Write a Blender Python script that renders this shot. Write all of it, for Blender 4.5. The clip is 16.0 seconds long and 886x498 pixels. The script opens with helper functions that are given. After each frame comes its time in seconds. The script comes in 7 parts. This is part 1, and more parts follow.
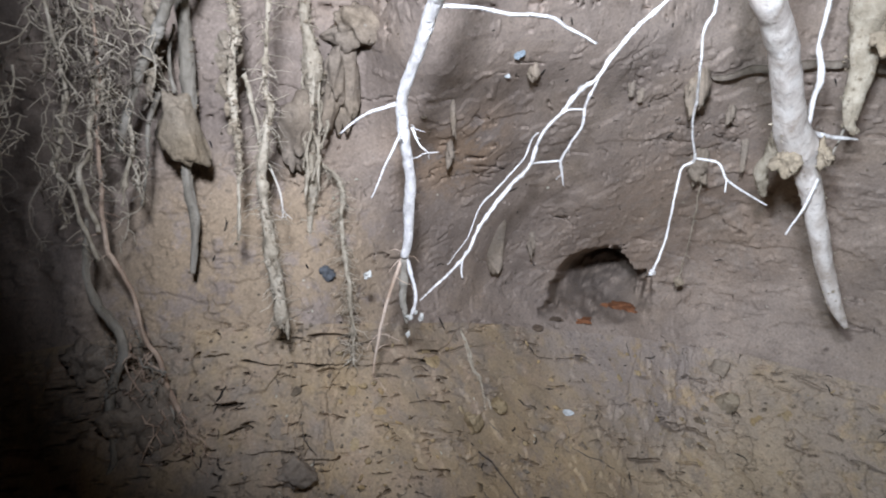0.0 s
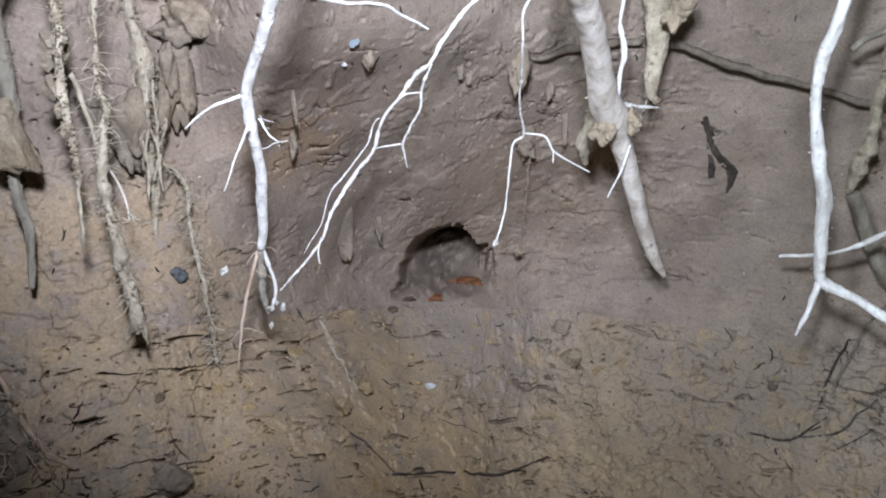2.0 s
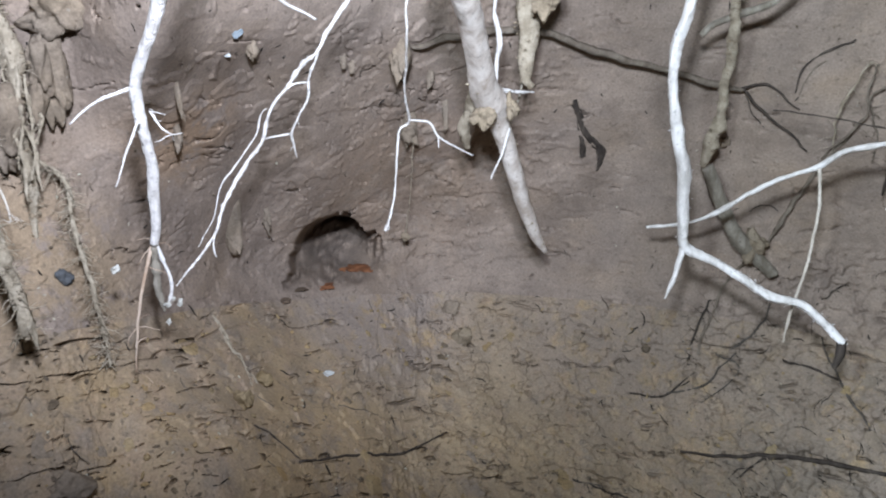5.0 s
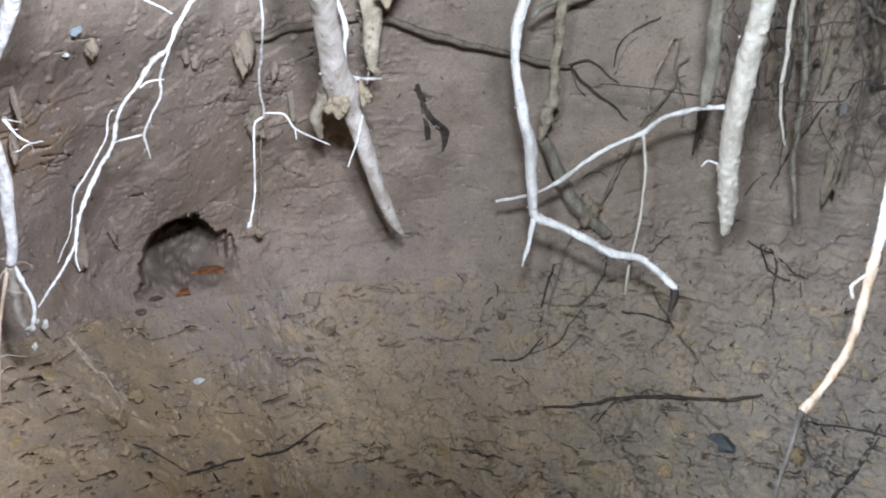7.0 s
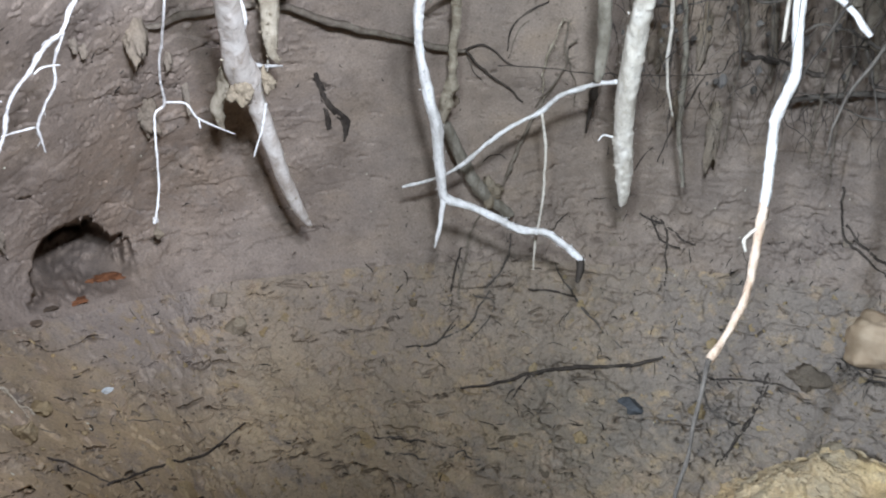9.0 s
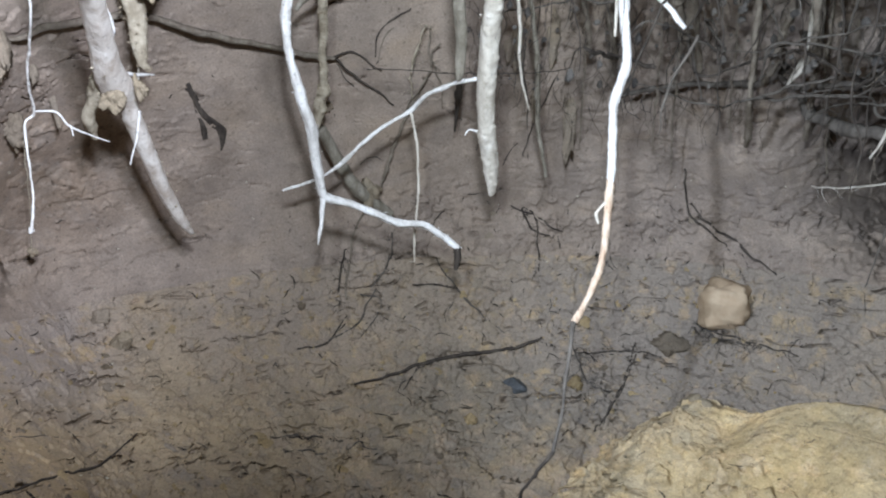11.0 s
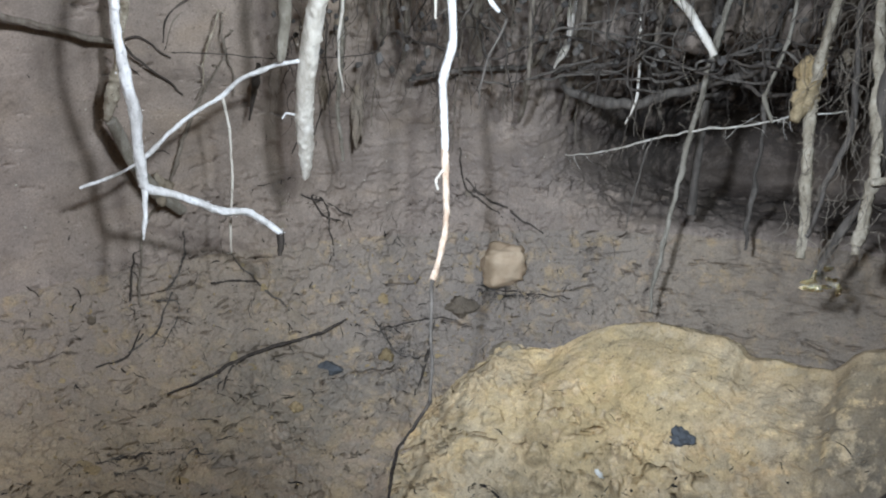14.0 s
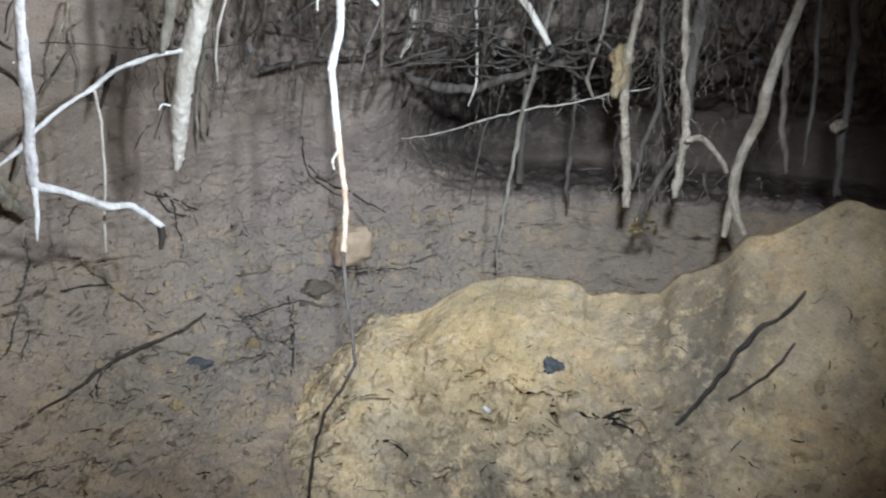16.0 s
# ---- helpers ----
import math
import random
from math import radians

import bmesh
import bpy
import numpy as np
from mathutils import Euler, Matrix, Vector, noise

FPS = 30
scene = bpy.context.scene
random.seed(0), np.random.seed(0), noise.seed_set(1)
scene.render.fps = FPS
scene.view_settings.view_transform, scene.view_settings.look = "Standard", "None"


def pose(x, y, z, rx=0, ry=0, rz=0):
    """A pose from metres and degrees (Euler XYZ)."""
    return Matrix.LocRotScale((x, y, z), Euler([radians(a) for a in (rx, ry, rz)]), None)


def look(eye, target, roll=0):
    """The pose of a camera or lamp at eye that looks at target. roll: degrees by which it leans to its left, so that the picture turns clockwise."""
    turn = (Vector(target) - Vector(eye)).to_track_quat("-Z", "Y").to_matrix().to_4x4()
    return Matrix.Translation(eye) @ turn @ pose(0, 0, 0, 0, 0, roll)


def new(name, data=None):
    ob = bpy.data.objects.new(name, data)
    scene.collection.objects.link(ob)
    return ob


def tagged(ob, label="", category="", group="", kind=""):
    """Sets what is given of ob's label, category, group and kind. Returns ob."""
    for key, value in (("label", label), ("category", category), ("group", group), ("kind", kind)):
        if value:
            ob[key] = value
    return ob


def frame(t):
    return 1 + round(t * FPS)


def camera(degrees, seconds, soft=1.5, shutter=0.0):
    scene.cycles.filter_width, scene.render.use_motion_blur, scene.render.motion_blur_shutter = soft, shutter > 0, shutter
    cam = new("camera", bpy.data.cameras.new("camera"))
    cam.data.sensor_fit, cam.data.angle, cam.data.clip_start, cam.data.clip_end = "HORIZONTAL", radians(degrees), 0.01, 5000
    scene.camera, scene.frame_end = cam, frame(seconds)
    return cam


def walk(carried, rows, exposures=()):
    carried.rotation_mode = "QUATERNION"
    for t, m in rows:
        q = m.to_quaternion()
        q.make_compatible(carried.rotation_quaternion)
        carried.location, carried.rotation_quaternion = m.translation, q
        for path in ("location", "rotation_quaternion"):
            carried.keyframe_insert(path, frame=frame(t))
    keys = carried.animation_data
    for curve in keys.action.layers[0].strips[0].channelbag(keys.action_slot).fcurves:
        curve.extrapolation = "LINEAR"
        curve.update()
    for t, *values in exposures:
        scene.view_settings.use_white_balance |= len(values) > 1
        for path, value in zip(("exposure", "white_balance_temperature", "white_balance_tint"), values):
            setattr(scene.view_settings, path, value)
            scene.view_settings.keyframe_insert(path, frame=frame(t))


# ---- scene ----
cam = camera(62.0, 16.0, soft=2.0, shutter=0.4)
PATH = [
    (0, (-0.011, 0.006, 1.12), (0.004, 1.9, 0.476), -0.2),
    (0.5, (-0.027, 0.014, 1.119), (0.099, 1.9, 0.467), -0.5),
    (1, (-0.025, -0.01, 1.114), (0.208, 1.865, 0.457), -1.0),
    (1.5, (-0.039, -0.02, 1.115), (0.338, 1.828, 0.45), -1.1),
    (2, (-0.041, -0.035, 1.118), (0.403, 1.797, 0.448), -1.5),
    (2.5, (-0.047, -0.032, 1.122), (0.451, 1.784, 0.447), -1.6),
    (3, (-0.061, -0.034, 1.126), (0.501, 1.759, 0.44), -1.7),
    (5.5, (-0.097, -0.066, 1.122), (0.749, 1.601, 0.41), -1.4),
    (6, (-0.13, -0.059, 1.122), (0.833, 1.538, 0.397), -1.7),
    (6.5, (-0.147, -0.055, 1.13), (0.899, 1.482, 0.391), -1.7),
    (7, (-0.167, -0.045, 1.13), (0.972, 1.419, 0.382), -1.9),
    (7.5, (-0.182, -0.028, 1.126), (1.019, 1.383, 0.373), -2.2),
    (8, (-0.2, -0.023, 1.118), (1.057, 1.339, 0.365), -2.4),
    (10.5, (-0.280, -0.025, 1.070), (1.226, 1.074, 0.336), -2.6),
    (11, (-0.307, -0.112, 1.069), (1.247, 0.921, 0.349), -3.0),
    (11.5, (-0.318, -0.114, 1.081), (1.28, 0.837, 0.345), -2.6),
    (12, (-0.351, -0.081, 1.089), (1.303, 0.758, 0.342), -2.3),
    (12.5, (-0.377, -0.03, 1.094), (1.339, 0.659, 0.332), -1.9),
    (13, (-0.406, -0.001, 1.092), (1.353, 0.565, 0.326), -1.8),
    (13.5, (-0.466, 0.109, 1.098), (1.343, 0.485, 0.331), -0.9),
    (14, (-0.541, 0.212, 1.022), (1.31, 0.462, 0.306), -0.0),
    (14.5, (-0.598, 0.272, 1.031), (1.261, 0.404, 0.306), 0.3),
    (15, (-0.684, 0.457, 1.023), (1.179, 0.328, 0.307), 1.4),
    (15.5, (-0.692, 0.557, 1.011), (1.156, 0.273, 0.301), 1.9),
    (16, (-0.725, 0.617, 1.013), (1.093, 0.176, 0.305), 2.0),
]
walk(cam, [(t, look(eye, to, roll)) for t, eye, to, roll in PATH], [(0, -0.66), (3, -0.73), (7, -0.64), (12.5, -0.72), (16, -0.58)])

# ---- world and light: a head torch, swept from the bank to the root tangle ----
world = bpy.data.worlds.new("world")
scene.world = world
world.use_nodes = True
world.node_tree.nodes["Background"].inputs[0].default_value = (0.03, 0.034, 0.04, 1)
world.node_tree.nodes["Background"].inputs[1].default_value = 0.12


TINT = (0.89, 1.0, 1.25)


def torch(eye, target, power, cone, tint):
    data = bpy.data.lights.new("head_torch", "SPOT")
    data.energy, data.spot_size, data.spot_blend = power, radians(cone), 1.0
    data.shadow_soft_size, data.color = 0.05, tint
    ob = new("head_torch", data)
    ob.matrix_world = look(eye, target)
    return ob


torch((-0.03, -0.06, 1.44), (0.16, 1.75, 0.86), 285, 74, TINT)
torch((-0.19, -0.10, 1.43), (1.22, 1.30, 0.72), 275, 74, (0.855, 1.0, 1.22))
torch((-0.43, -0.02, 1.41), (1.70, 0.50, 0.50), 225, 70, (0.83, 1.0, 1.17))
torch((-0.70, 0.56, 1.36), (1.22, -0.03, 0.22), 455, 60, (0.83, 1.0, 1.27))


# ---- materials ----
class Nodes:
    """A small builder for node materials."""

    def __init__(self, name):
        self.mat = bpy.data.materials.new(name)
        self.mat.use_nodes = True
        self.tree = self.mat.node_tree
        self.bsdf = self.tree.nodes["Principled BSDF"]
        self.coord = self.tree.nodes.new("ShaderNodeNewGeometry").outputs["Position"]

    def add(self, kind, **values):
        node = self.tree.nodes.new(kind)
        for key, value in values.items():
            if key.startswith("i_"):
                node.inputs[int(key[2:])].default_value = value
        return node

    def link(self, a, b):
        self.tree.links.new(a, b)

    def noise(self, scale, detail=4.0, rough=0.6, stretch=None):
        node = self.tree.nodes.new("ShaderNodeTexNoise")
        node.inputs["Scale"].default_value = scale
        node.inputs["Detail"].default_value = detail
        node.inputs["Roughness"].default_value = rough
        at = self.coord
        if stretch:
            m = self.tree.nodes.new("ShaderNodeMapping")
            m.inputs["Scale"].default_value = stretch
            self.link(at, m.inputs[0])
            at = m.outputs[0]
        self.link(at, node.inputs["Vector"])
        return node.outputs[0]

    def ramp(self, fac, stops):
        node = self.tree.nodes.new("ShaderNodeValToRGB")
        while len(node.color_ramp.elements) < len(stops):
            node.color_ramp.elements.new(0.5)
        for el, (pos, col) in zip(node.color_ramp.elements, stops):
            el.position = pos
            el.color = (*col, 1) if len(col) == 3 else col
        self.link(fac, node.inputs[0])
        return node.outputs[0]

    def mix(self, fac, a, b, blend="MIX"):
        node = self.tree.nodes.new("ShaderNodeMix")
        node.data_type, node.blend_type = "RGBA", blend
        if isinstance(fac, float):
            node.inputs[0].default_value = fac
        else:
            self.link(fac, node.inputs[0])
        for sock, val in ((node.inputs[6], a), (node.inputs[7], b)):
            if isinstance(val, tuple):
                sock.default_value = (*val, 1)
            else:
                self.link(val, sock)
        return node.outputs[2]

    def near(self, place, inner, outer):
        """1 inside a distance of a place, 0 outside."""
        d = self.tree.nodes.new("ShaderNodeVectorMath")
        d.operation = "DISTANCE"
        self.link(self.coord, d.inputs[0])
        d.inputs[1].default_value = place
        m = self.tree.nodes.new("ShaderNodeMapRange")
        m.interpolation_type = "SMOOTHSTEP"
        m.inputs[1].default_value, m.inputs[2].default_value = inner, outer
        m.inputs[3].default_value, m.inputs[4].default_value = 1.0, 0.0
        self.link(d.outputs["Value"], m.inputs[0])
        return m.outputs[0]

    def times(self, a, b):
        m = self.tree.nodes.new("ShaderNodeMath")
        m.operation = "MULTIPLY"
        self.link(a, m.inputs[0])
        if isinstance(b, float):
            m.inputs[1].default_value = b
        else:
            self.link(b, m.inputs[1])
        return m.outputs[0]

    def bump(self, heights):
        prev = None
        for fac, strength, dist in heights:
            b = self.tree.nodes.new("ShaderNodeBump")
            b.inputs["Strength"].default_value = strength
            b.inputs["Distance"].default_value = dist
            self.link(fac, b.inputs["Height"])
            if prev:
                self.link(prev, b.inputs["Normal"])
            prev = b.outputs[0]
        self.link(prev, self.bsdf.inputs["Normal"])

    def done(self, colour, rough=0.9, metal=0.0, spec=0.2):
        if isinstance(colour, tuple):
            self.bsdf.inputs["Base Color"].default_value = (*colour, 1)
        else:
            self.link(colour, self.bsdf.inputs["Base Color"])
        self.bsdf.inputs["Roughness"].default_value = rough
        self.bsdf.inputs["Metallic"].default_value = metal
        self.bsdf.inputs["Specular IOR Level"].default_value = spec
        return self.mat


def soil_material(name, browns, patch, speck, patches=(), grain=1.0, mottle=0.6, quilt=()):
    n = Nodes(name)
    col = n.ramp(n.noise(7.0, 6, 0.62), [(0.30, browns[0]), (0.5, browns[1]), (0.72, browns[2])])
    warm = n.ramp(n.noise(4.2, 3, 0.6, (1, 1, 1.7)), [(0.52, (0, 0, 0)), (0.68, (1, 1, 1))])
    col = n.mix(n.times(warm, 0.55), col, patch)
    for k, tint in enumerate(quilt):
        spot = n.ramp(n.noise(9.0 + 5.3 * k, 3, 0.6, (1 + 0.13 * k, 1 - 0.1 * k, 1.1)), [(0.50, (0, 0, 0)), (0.62, (1, 1, 1))])
        col = n.mix(n.times(spot, 0.55), col, tint)
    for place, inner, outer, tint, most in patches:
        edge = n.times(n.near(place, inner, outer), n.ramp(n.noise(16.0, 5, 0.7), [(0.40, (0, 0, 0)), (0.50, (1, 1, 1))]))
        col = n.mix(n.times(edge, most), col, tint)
    dots = n.ramp(n.noise(75.0, 3, 0.6), [(0.60, (0, 0, 0)), (0.70, (1, 1, 1))])
    col = n.mix(n.times(dots, 0.55), col, speck)
    blot = n.ramp(n.noise(21.0, 8, 0.82), [(0.36, (0.45, 0.44, 0.44)), (0.43, (0.95, 0.95, 0.95)), (0.58, (1.02, 1.02, 1.02)), (0.64, (1.45, 1.43, 1.38))])
    col = n.mix(mottle, col, blot, "MULTIPLY")
    wide = n.ramp(n.noise(5.5, 3, 0.6), [(0.35, (0.72, 0.73, 0.76)), (0.65, (1.25, 1.22, 1.16))])
    col = n.mix(mottle, col, wide, "MULTIPLY")
    fine = n.ramp(n.noise(190.0, 3, 0.7), [(0.3, (0.74, 0.74, 0.74)), (0.7, (1.24, 1.24, 1.24))])
    col = n.mix(0.8, col, fine, "MULTIPLY")
    pale = n.ramp(n.noise(120.0, 2, 0.5), [(0.71, (0, 0, 0)), (0.76, (1, 1, 1))])
    col = n.mix(n.times(pale, 0.5), col, (0.36, 0.33, 0.27))
    n.bump([(n.noise(48.0, 6, 0.75), 0.6, 0.016 * grain), (n.noise(130.0, 4, 0.75), 0.6, 0.006 * grain), (n.noise(300.0, 3, 0.7), 0.5, 0.003 * grain)])
    return n.done(col, 0.93)


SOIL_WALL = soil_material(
    "wall_soil", [(0.183, 0.141, 0.110), (0.238, 0.186, 0.147), (0.292, 0.230, 0.182)], (0.262, 0.197, 0.142), (0.10, 0.078, 0.06),
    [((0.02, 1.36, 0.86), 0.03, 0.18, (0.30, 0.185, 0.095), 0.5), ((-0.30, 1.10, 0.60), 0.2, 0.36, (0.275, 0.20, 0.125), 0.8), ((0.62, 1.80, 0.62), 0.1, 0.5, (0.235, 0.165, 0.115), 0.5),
     # The near-black patch is dark soil with the recess's shade put into its colour.
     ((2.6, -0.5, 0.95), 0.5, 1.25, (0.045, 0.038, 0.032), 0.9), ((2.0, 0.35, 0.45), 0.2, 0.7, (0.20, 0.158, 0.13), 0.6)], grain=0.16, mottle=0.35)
SOIL_FLOOR = soil_material(
    "floor_soil", [(0.185, 0.140, 0.096), (0.258, 0.197, 0.135), (0.325, 0.252, 0.178)], (0.34, 0.248, 0.142), (0.08, 0.064, 0.053),
    [((0.28, 1.15, 0.22), 0.12, 0.5, (0.35, 0.25, 0.135), 0.6), ((0.75, 1.40, 0.05), 0.15, 0.65, (0.345, 0.26, 0.16), 0.6),
     ((0.52, 1.80, 0.28), 0.15, 0.48, (0.262, 0.212, 0.178), 0.8), ((1.75, 0.75, -0.2), 0.15, 0.45, (0.175, 0.150, 0.127), 0.7),
     ((1.65, 1.2, 0.08), 0.2, 0.55, (0.25, 0.197, 0.15), 0.8), ((1.98, 0.72, 0.0), 0.2, 0.55, (0.22, 0.178, 0.143), 0.8), ((1.2, 1.55, 0.1), 0.15, 0.5, (0.238, 0.188, 0.148), 0.8),
     ((1.95, 0.15, -0.05), 0.3, 0.7, (0.215, 0.176, 0.142), 0.9), ((1.5, -0.45, 0.12), 0.3, 0.75, (0.235, 0.187, 0.14), 0.9),
     ((1.40, 1.0, -0.3), 0.1, 0.4, (0.175, 0.146, 0.112), 0.6), ((-0.1, 1.0, 0.65), 0.08, 0.3, (0.305, 0.212, 0.11), 0.6)], grain=0.2, mottle=0.3, quilt=((0.36, 0.255, 0.14), (0.205, 0.170, 0.140), (0.31, 0.225, 0.155)))
SOIL_OCHRE = soil_material(
    "ochre_clay", [(0.33, 0.237, 0.13), (0.445, 0.328, 0.19), (0.50, 0.388, 0.245)], (0.50, 0.325, 0.155), (0.11, 0.088, 0.06),
    [((1.05, 0.10, -0.42), 0.1, 0.34, (0.17, 0.138, 0.095), 0.75), ((0.80, -0.30, -0.30), 0.1, 0.32, (0.15, 0.122, 0.085), 0.8), ((0.90, -0.60, 0.02), 0.1, 0.38, (0.13, 0.105, 0.075), 0.8), ((1.25, 0.0, -0.1), 0.05, 0.45, (0.36, 0.26, 0.125), 0.7)], grain=0.55, mottle=0.7, quilt=((0.50, 0.36, 0.18), (0.27, 0.225, 0.155), (0.45, 0.355, 0.23)))
CLOD_WALL = soil_material("wall_clod_soil", [(0.165, 0.128, 0.092), (0.22, 0.175, 0.13), (0.27, 0.218, 0.165)], (0.235, 0.18, 0.12), (0.11, 0.085, 0.065), grain=0.35, mottle=0.5)
CLOD = soil_material("dry_clod", [(0.17, 0.135, 0.09), (0.25, 0.20, 0.14), (0.31, 0.25, 0.18)], (0.24, 0.175, 0.10), (0.12, 0.09, 0.06), grain=0.4)
CLOD_OCHRE = soil_material("ochre_clod", [(0.21, 0.15, 0.075), (0.285, 0.21, 0.115), (0.33, 0.255, 0.155)], (0.31, 0.20, 0.09), (0.16, 0.11, 0.06), grain=0.4)
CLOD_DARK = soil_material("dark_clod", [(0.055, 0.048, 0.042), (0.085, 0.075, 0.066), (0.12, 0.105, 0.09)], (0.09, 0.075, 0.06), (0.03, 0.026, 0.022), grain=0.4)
CLOD_BROWN = soil_material("brown_clod", [(0.095, 0.072, 0.05), (0.14, 0.108, 0.076), (0.185, 0.146, 0.105)], (0.165, 0.118, 0.066), (0.06, 0.045, 0.035), grain=0.4)


def bark(name, dark, mid, pale, streak=(1, 1, 0.16), rough=0.85, crumb=0.0):
    n = Nodes(name)
    col = n.ramp(n.noise(38.0, 5, 0.65, streak), [(0.28, dark), (0.5, mid), (0.7, pale)])
    dirt = n.ramp(n.noise(17.0, 5, 0.7), [(0.50, (0, 0, 0)), (0.66, (1, 1, 1))])
    col = n.mix(n.times(dirt, 0.6), col, dark)
    scab = n.ramp(n.noise(95.0, 4, 0.7), [(0.60, (0, 0, 0)), (0.68, (1, 1, 1))])
    col = n.mix(n.times(scab, 0.55), col, tuple(0.45 * c for c in dark))
    n.bump([(n.noise(70.0, 5, 0.7, (1, 1, max(0.45, streak[2]))), 0.7, 0.005), (n.noise(190.0, 4, 0.7), 0.6, 0.004), (n.noise(420.0, 3, 0.6), 0.45, 0.002)] + ([(n.noise(150.0, 4, 0.75), 0.8, crumb)] if crumb else []))
    return n.done(col, rough)


BARK_PALE = bark("pale_root_bark", (0.34, 0.285, 0.225), (0.56, 0.50, 0.415), (0.70, 0.64, 0.56))
BARK_WHITE = bark("white_root_bark", (0.40, 0.365, 0.325), (0.66, 0.62, 0.575), (0.78, 0.75, 0.71))
BARK_BROWN = bark("brown_root_bark", (0.36, 0.285, 0.225), (0.59, 0.52, 0.45), (0.72, 0.66, 0.59))
BARK_GREY = bark("grey_root_bark", (0.13, 0.11, 0.08), (0.23, 0.20, 0.155), (0.33, 0.295, 0.24))
BARK_DIRTY = bark("soil_crusted_bark", (0.23, 0.185, 0.125), (0.40, 0.335, 0.245), (0.53, 0.455, 0.345), (1, 1, 0.8), 0.95, 0.006)
BARK_MUD = bark("muddy_root_bark", (0.11, 0.085, 0.06), (0.18, 0.145, 0.11), (0.25, 0.21, 0.16), (1, 1, 0.6), 0.95, 0.004)
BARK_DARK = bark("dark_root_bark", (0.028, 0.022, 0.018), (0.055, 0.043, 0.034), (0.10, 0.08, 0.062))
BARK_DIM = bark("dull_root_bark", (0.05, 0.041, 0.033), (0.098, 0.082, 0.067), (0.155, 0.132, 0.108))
BARK_RED = bark("reddish_root_bark", (0.23, 0.15, 0.10), (0.38, 0.27, 0.19), (0.50, 0.38, 0.28))
BARK_ORANGE = bark("orange_root_bark", (0.34, 0.22, 0.14), (0.50, 0.37, 0.27), (0.62, 0.51, 0.41))
# Near-black, for rotten bits and for strokes that stand for shade.
ROT_AND_SHADE = bark("rot_and_shade", (0.012, 0.010, 0.008), (0.022, 0.018, 0.015), (0.05, 0.04, 0.032))


def plain(name, a, b, scale, rough=0.8, metal=0.0, relief=0.004):
    n = Nodes(name)
    col = n.ramp(n.noise(scale, 5, 0.65), [(0.3, a), (0.7, b)])
    n.bump([(n.noise(scale * 3, 5, 0.7), 0.5, relief)])
    return n.done(col, rough, metal, 0.3)


STONE_BLUE = plain("slate_stone", (0.050, 0.052, 0.053), (0.10, 0.103, 0.105), 40)
STONE_TAN = plain("tan_block", (0.36, 0.25, 0.155), (0.46, 0.345, 0.23), 28)
STONE_WHITE = plain("white_pebble", (0.36, 0.34, 0.29), (0.55, 0.53, 0.47), 50)
LEAF_RUST = plain("rust_leaf", (0.13, 0.05, 0.022), (0.26, 0.105, 0.045), 60)
LEAF_PALE = plain("pale_leaf", (0.36, 0.32, 0.23), (0.52, 0.48, 0.38), 60)
LEAF_BROWN = plain("brown_leaf", (0.07, 0.05, 0.035), (0.15, 0.105, 0.07), 70)
SCRAP_WHITE = plain("white_scrap", (0.36, 0.37, 0.35), (0.58, 0.58, 0.55), 60, 0.6)
SCRAP_BLUE = plain("blue_scrap", (0.13, 0.16, 0.18), (0.24, 0.27, 0.28), 90, 0.6)
FOIL = plain("gold_foil", (0.75, 0.58, 0.24), (0.90, 0.80, 0.52), 50, 0.16, 1.0, 0.01)


# ---- noise ----
def hashed(i, j, k):
    h = (i.astype(np.int64) * 374761393 + 1013904223) & 0xFFFFFFFF
    for part_of in (j, k):
        h = ((h ^ (h >> 15)) * 2246822519) & 0xFFFFFFFF
        h = (h + part_of.astype(np.int64) * 668265263) & 0xFFFFFFFF
        h = ((h ^ (h >> 13)) * 1274126177) & 0xFFFFFFFF
    return ((h ^ (h >> 16)) & 0xFFFFFF) / float(0x1000000)


def value_noise(p):
    """Smooth noise, -1 to 1, at the places p (n, 3)."""
    i = np.floor(p)
    f = p - i
    u = f * f * f * (f * (f * 6 - 15) + 10)
    i = i.astype(np.int64)
    total = 0
    for a in (0, 1):
        wa = u[:, 0] if a else 1 - u[:, 0]
        for b in (0, 1):
            wb = u[:, 1] if b else 1 - u[:, 1]
            for c in (0, 1):
                wc = u[:, 2] if c else 1 - u[:, 2]
                total = total + wa * wb * wc * hashed(i[:, 0] + a, i[:, 1] + b, i[:, 2] + c)
    return total * 2 - 1


def layers(p, octaves, gain=0.55):
    total, amp = 0, 1.0
    for o in range(octaves):
        total = total + amp * value_noise(p * 2.03 ** o + 17.3 * o)
        amp *= gain
    return total


def step(a, b, x):
    t = np.clip((x - a) / (b - a), 0, 1)
    return t * t * (3 - 2 * t)


# ---- the hollow: how far its earth lies from the middle, by bearing and height ----
MIDDLE = np.array([-0.2, 0.0, 1.1])
BEARINGS = [-75, -45, -30, -20, -12, -6, 0, 5, 10, 15, 21, 26, 40, 52, 60, 70, 78, 90, 105, 125, 160]
REACH = [2.2, 2.2, 1.7, 1.3, 1.22, 1.19, 1.26, 1.42, 1.72, 1.95, 2.15, 2.3, 2.3, 2.38, 2.47, 2.5, 2.5, 2.35, 2.3, 2.1, 1.9]
HEIGHTS = [-62, -45, -36, -32, -28, -24, -20, -15, -10, -3, 8, 30]
BANK = [0.64, 0.68, 0.72, 0.80, 0.88, 0.97, 1.0, 0.91, 0.79, 0.64, 0.58, 0.56]
NEAR = [0.95, 0.95, 0.93, 0.94, 0.98, 1.0, 1.0, 1.0, 1.0, 0.98, 0.95, 0.9]
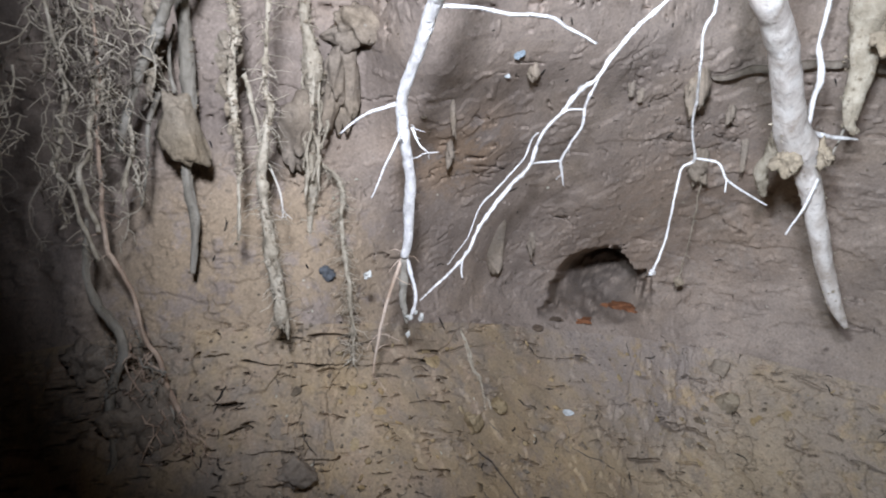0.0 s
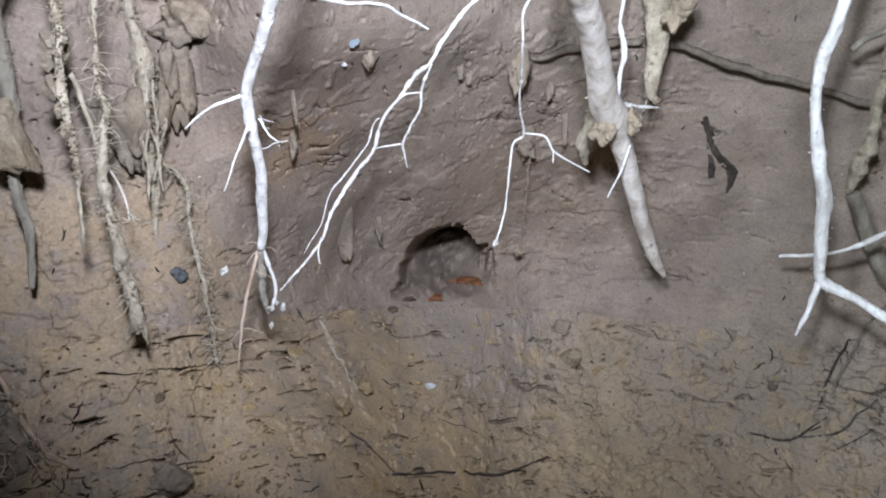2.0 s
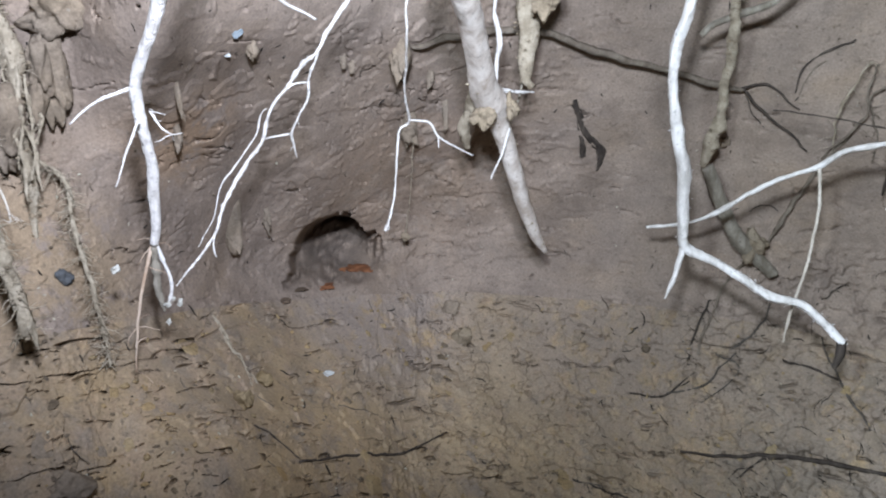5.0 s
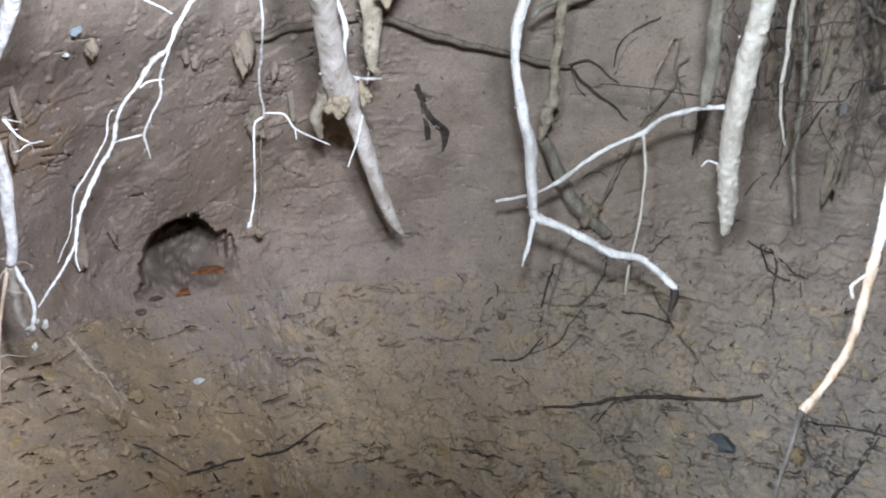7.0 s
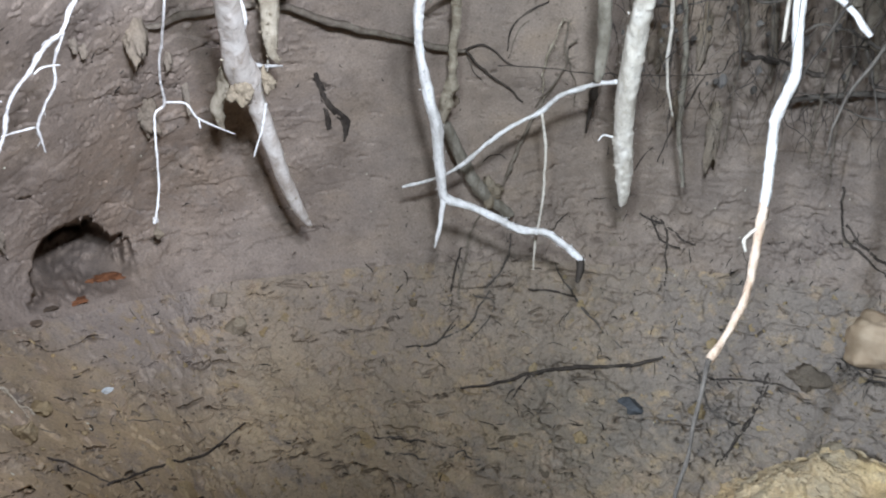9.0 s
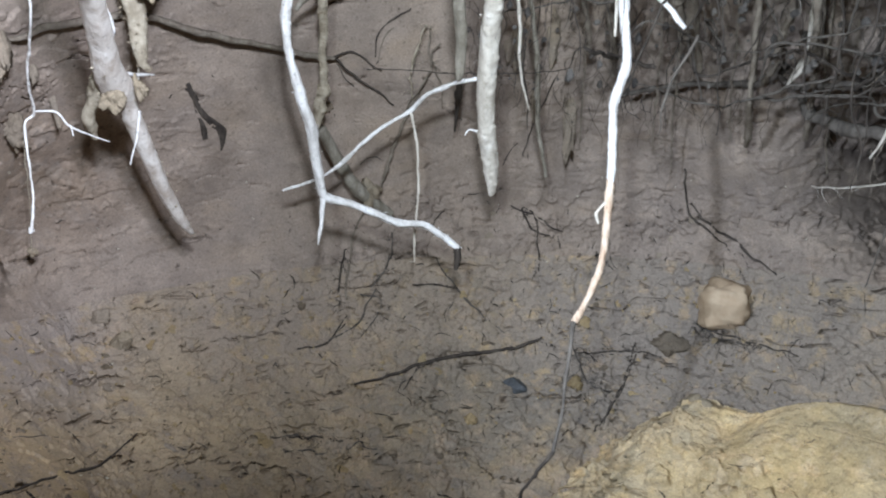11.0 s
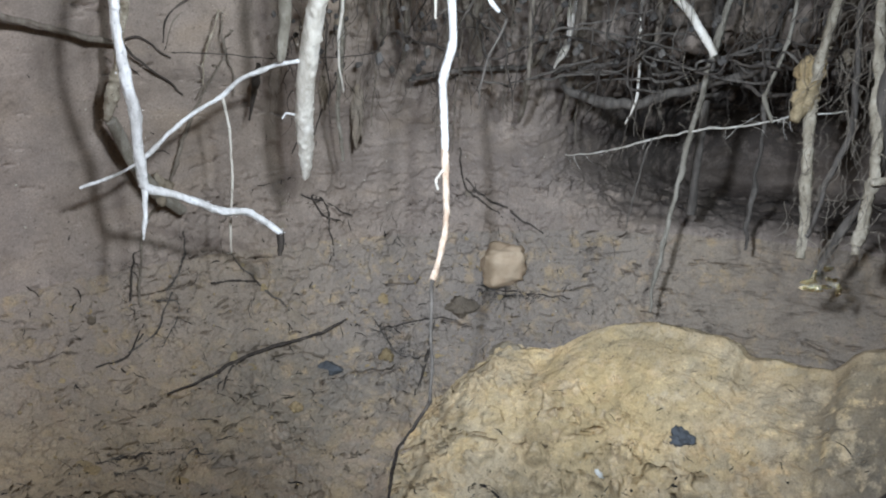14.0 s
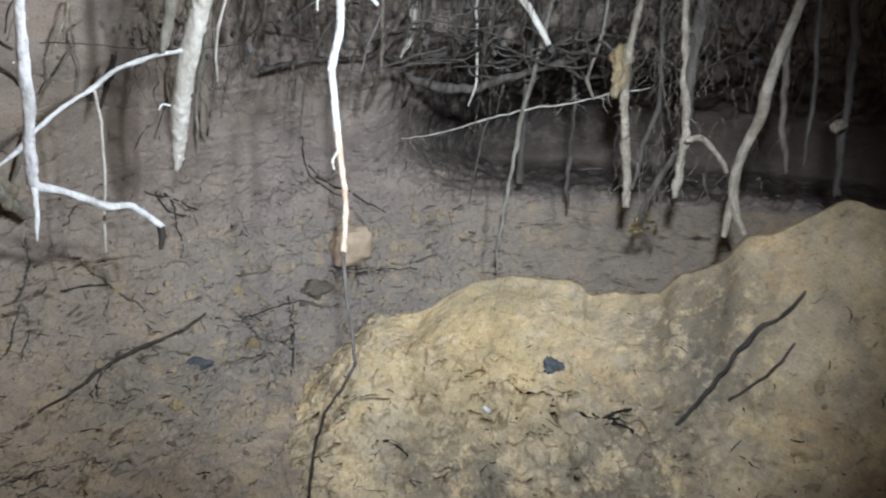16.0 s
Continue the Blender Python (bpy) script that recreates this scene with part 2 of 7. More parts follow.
FAR = [0.78, 0.85, 0.955, 1.0, 1.02, 1.02, 1.0, 0.955, 0.905, 0.86, 0.84, 0.82]


def soft_table(x, xs, ys):
    out = 0
    for s in (-1.6, -0.8, 0, 0.8, 1.6):
        out = out + np.interp(x + s, xs, ys)
    return out / 5


def reach(az, el):
    near, far = 1 - step(0, 11, az), step(12, 48, az)
    return soft_table(az, BEARINGS, REACH) * (near * soft_table(el, HEIGHTS, NEAR) + (1 - near - far) * soft_table(el, HEIGHTS, BANK) + far * soft_table(el, HEIGHTS, FAR)) + hollow(az, el)


def burrow(az, el):
    """1 inside the mouth of the burrow: a crisp arch that fades into the wall on its far side, with a flat sill."""
    x = (az - 18.8) / 4.1
    top = -17.3 - 0.3 * x - 1.8 * x * x - 2.0 * x ** 4
    return step(0, 0.22, top - el) * step(-0.2, 1.2, el + 22.8) * step(0, 0.10, 1 + x) * step(0, 0.5, 1 - x)


def burrow_deep(az, el):
    """The tunnel's floor runs level into the bank, and rises towards its far side."""
    x = (az - 18.8) / 4.1
    return burrow(az, el) * (0.03 + 0.50 * np.clip((el + 22.8) / 5.3, 0, 1) ** 1.1 * (1 - 0.85 * step(-0.1, 1.0, x)))


def hollow(az, el):
    """How much further back the earth lies in the dark recess under the matted roots."""
    return 1.2 * step(83, 103, az) * (1 - step(132, 150, az)) * step(-23.5, -17.0, el) * (1 - step(-13.0, -6.5, el))


def at(az, el, r):
    a, e = np.radians(az), np.radians(el)
    return MIDDLE + np.stack([np.sin(a) * np.cos(e) * r, np.cos(a) * np.cos(e) * r, np.sin(e) * r], -1)


def brow(az, el):
    """How far the earth lies from the middle, without the recess."""
    a, e = np.array([az]), np.array([el])
    return float(reach(a, e)[0] - hollow(a, e)[0])


# ---- the earth sheet ----
def flakes(p, scale, at_level, thick, seed):
    """Thin crusts that end in a sharp edge."""
    n = layers(p * np.array(scale) + seed, 4, 0.55)
    return thick * step(at_level, at_level + 0.035, n)


def cracks(p, scale, seed, width=0.05, gate=0.15):
    """Thin branching lines, 1 in the crack."""
    n = layers(p * np.array(scale) + seed, 3, 0.55)
    return (1 - step(0.0, width, np.abs(n))) * step(gate, gate + 0.3, value_noise(p * 5.0 + seed))


def dashes(az, el, size, seed, width=0.07, gate=0.3):
    """Short level cracks under the edges of crusts, 1 in the crack."""
    q = np.stack([az * 0.42 / size, el * 1.35 / size, az * 0 + seed], -1)
    q = q + 0.22 * np.stack([value_noise(q * 2.7), value_noise(q * 2.7 + 41), az * 0], -1)
    lift = np.array([0, 0.16, 0])
    n, above = (value_noise(k) + 0.45 * value_noise(k * 2.1 + 9) for k in (q, q + lift))
    lip = step(0.02, 0.10, above - n)  # the crust's lower edge alone
    return (1 - step(0.0, width, np.abs(n))) * lip * step(gate, gate + 0.25, value_noise(q * np.array([0.9, 0.6, 1]) + 63))


def clods(p, size, seed):
    """Cells of crumbled soil: the distance to the nearest joint, and each cell's own number."""
    q = p / size
    i = np.floor(q)
    d1, d2, own = np.full(len(p), 9.0), np.full(len(p), 9.0), np.zeros(len(p))
    for a in (-1, 0, 1):
        for b in (-1, 0, 1):
            for c in (-1, 0, 1):
                x, y, z = i[:, 0] + a, i[:, 1] + b, i[:, 2] + c
                h = hashed(x, y, z + seed)
                d = np.sqrt((q[:, 0] - x - 0.1 - 0.8 * h) ** 2 + (q[:, 1] - y - 0.1 - 0.8 * (h * 37.7 % 1)) ** 2 + (q[:, 2] - z - 0.1 - 0.8 * (h * 811.3 % 1)) ** 2)
                closer = d < d1
                d2 = np.where(closer, d1, np.minimum(d2, d))
                own = np.where(closer, h * 5171.9 % 1, own)
                d1 = np.where(closer, d, d1)
    return d2 - d1, own


def relief(p, az, el):
    """Crusts, cracks and clods of the earth, in metres towards the middle."""
    floor = 1 - step(-25.5, -22.0, el - 5.5 * step(44, 56, az) + 1.2 * value_noise(p * 9))
    wall = 1 - floor
    smooth_side = step(32, 42, az) * (1 - step(58, 68, az))
    steep = step(-4, 2, az) * (1 - step(20, 28, az))
    coarse = (1 - 0.75 * smooth_side) * (1 - 0.5 * steep)
    out = 0.018 * layers(p * 2.8, 2) + 0.0022 * layers(p * 9.0, 2)
    # peeling crusts and thin level cracks of the wall
    up = flakes(p, (5, 5, 9), 0.32, 0.0042, 3.0) + flakes(p, (9, 9, 15), 0.55, 0.005, 19.0) + flakes(p, (20, 20, 30), 0.75, 0.004, 41.0)
    up = up - 0.014 * cracks(p, (5, 5, 16), 7.0, 0.030, 0.45) - 0.012 * cracks(p, (9, 9, 22), 23.0, 0.034, 0.5)
    up = up + 0.0006 * layers(p * 75.0, 2) + 0.0022 * step(0.6, 0.85, value_noise(p * 62))
    lump_ = step(0.35, 0.9, layers(p * np.array([11.0, 11.0, 6.0]) + 40.0, 2))
    up = up + 0.022 * lump_ * (1 - step(-3, 8, az)) * step(-14, -6, el)
    out = out + wall * coarse * up
    # the hung recess behind the root tangle is coarse
    tangle = wall * step(66, 76, az) * step(-17, -9, el)
    out = out + tangle * 0.035 * layers(p * np.array([14.0, 14.0, 7.0]) + 9.0, 3)
    # flat crusts, clods and crumbs of the floor; on the steep slope they are drawn out down the slope
    far = np.linalg.norm(p - MIDDLE, axis=1)
    p = MIDDLE + (p - MIDDLE) * ((1.6 + (far - 1.6) * (1 - 0.7 * steep)) / far)[:, None]
    warp = p + 0.018 * np.stack([value_noise(p * 30), value_noise(p * 30 + 31), value_noise(p * 30 + 67)], -1)
    broken = step(-0.3, 0.4, layers(p * 2.4 + 12.0, 2))
    low = flakes(p, (6, 6, 6), 0.15, 0.010, 5.0) * broken + flakes(p, (14, 14, 14), 0.42, 0.008, 15.0) + flakes(p, (30, 30, 30), 0.7, 0.004, 25.0)
    joint, own = clods(warp, 0.042, 11)
    low = low + 0.006 * step(0.86, 0.97, own) * step(0.05, 0.35, joint)
    joint, own = clods(warp, 0.016, 23)
    low = low + 0.0022 * step(0.86, 0.97, own) * step(0.05, 0.4, joint)
    low = low - 0.030 * cracks(p, (4.5, 4.5, 4.5), 77.0, 0.034, 0.35) * broken
    low = low + 0.0008 * layers(p * 80.0, 2) + 0.004 * layers(p * 8.0, 2)
    low = low + step(42, 52, az) * (0.006 * layers(p * 7.0 + 3.0, 2) + flakes(p, (8, 8, 8), 0.25, 0.010, 65.0))
    low = low + step(22, 30, az) * (flakes(p, (11, 11, 11), 0.3, 0.009, 71.0) + flakes(p, (24, 24, 24), 0.55, 0.005, 73.0))
    return out + floor * low * (1 - 0.45 * steep)


def undercut(az, el):
    """How far the level cracks run back under the crusts."""
    floor = 1 - step(-25.0, -22.5, el - 5.5 * step(44, 56, az))
    deep = 0.05 * dashes(az, el, 1.6, 5.0, 0.11, 0.12) + 0.04 * dashes(az, el, 1.0, 17.0, 0.16, 0.15) + 0.03 * dashes(az, el, 0.65, 27.0, 0.24, 0.18)
    return floor * deep + (1 - floor) * step(-8, -2, az) * (0.04 * dashes(az, el, 1.5, 91.0, 0.10, 0.3) + 0.025 * dashes(az, el, 0.8, 95.0, 0.16, 0.42))


def outward(az, el, d=0.6):
    """The way out of the smooth earth into the hollow."""
    px = at(az + d, el, reach(az + d, el)) - at(az - d, el, reach(az - d, el))
    py = at(az, el + d, reach(az, el + d)) - at(az, el - d, reach(az, el - d))
    n = np.cross(py, px)
    n /= np.linalg.norm(n, axis=1)[:, None] + 1e-9
    return n * np.sign(((MIDDLE - at(az, el, reach(az, el))) * n).sum(1))[:, None]


def sheet(name, places, material, label, category):
    rows, cols = places.shape[:2]
    mesh = bpy.data.meshes.new(name)
    a = (np.arange(rows - 1)[:, None] * cols + np.arange(cols - 1)[None]).ravel()
    quads = np.stack([a, a + 1, a + 1 + cols, a + cols], -1).astype(np.int32)
    mesh.vertices.add(rows * cols)
    mesh.vertices.foreach_set("co", places.reshape(-1).astype(np.float32))
    mesh.loops.add(quads.size)
    mesh.loops.foreach_set("vertex_index", quads.ravel())
    mesh.polygons.add(len(quads))
    mesh.polygons.foreach_set("loop_start", np.arange(0, quads.size, 4, dtype=np.int32))
    mesh.polygons.foreach_set("use_smooth", np.ones(len(quads), dtype=bool))
    mesh.update(calc_edges=True)
    mesh.materials.append(material)
    return tagged(new(name, mesh), label, category, kind="structure")


def earth(name, bearings, heights, material, label, category, fine=True):
    el, az = np.meshgrid(heights, bearings, indexing="ij")
    az, el = az.ravel(), el.ravel()
    r = reach(az, el)
    p = at(az, el, r)
    if fine:
        wob = 0.5 * value_noise(p * 24) + 0.25 * value_noise(p * 60)
        out = outward(az, el) * (relief(p, az, el) * (1 - 0.85 * burrow(az, el)))[:, None]
        p = at(az, el, r + burrow_deep(az + wob, el + 0.8 * wob) + undercut(az, el) * (1 - burrow(az, el))) + out
    else:
        p = at(az, el, r - 0.05 * layers(p * 3.0, 3))
    return sheet(name, p.reshape(len(heights), len(bearings), 3), material, label, category)


across = np.concatenate([np.arange(-34, -15, 0.3), np.arange(-15, 0, 0.092), np.arange(0, 27, 0.05), np.arange(27, 45, 0.092), np.arange(45, 98, 0.10), np.linspace(98, 140, 170)])
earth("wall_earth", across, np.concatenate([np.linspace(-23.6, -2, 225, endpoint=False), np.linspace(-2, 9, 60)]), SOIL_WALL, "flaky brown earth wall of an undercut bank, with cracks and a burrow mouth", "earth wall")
earth("ground", across, np.concatenate([np.linspace(-60, -48, 30, endpoint=False), np.linspace(-48, -23.6, 400)]), SOIL_FLOOR, "trodden brown and ochre soil floor with clods and cracks", "soil floor")
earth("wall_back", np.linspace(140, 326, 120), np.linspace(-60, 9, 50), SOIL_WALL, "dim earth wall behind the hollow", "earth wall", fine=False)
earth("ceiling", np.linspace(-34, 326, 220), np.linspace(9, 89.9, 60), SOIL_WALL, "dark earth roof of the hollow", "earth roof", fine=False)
earth("pit_floor", np.linspace(-34, 326, 120), np.linspace(-89.9, -60, 24), SOIL_FLOOR, "dark soil under the viewpoint", "soil floor", fine=False)


def mound():
    """The bank of ochre clay that closes the hollow: a crest with a long front slope and a short back."""
    s = np.linspace(0, 1, 460)
    crest = np.stack([np.interp(s, [0, .18, .36, .5, .62, .72, 1], [1.53, 1.525, 1.44, 1.33, 1.21, 1.02, 0.45]),
                      np.interp(s, [0, .18, .36, .5, .62, .72, 1], [0.64, 0.27, -0.10, -0.28, -0.42, -0.60, -0.95]),
                      np.interp(s, [0, .084, .132, .169, .236, .288, .315, .384, .509, .552, .564, .672, .686, .716, .741, .756, .786, .822, .852, .884, 1],
                                [-0.44, -0.27, -0.165, -0.105, -0.095, -0.01, 0.02, 0.062, 0.08, 0.078, 0.05, 0.107, 0.18, 0.23, 0.275, 0.35, 0.38, 0.455, 0.51, 0.51, 0.56])], -1)
    k = np.ones(7) / 7
    crest = np.stack([np.convolve(np.pad(crest[:, i], 3, mode="edge"), k, "valid") for i in range(3)], -1)
    front = np.stack([np.interp(s, [0, .36, .72, 1], [1.00, 0.88, 0.52, 0.20]), np.interp(s, [0, .36, .72, 1], [0.75, 0.08, -0.38, -0.70]),
                      np.interp(s, [0, .36, .72, 1], [-0.50, -0.54, -0.50, -0.40])], -1)
    v = np.concatenate([np.linspace(-0.45, 0, 46, endpoint=False), np.linspace(0, 1, 280)])
    rows = []
    for t in v:
        if t < 0:
            p = crest + np.array([0.55, -0.25, 0]) * -t + np.array([0, 0, -0.85]) * (-t) ** 1.5
        else:
            p = crest + (front - crest) * t
            p[:, 2] += 0.075 * np.sin(np.pi * min(1, t * 1.12)) ** 1.25 * step(0, 0.2, s)
            p[:, :2] += 0.02 * np.sin(np.pi * t)
        rows.append(p)
    p = np.array(rows).reshape(-1, 3)
    low = 1 - step(-0.26, 0.0, p[:, 2] - 0.35 * np.clip(-0.25 - p[:, 1], 0, 1) - 0.06 * layers(p * 6.0, 2))
    warp = p + 0.012 * np.stack([value_noise(p * 40), value_noise(p * 40 + 31), value_noise(p * 40 + 67)], -1)
    joint, own = clods(warp, 0.055, 5)
    small, own2 = clods(warp, 0.022, 8)
    sv, vv = np.tile(s, len(v)) * 60, np.repeat(v, len(s)) * 26
    up = 0.011 * layers(p * 5.0, 3) + 0.004 * layers(p * 21, 3) + 0.0012 * layers(p * 70, 2)
    up = up + (0.18 + 0.82 * low) * (flakes(p, (9, 9, 9), 0.15, 0.016, 3.0) + flakes(p, (22, 22, 22), 0.3, 0.010, 13.0))
    up = up + (0.08 + 0.92 * low) * (0.026 * step(0.6, 0.95, own) * step(0.03, 0.25, joint) + 0.011 * step(0.6, 0.95, own2) * step(0.05, 0.3, small))
    gap = (0.1 + 0.9 * low) * (0.09 * dashes(sv, vv, 2.4, 31.0, 0.10, 0.0) + 0.05 * dashes(sv, vv, 1.3, 61.0, 0.14, 0.2) + 0.035 * dashes(sv, vv, 0.8, 43.0, 0.2, 0.25))
    p = p + up[:, None] * np.array([-0.45, 0.1, 0.88]) + gap[:, None] * np.array([0.86, -0.28, -0.43])
    global MOUND
    MOUND = p.reshape(len(v), len(s), 3)
    tagged(sheet("clay_mound", p.reshape(len(v), len(s), 3), SOIL_OCHRE, "bank of ochre clay with grey lower slope, beside the roots", "clay mound"), kind="structure")


mound()


# ---- building helpers ----
def part(name, bm, material, parent=None, label="", smooth=True):
    mesh = bpy.data.meshes.new(name)
    bm.to_mesh(mesh)
    bm.free()
    mesh.materials.append(material)
    if smooth:
        mesh.polygons.foreach_set("use_smooth", np.ones(len(mesh.polygons), dtype=bool))
    ob = new(name, mesh)
    ob.parent = parent
    return tagged(ob, label)


def spline(points, gap):
    """Points x, y, z, radius resampled along a smooth curve."""
    pts = [np.array(p, float) for p in points]
    pts = [2 * pts[0] - pts[1]] + pts + [2 * pts[-1] - pts[-2]]
    out = []
    for a, b, c, d in zip(pts, pts[1:], pts[2:], pts[3:]):
        n = max(1, int(np.linalg.norm(c[:3] - b[:3]) / gap))
        for i in range(n):
            t = i / n
            out.append(0.5 * (2 * b + (c - a) * t + (2 * a - 5 * b + 4 * c - d) * t * t + (3 * b - a - 3 * c + d) * t ** 3))
            out[-1][3] = b[3] + (c[3] - b[3]) * t
    out.append(pts[-2])
    return np.array(out)


def tube(bm, points, sides=8, knobs=0.16, crook=0.0, seed=0, gap=None, crust=0.0):
    """A tapering, knobbly tube along the points."""
    mid = max(p[3] for p in points)
    line = spline(points, gap or max(0.0032, mid * (0.2 if crust else 0.3)))
    n = len(line)
    if crook:
        q = line[:, :3] * 26 + seed * 7.7
        line[1:-1, :3] += crook * np.stack([value_noise(q), value_noise(q + 31), value_noise(q + 57)], -1)[1:-1]
    arc = np.concatenate([[0], np.cumsum(np.linalg.norm(np.diff(line[:, :3], axis=0), axis=1))])
    joints = [0.0]
    kink = random.Random(int(1000 * seed) + n)
    while joints[-1] < arc[-1]:
        joints.append(joints[-1] + mid * kink.uniform(4, 11))
    sway = np.stack([np.interp(arc, joints, [kink.uniform(-1, 1) * mid * 0.22 for _ in joints]) for _ in range(3)], -1)
    line[:, :3] += sway * np.clip(np.minimum(arc, arc[-1] - arc) / (6 * mid), 0, 1)[:, None]
    run = np.gradient(line[:, :3], axis=0)
    run /= np.linalg.norm(run, axis=1)[:, None] + 1e-9
    side = np.cross(run[0], (0.31, 0.87, 0.2))
    rings = []
    ang = np.linspace(0, 2 * np.pi, sides, endpoint=False)
    for i in range(n):
        side = side - run[i] * side.dot(run[i])
        side /= np.linalg.norm(side)
        up = np.cross(run[i], side)
        dirs = np.cos(ang)[:, None] * side + np.sin(ang)[:, None] * up
        rings.append((line[i, :3], dirs, max(0.0004, line[i, 3])))
    co = np.array([c + d * r for c, d, r in rings]).reshape(-1, 3)
    rad = np.repeat([r for _, _, r in rings], sides)
    dirs = np.array([d for _, d, _ in rings]).reshape(-1, 3)
    typical = float(np.mean(rad))
    along, turn_c, turn_s = np.repeat(arc / typical, sides), np.tile(np.cos(ang), n), np.tile(np.sin(ang), n)

    def ridge(round_, length, shift):
        return value_noise(np.stack([turn_c * round_, turn_s * round_, along / length], -1) + seed * 3.1 + shift)

    w = 0.75 * ridge(1.0, 9, 0) + 0.55 * ridge(2.2, 4, 11) + 0.4 * ridge(4.5, 1.6, 23)
    w = w + 0.9 * step(0.45, 0.8, value_noise(np.stack([along / 7, along * 0, along * 0], -1) + seed * 5.7))
    co = co + dirs * (rad * 1.35 * knobs * w)[:, None]
    if crust:
        bark_ = co * np.array([1, 1, 0.45])
        c = step(0.0, 0.45, value_noise(bark_ * 110 + seed)) * 0.5 + step(0.1, 0.5, value_noise(bark_ * 230 + seed)) * 0.55
        co = co + dirs * (c * (crust * 0.6 + 0.5 * crust * value_noise(co * 22 + seed)))[:, None]
    vs = [bm.verts.new(c) for c in co]
    for i in range(n - 1):
        for k in range(sides):
            m = (k + 1) % sides
            bm.faces.new((vs[i * sides + k], vs[i * sides + m], vs[(i + 1) * sides + m], vs[(i + 1) * sides + k]))
    for base, flip in ((0, True), ((n - 1) * sides, False)):
        ring = vs[base:base + sides]
        bm.faces.new(ring[::-1] if flip else ring)


COUNT = [0]


def root(name, points, material, label, parent=None, slim=1.0, sides=8, knobs=0.16, crook=0.0, hairs=0, hair=0.03, group="", hair_material=None, crust=0.0, hair_r=0.00065):
    """A root; a branch when it has a parent. hairs: fine rootlets that stand off it."""
    COUNT[0] += 1
    seed = COUNT[0]
    points = [(x, y, z, r * slim) for x, y, z, r in points]
    bm = bmesh.new()
    tube(bm, points, sides + 4 if sides > 8 else sides, knobs, crook, seed, crust=crust)
    ob = part(name, bm, material, parent, label)
    if parent is None:
        tagged(ob, label, "root", group or "roots hanging in the hollow")
    if hairs:
        rnd = random.Random(seed)
        line = spline(points, 0.01)
        bm = bmesh.new()
        for _ in range(hairs):
            p = line[rnd.randrange(len(line))]
            d = Vector((rnd.uniform(-1, 1), rnd.uniform(-1, 1), rnd.uniform(-0.8, 0.5))).normalized()
            ln = hair * rnd.uniform(0.4, 1.3)
            pts, q = [], Vector(p[:3])
            r = hair_r * rnd.uniform(0.6, 1.4)
            for k in range(4):
                pts.append((*q, r * (1 - 0.2 * k)))
                q = q + d * ln / 3
                d = (d + Vector((rnd.uniform(-1, 1), rnd.uniform(-1, 1), rnd.uniform(-1.2, 0.6))) * 0.55).normalized()
            tube(bm, pts, 4, 0.1, 0, seed, gap=ln / 3)
        tagged(part("hair_fuzz", bm, hair_material or material, ob), kind="stuff")
    return ob


def lump(name, place, size, material, label="", category="", group="", parent=None, rough=0.3, seed=1, turn=0.0, detail=4, sharp=1.0, cuts=9, taper=0.0):
    """An uneven clod or stone of a given size, standing with its middle at the place."""
    bm = bmesh.new()
    bmesh.ops.create_icosphere(bm, subdivisions=detail, radius=1.0)
    co = np.array([v.co for v in bm.verts])
    if sharp != 1.0:
        co = np.sign(co) * np.abs(co) ** sharp
        co /= np.abs(co).max()
    cut = random.Random(seed * 77 + int(1000 * size[0]))
    for _ in range(cuts):
        n = np.array([cut.gauss(0, 1) for _ in range(3)])
        n /= np.linalg.norm(n)
        over = np.maximum(0, co @ n - cut.uniform(0.45, 0.85))
        co = co - 0.92 * over[:, None] * n
    co[:, :2] *= (1 - taper * co[:, 2:])
    w = layers(co * 1.3 + seed * 5.3, 2, 0.5) + 0.5 * value_noise(co * 5.2 + seed) + 0.3 * value_noise(co * 11 + seed)
    co = co * (1 + rough * w)[:, None] * np.array(size) / 2 * 1.12
    c, s = np.cos(turn), np.sin(turn)
    co = co @ np.array([[c, s, 0], [-s, c, 0], [0, 0, 1]])
    for v, q in zip(bm.verts, co):
        v.co = q
    ob = part(name, bm, material, parent, label if parent else "", smooth=detail > 3)
    ob.location = place
    if parent is None:
        tagged(ob, label, category, group)
    return ob


CRUMB = np.array([(1, 0, 0), (-1, 0, 0), (0, 1, 0), (0, -1, 0), (0, 0, 1), (0, 0, -1), (0.7, 0.7, 0.5), (-0.7, 0.6, 0.5)], float)
CRUMB_FACES = np.array([(6, 4, 0), (6, 2, 4), (6, 0, 2), (7, 4, 2), (7, 1, 4), (7, 2, 1), (4, 1, 3), (4, 3, 0), (5, 2, 0), (5, 1, 2), (5, 3, 1), (5, 0, 3)])


def crumb_mesh(name, places, sizes, material, rng):
    """Angular crumbs of soil in one mesh."""
    count = len(places)
    v = (CRUMB[None] * rng.uniform(0.6, 1.25, (count, 8, 3)) * rng.uniform(0.6, 1.3, (count, 1, 3))) * sizes[:, None, None] / 2
    a = rng.uniform(0, 6.28, count)
    c, d = np.cos(a)[:, None], np.sin(a)[:, None]
    v = np.stack([v[..., 0] * c - v[..., 1] * d, v[..., 0] * d + v[..., 1] * c, v[..., 2] * 0.8], -1) + places[:, None]
    mesh = bpy.data.meshes.new(name)
    f = (CRUMB_FACES[None] + (np.arange(count) * 8)[:, None, None]).reshape(-1, 3)
    mesh.from_pydata(v.reshape(-1, 3).tolist(), [], f.tolist())
    mesh.materials.append(material)
    return new(name, mesh)


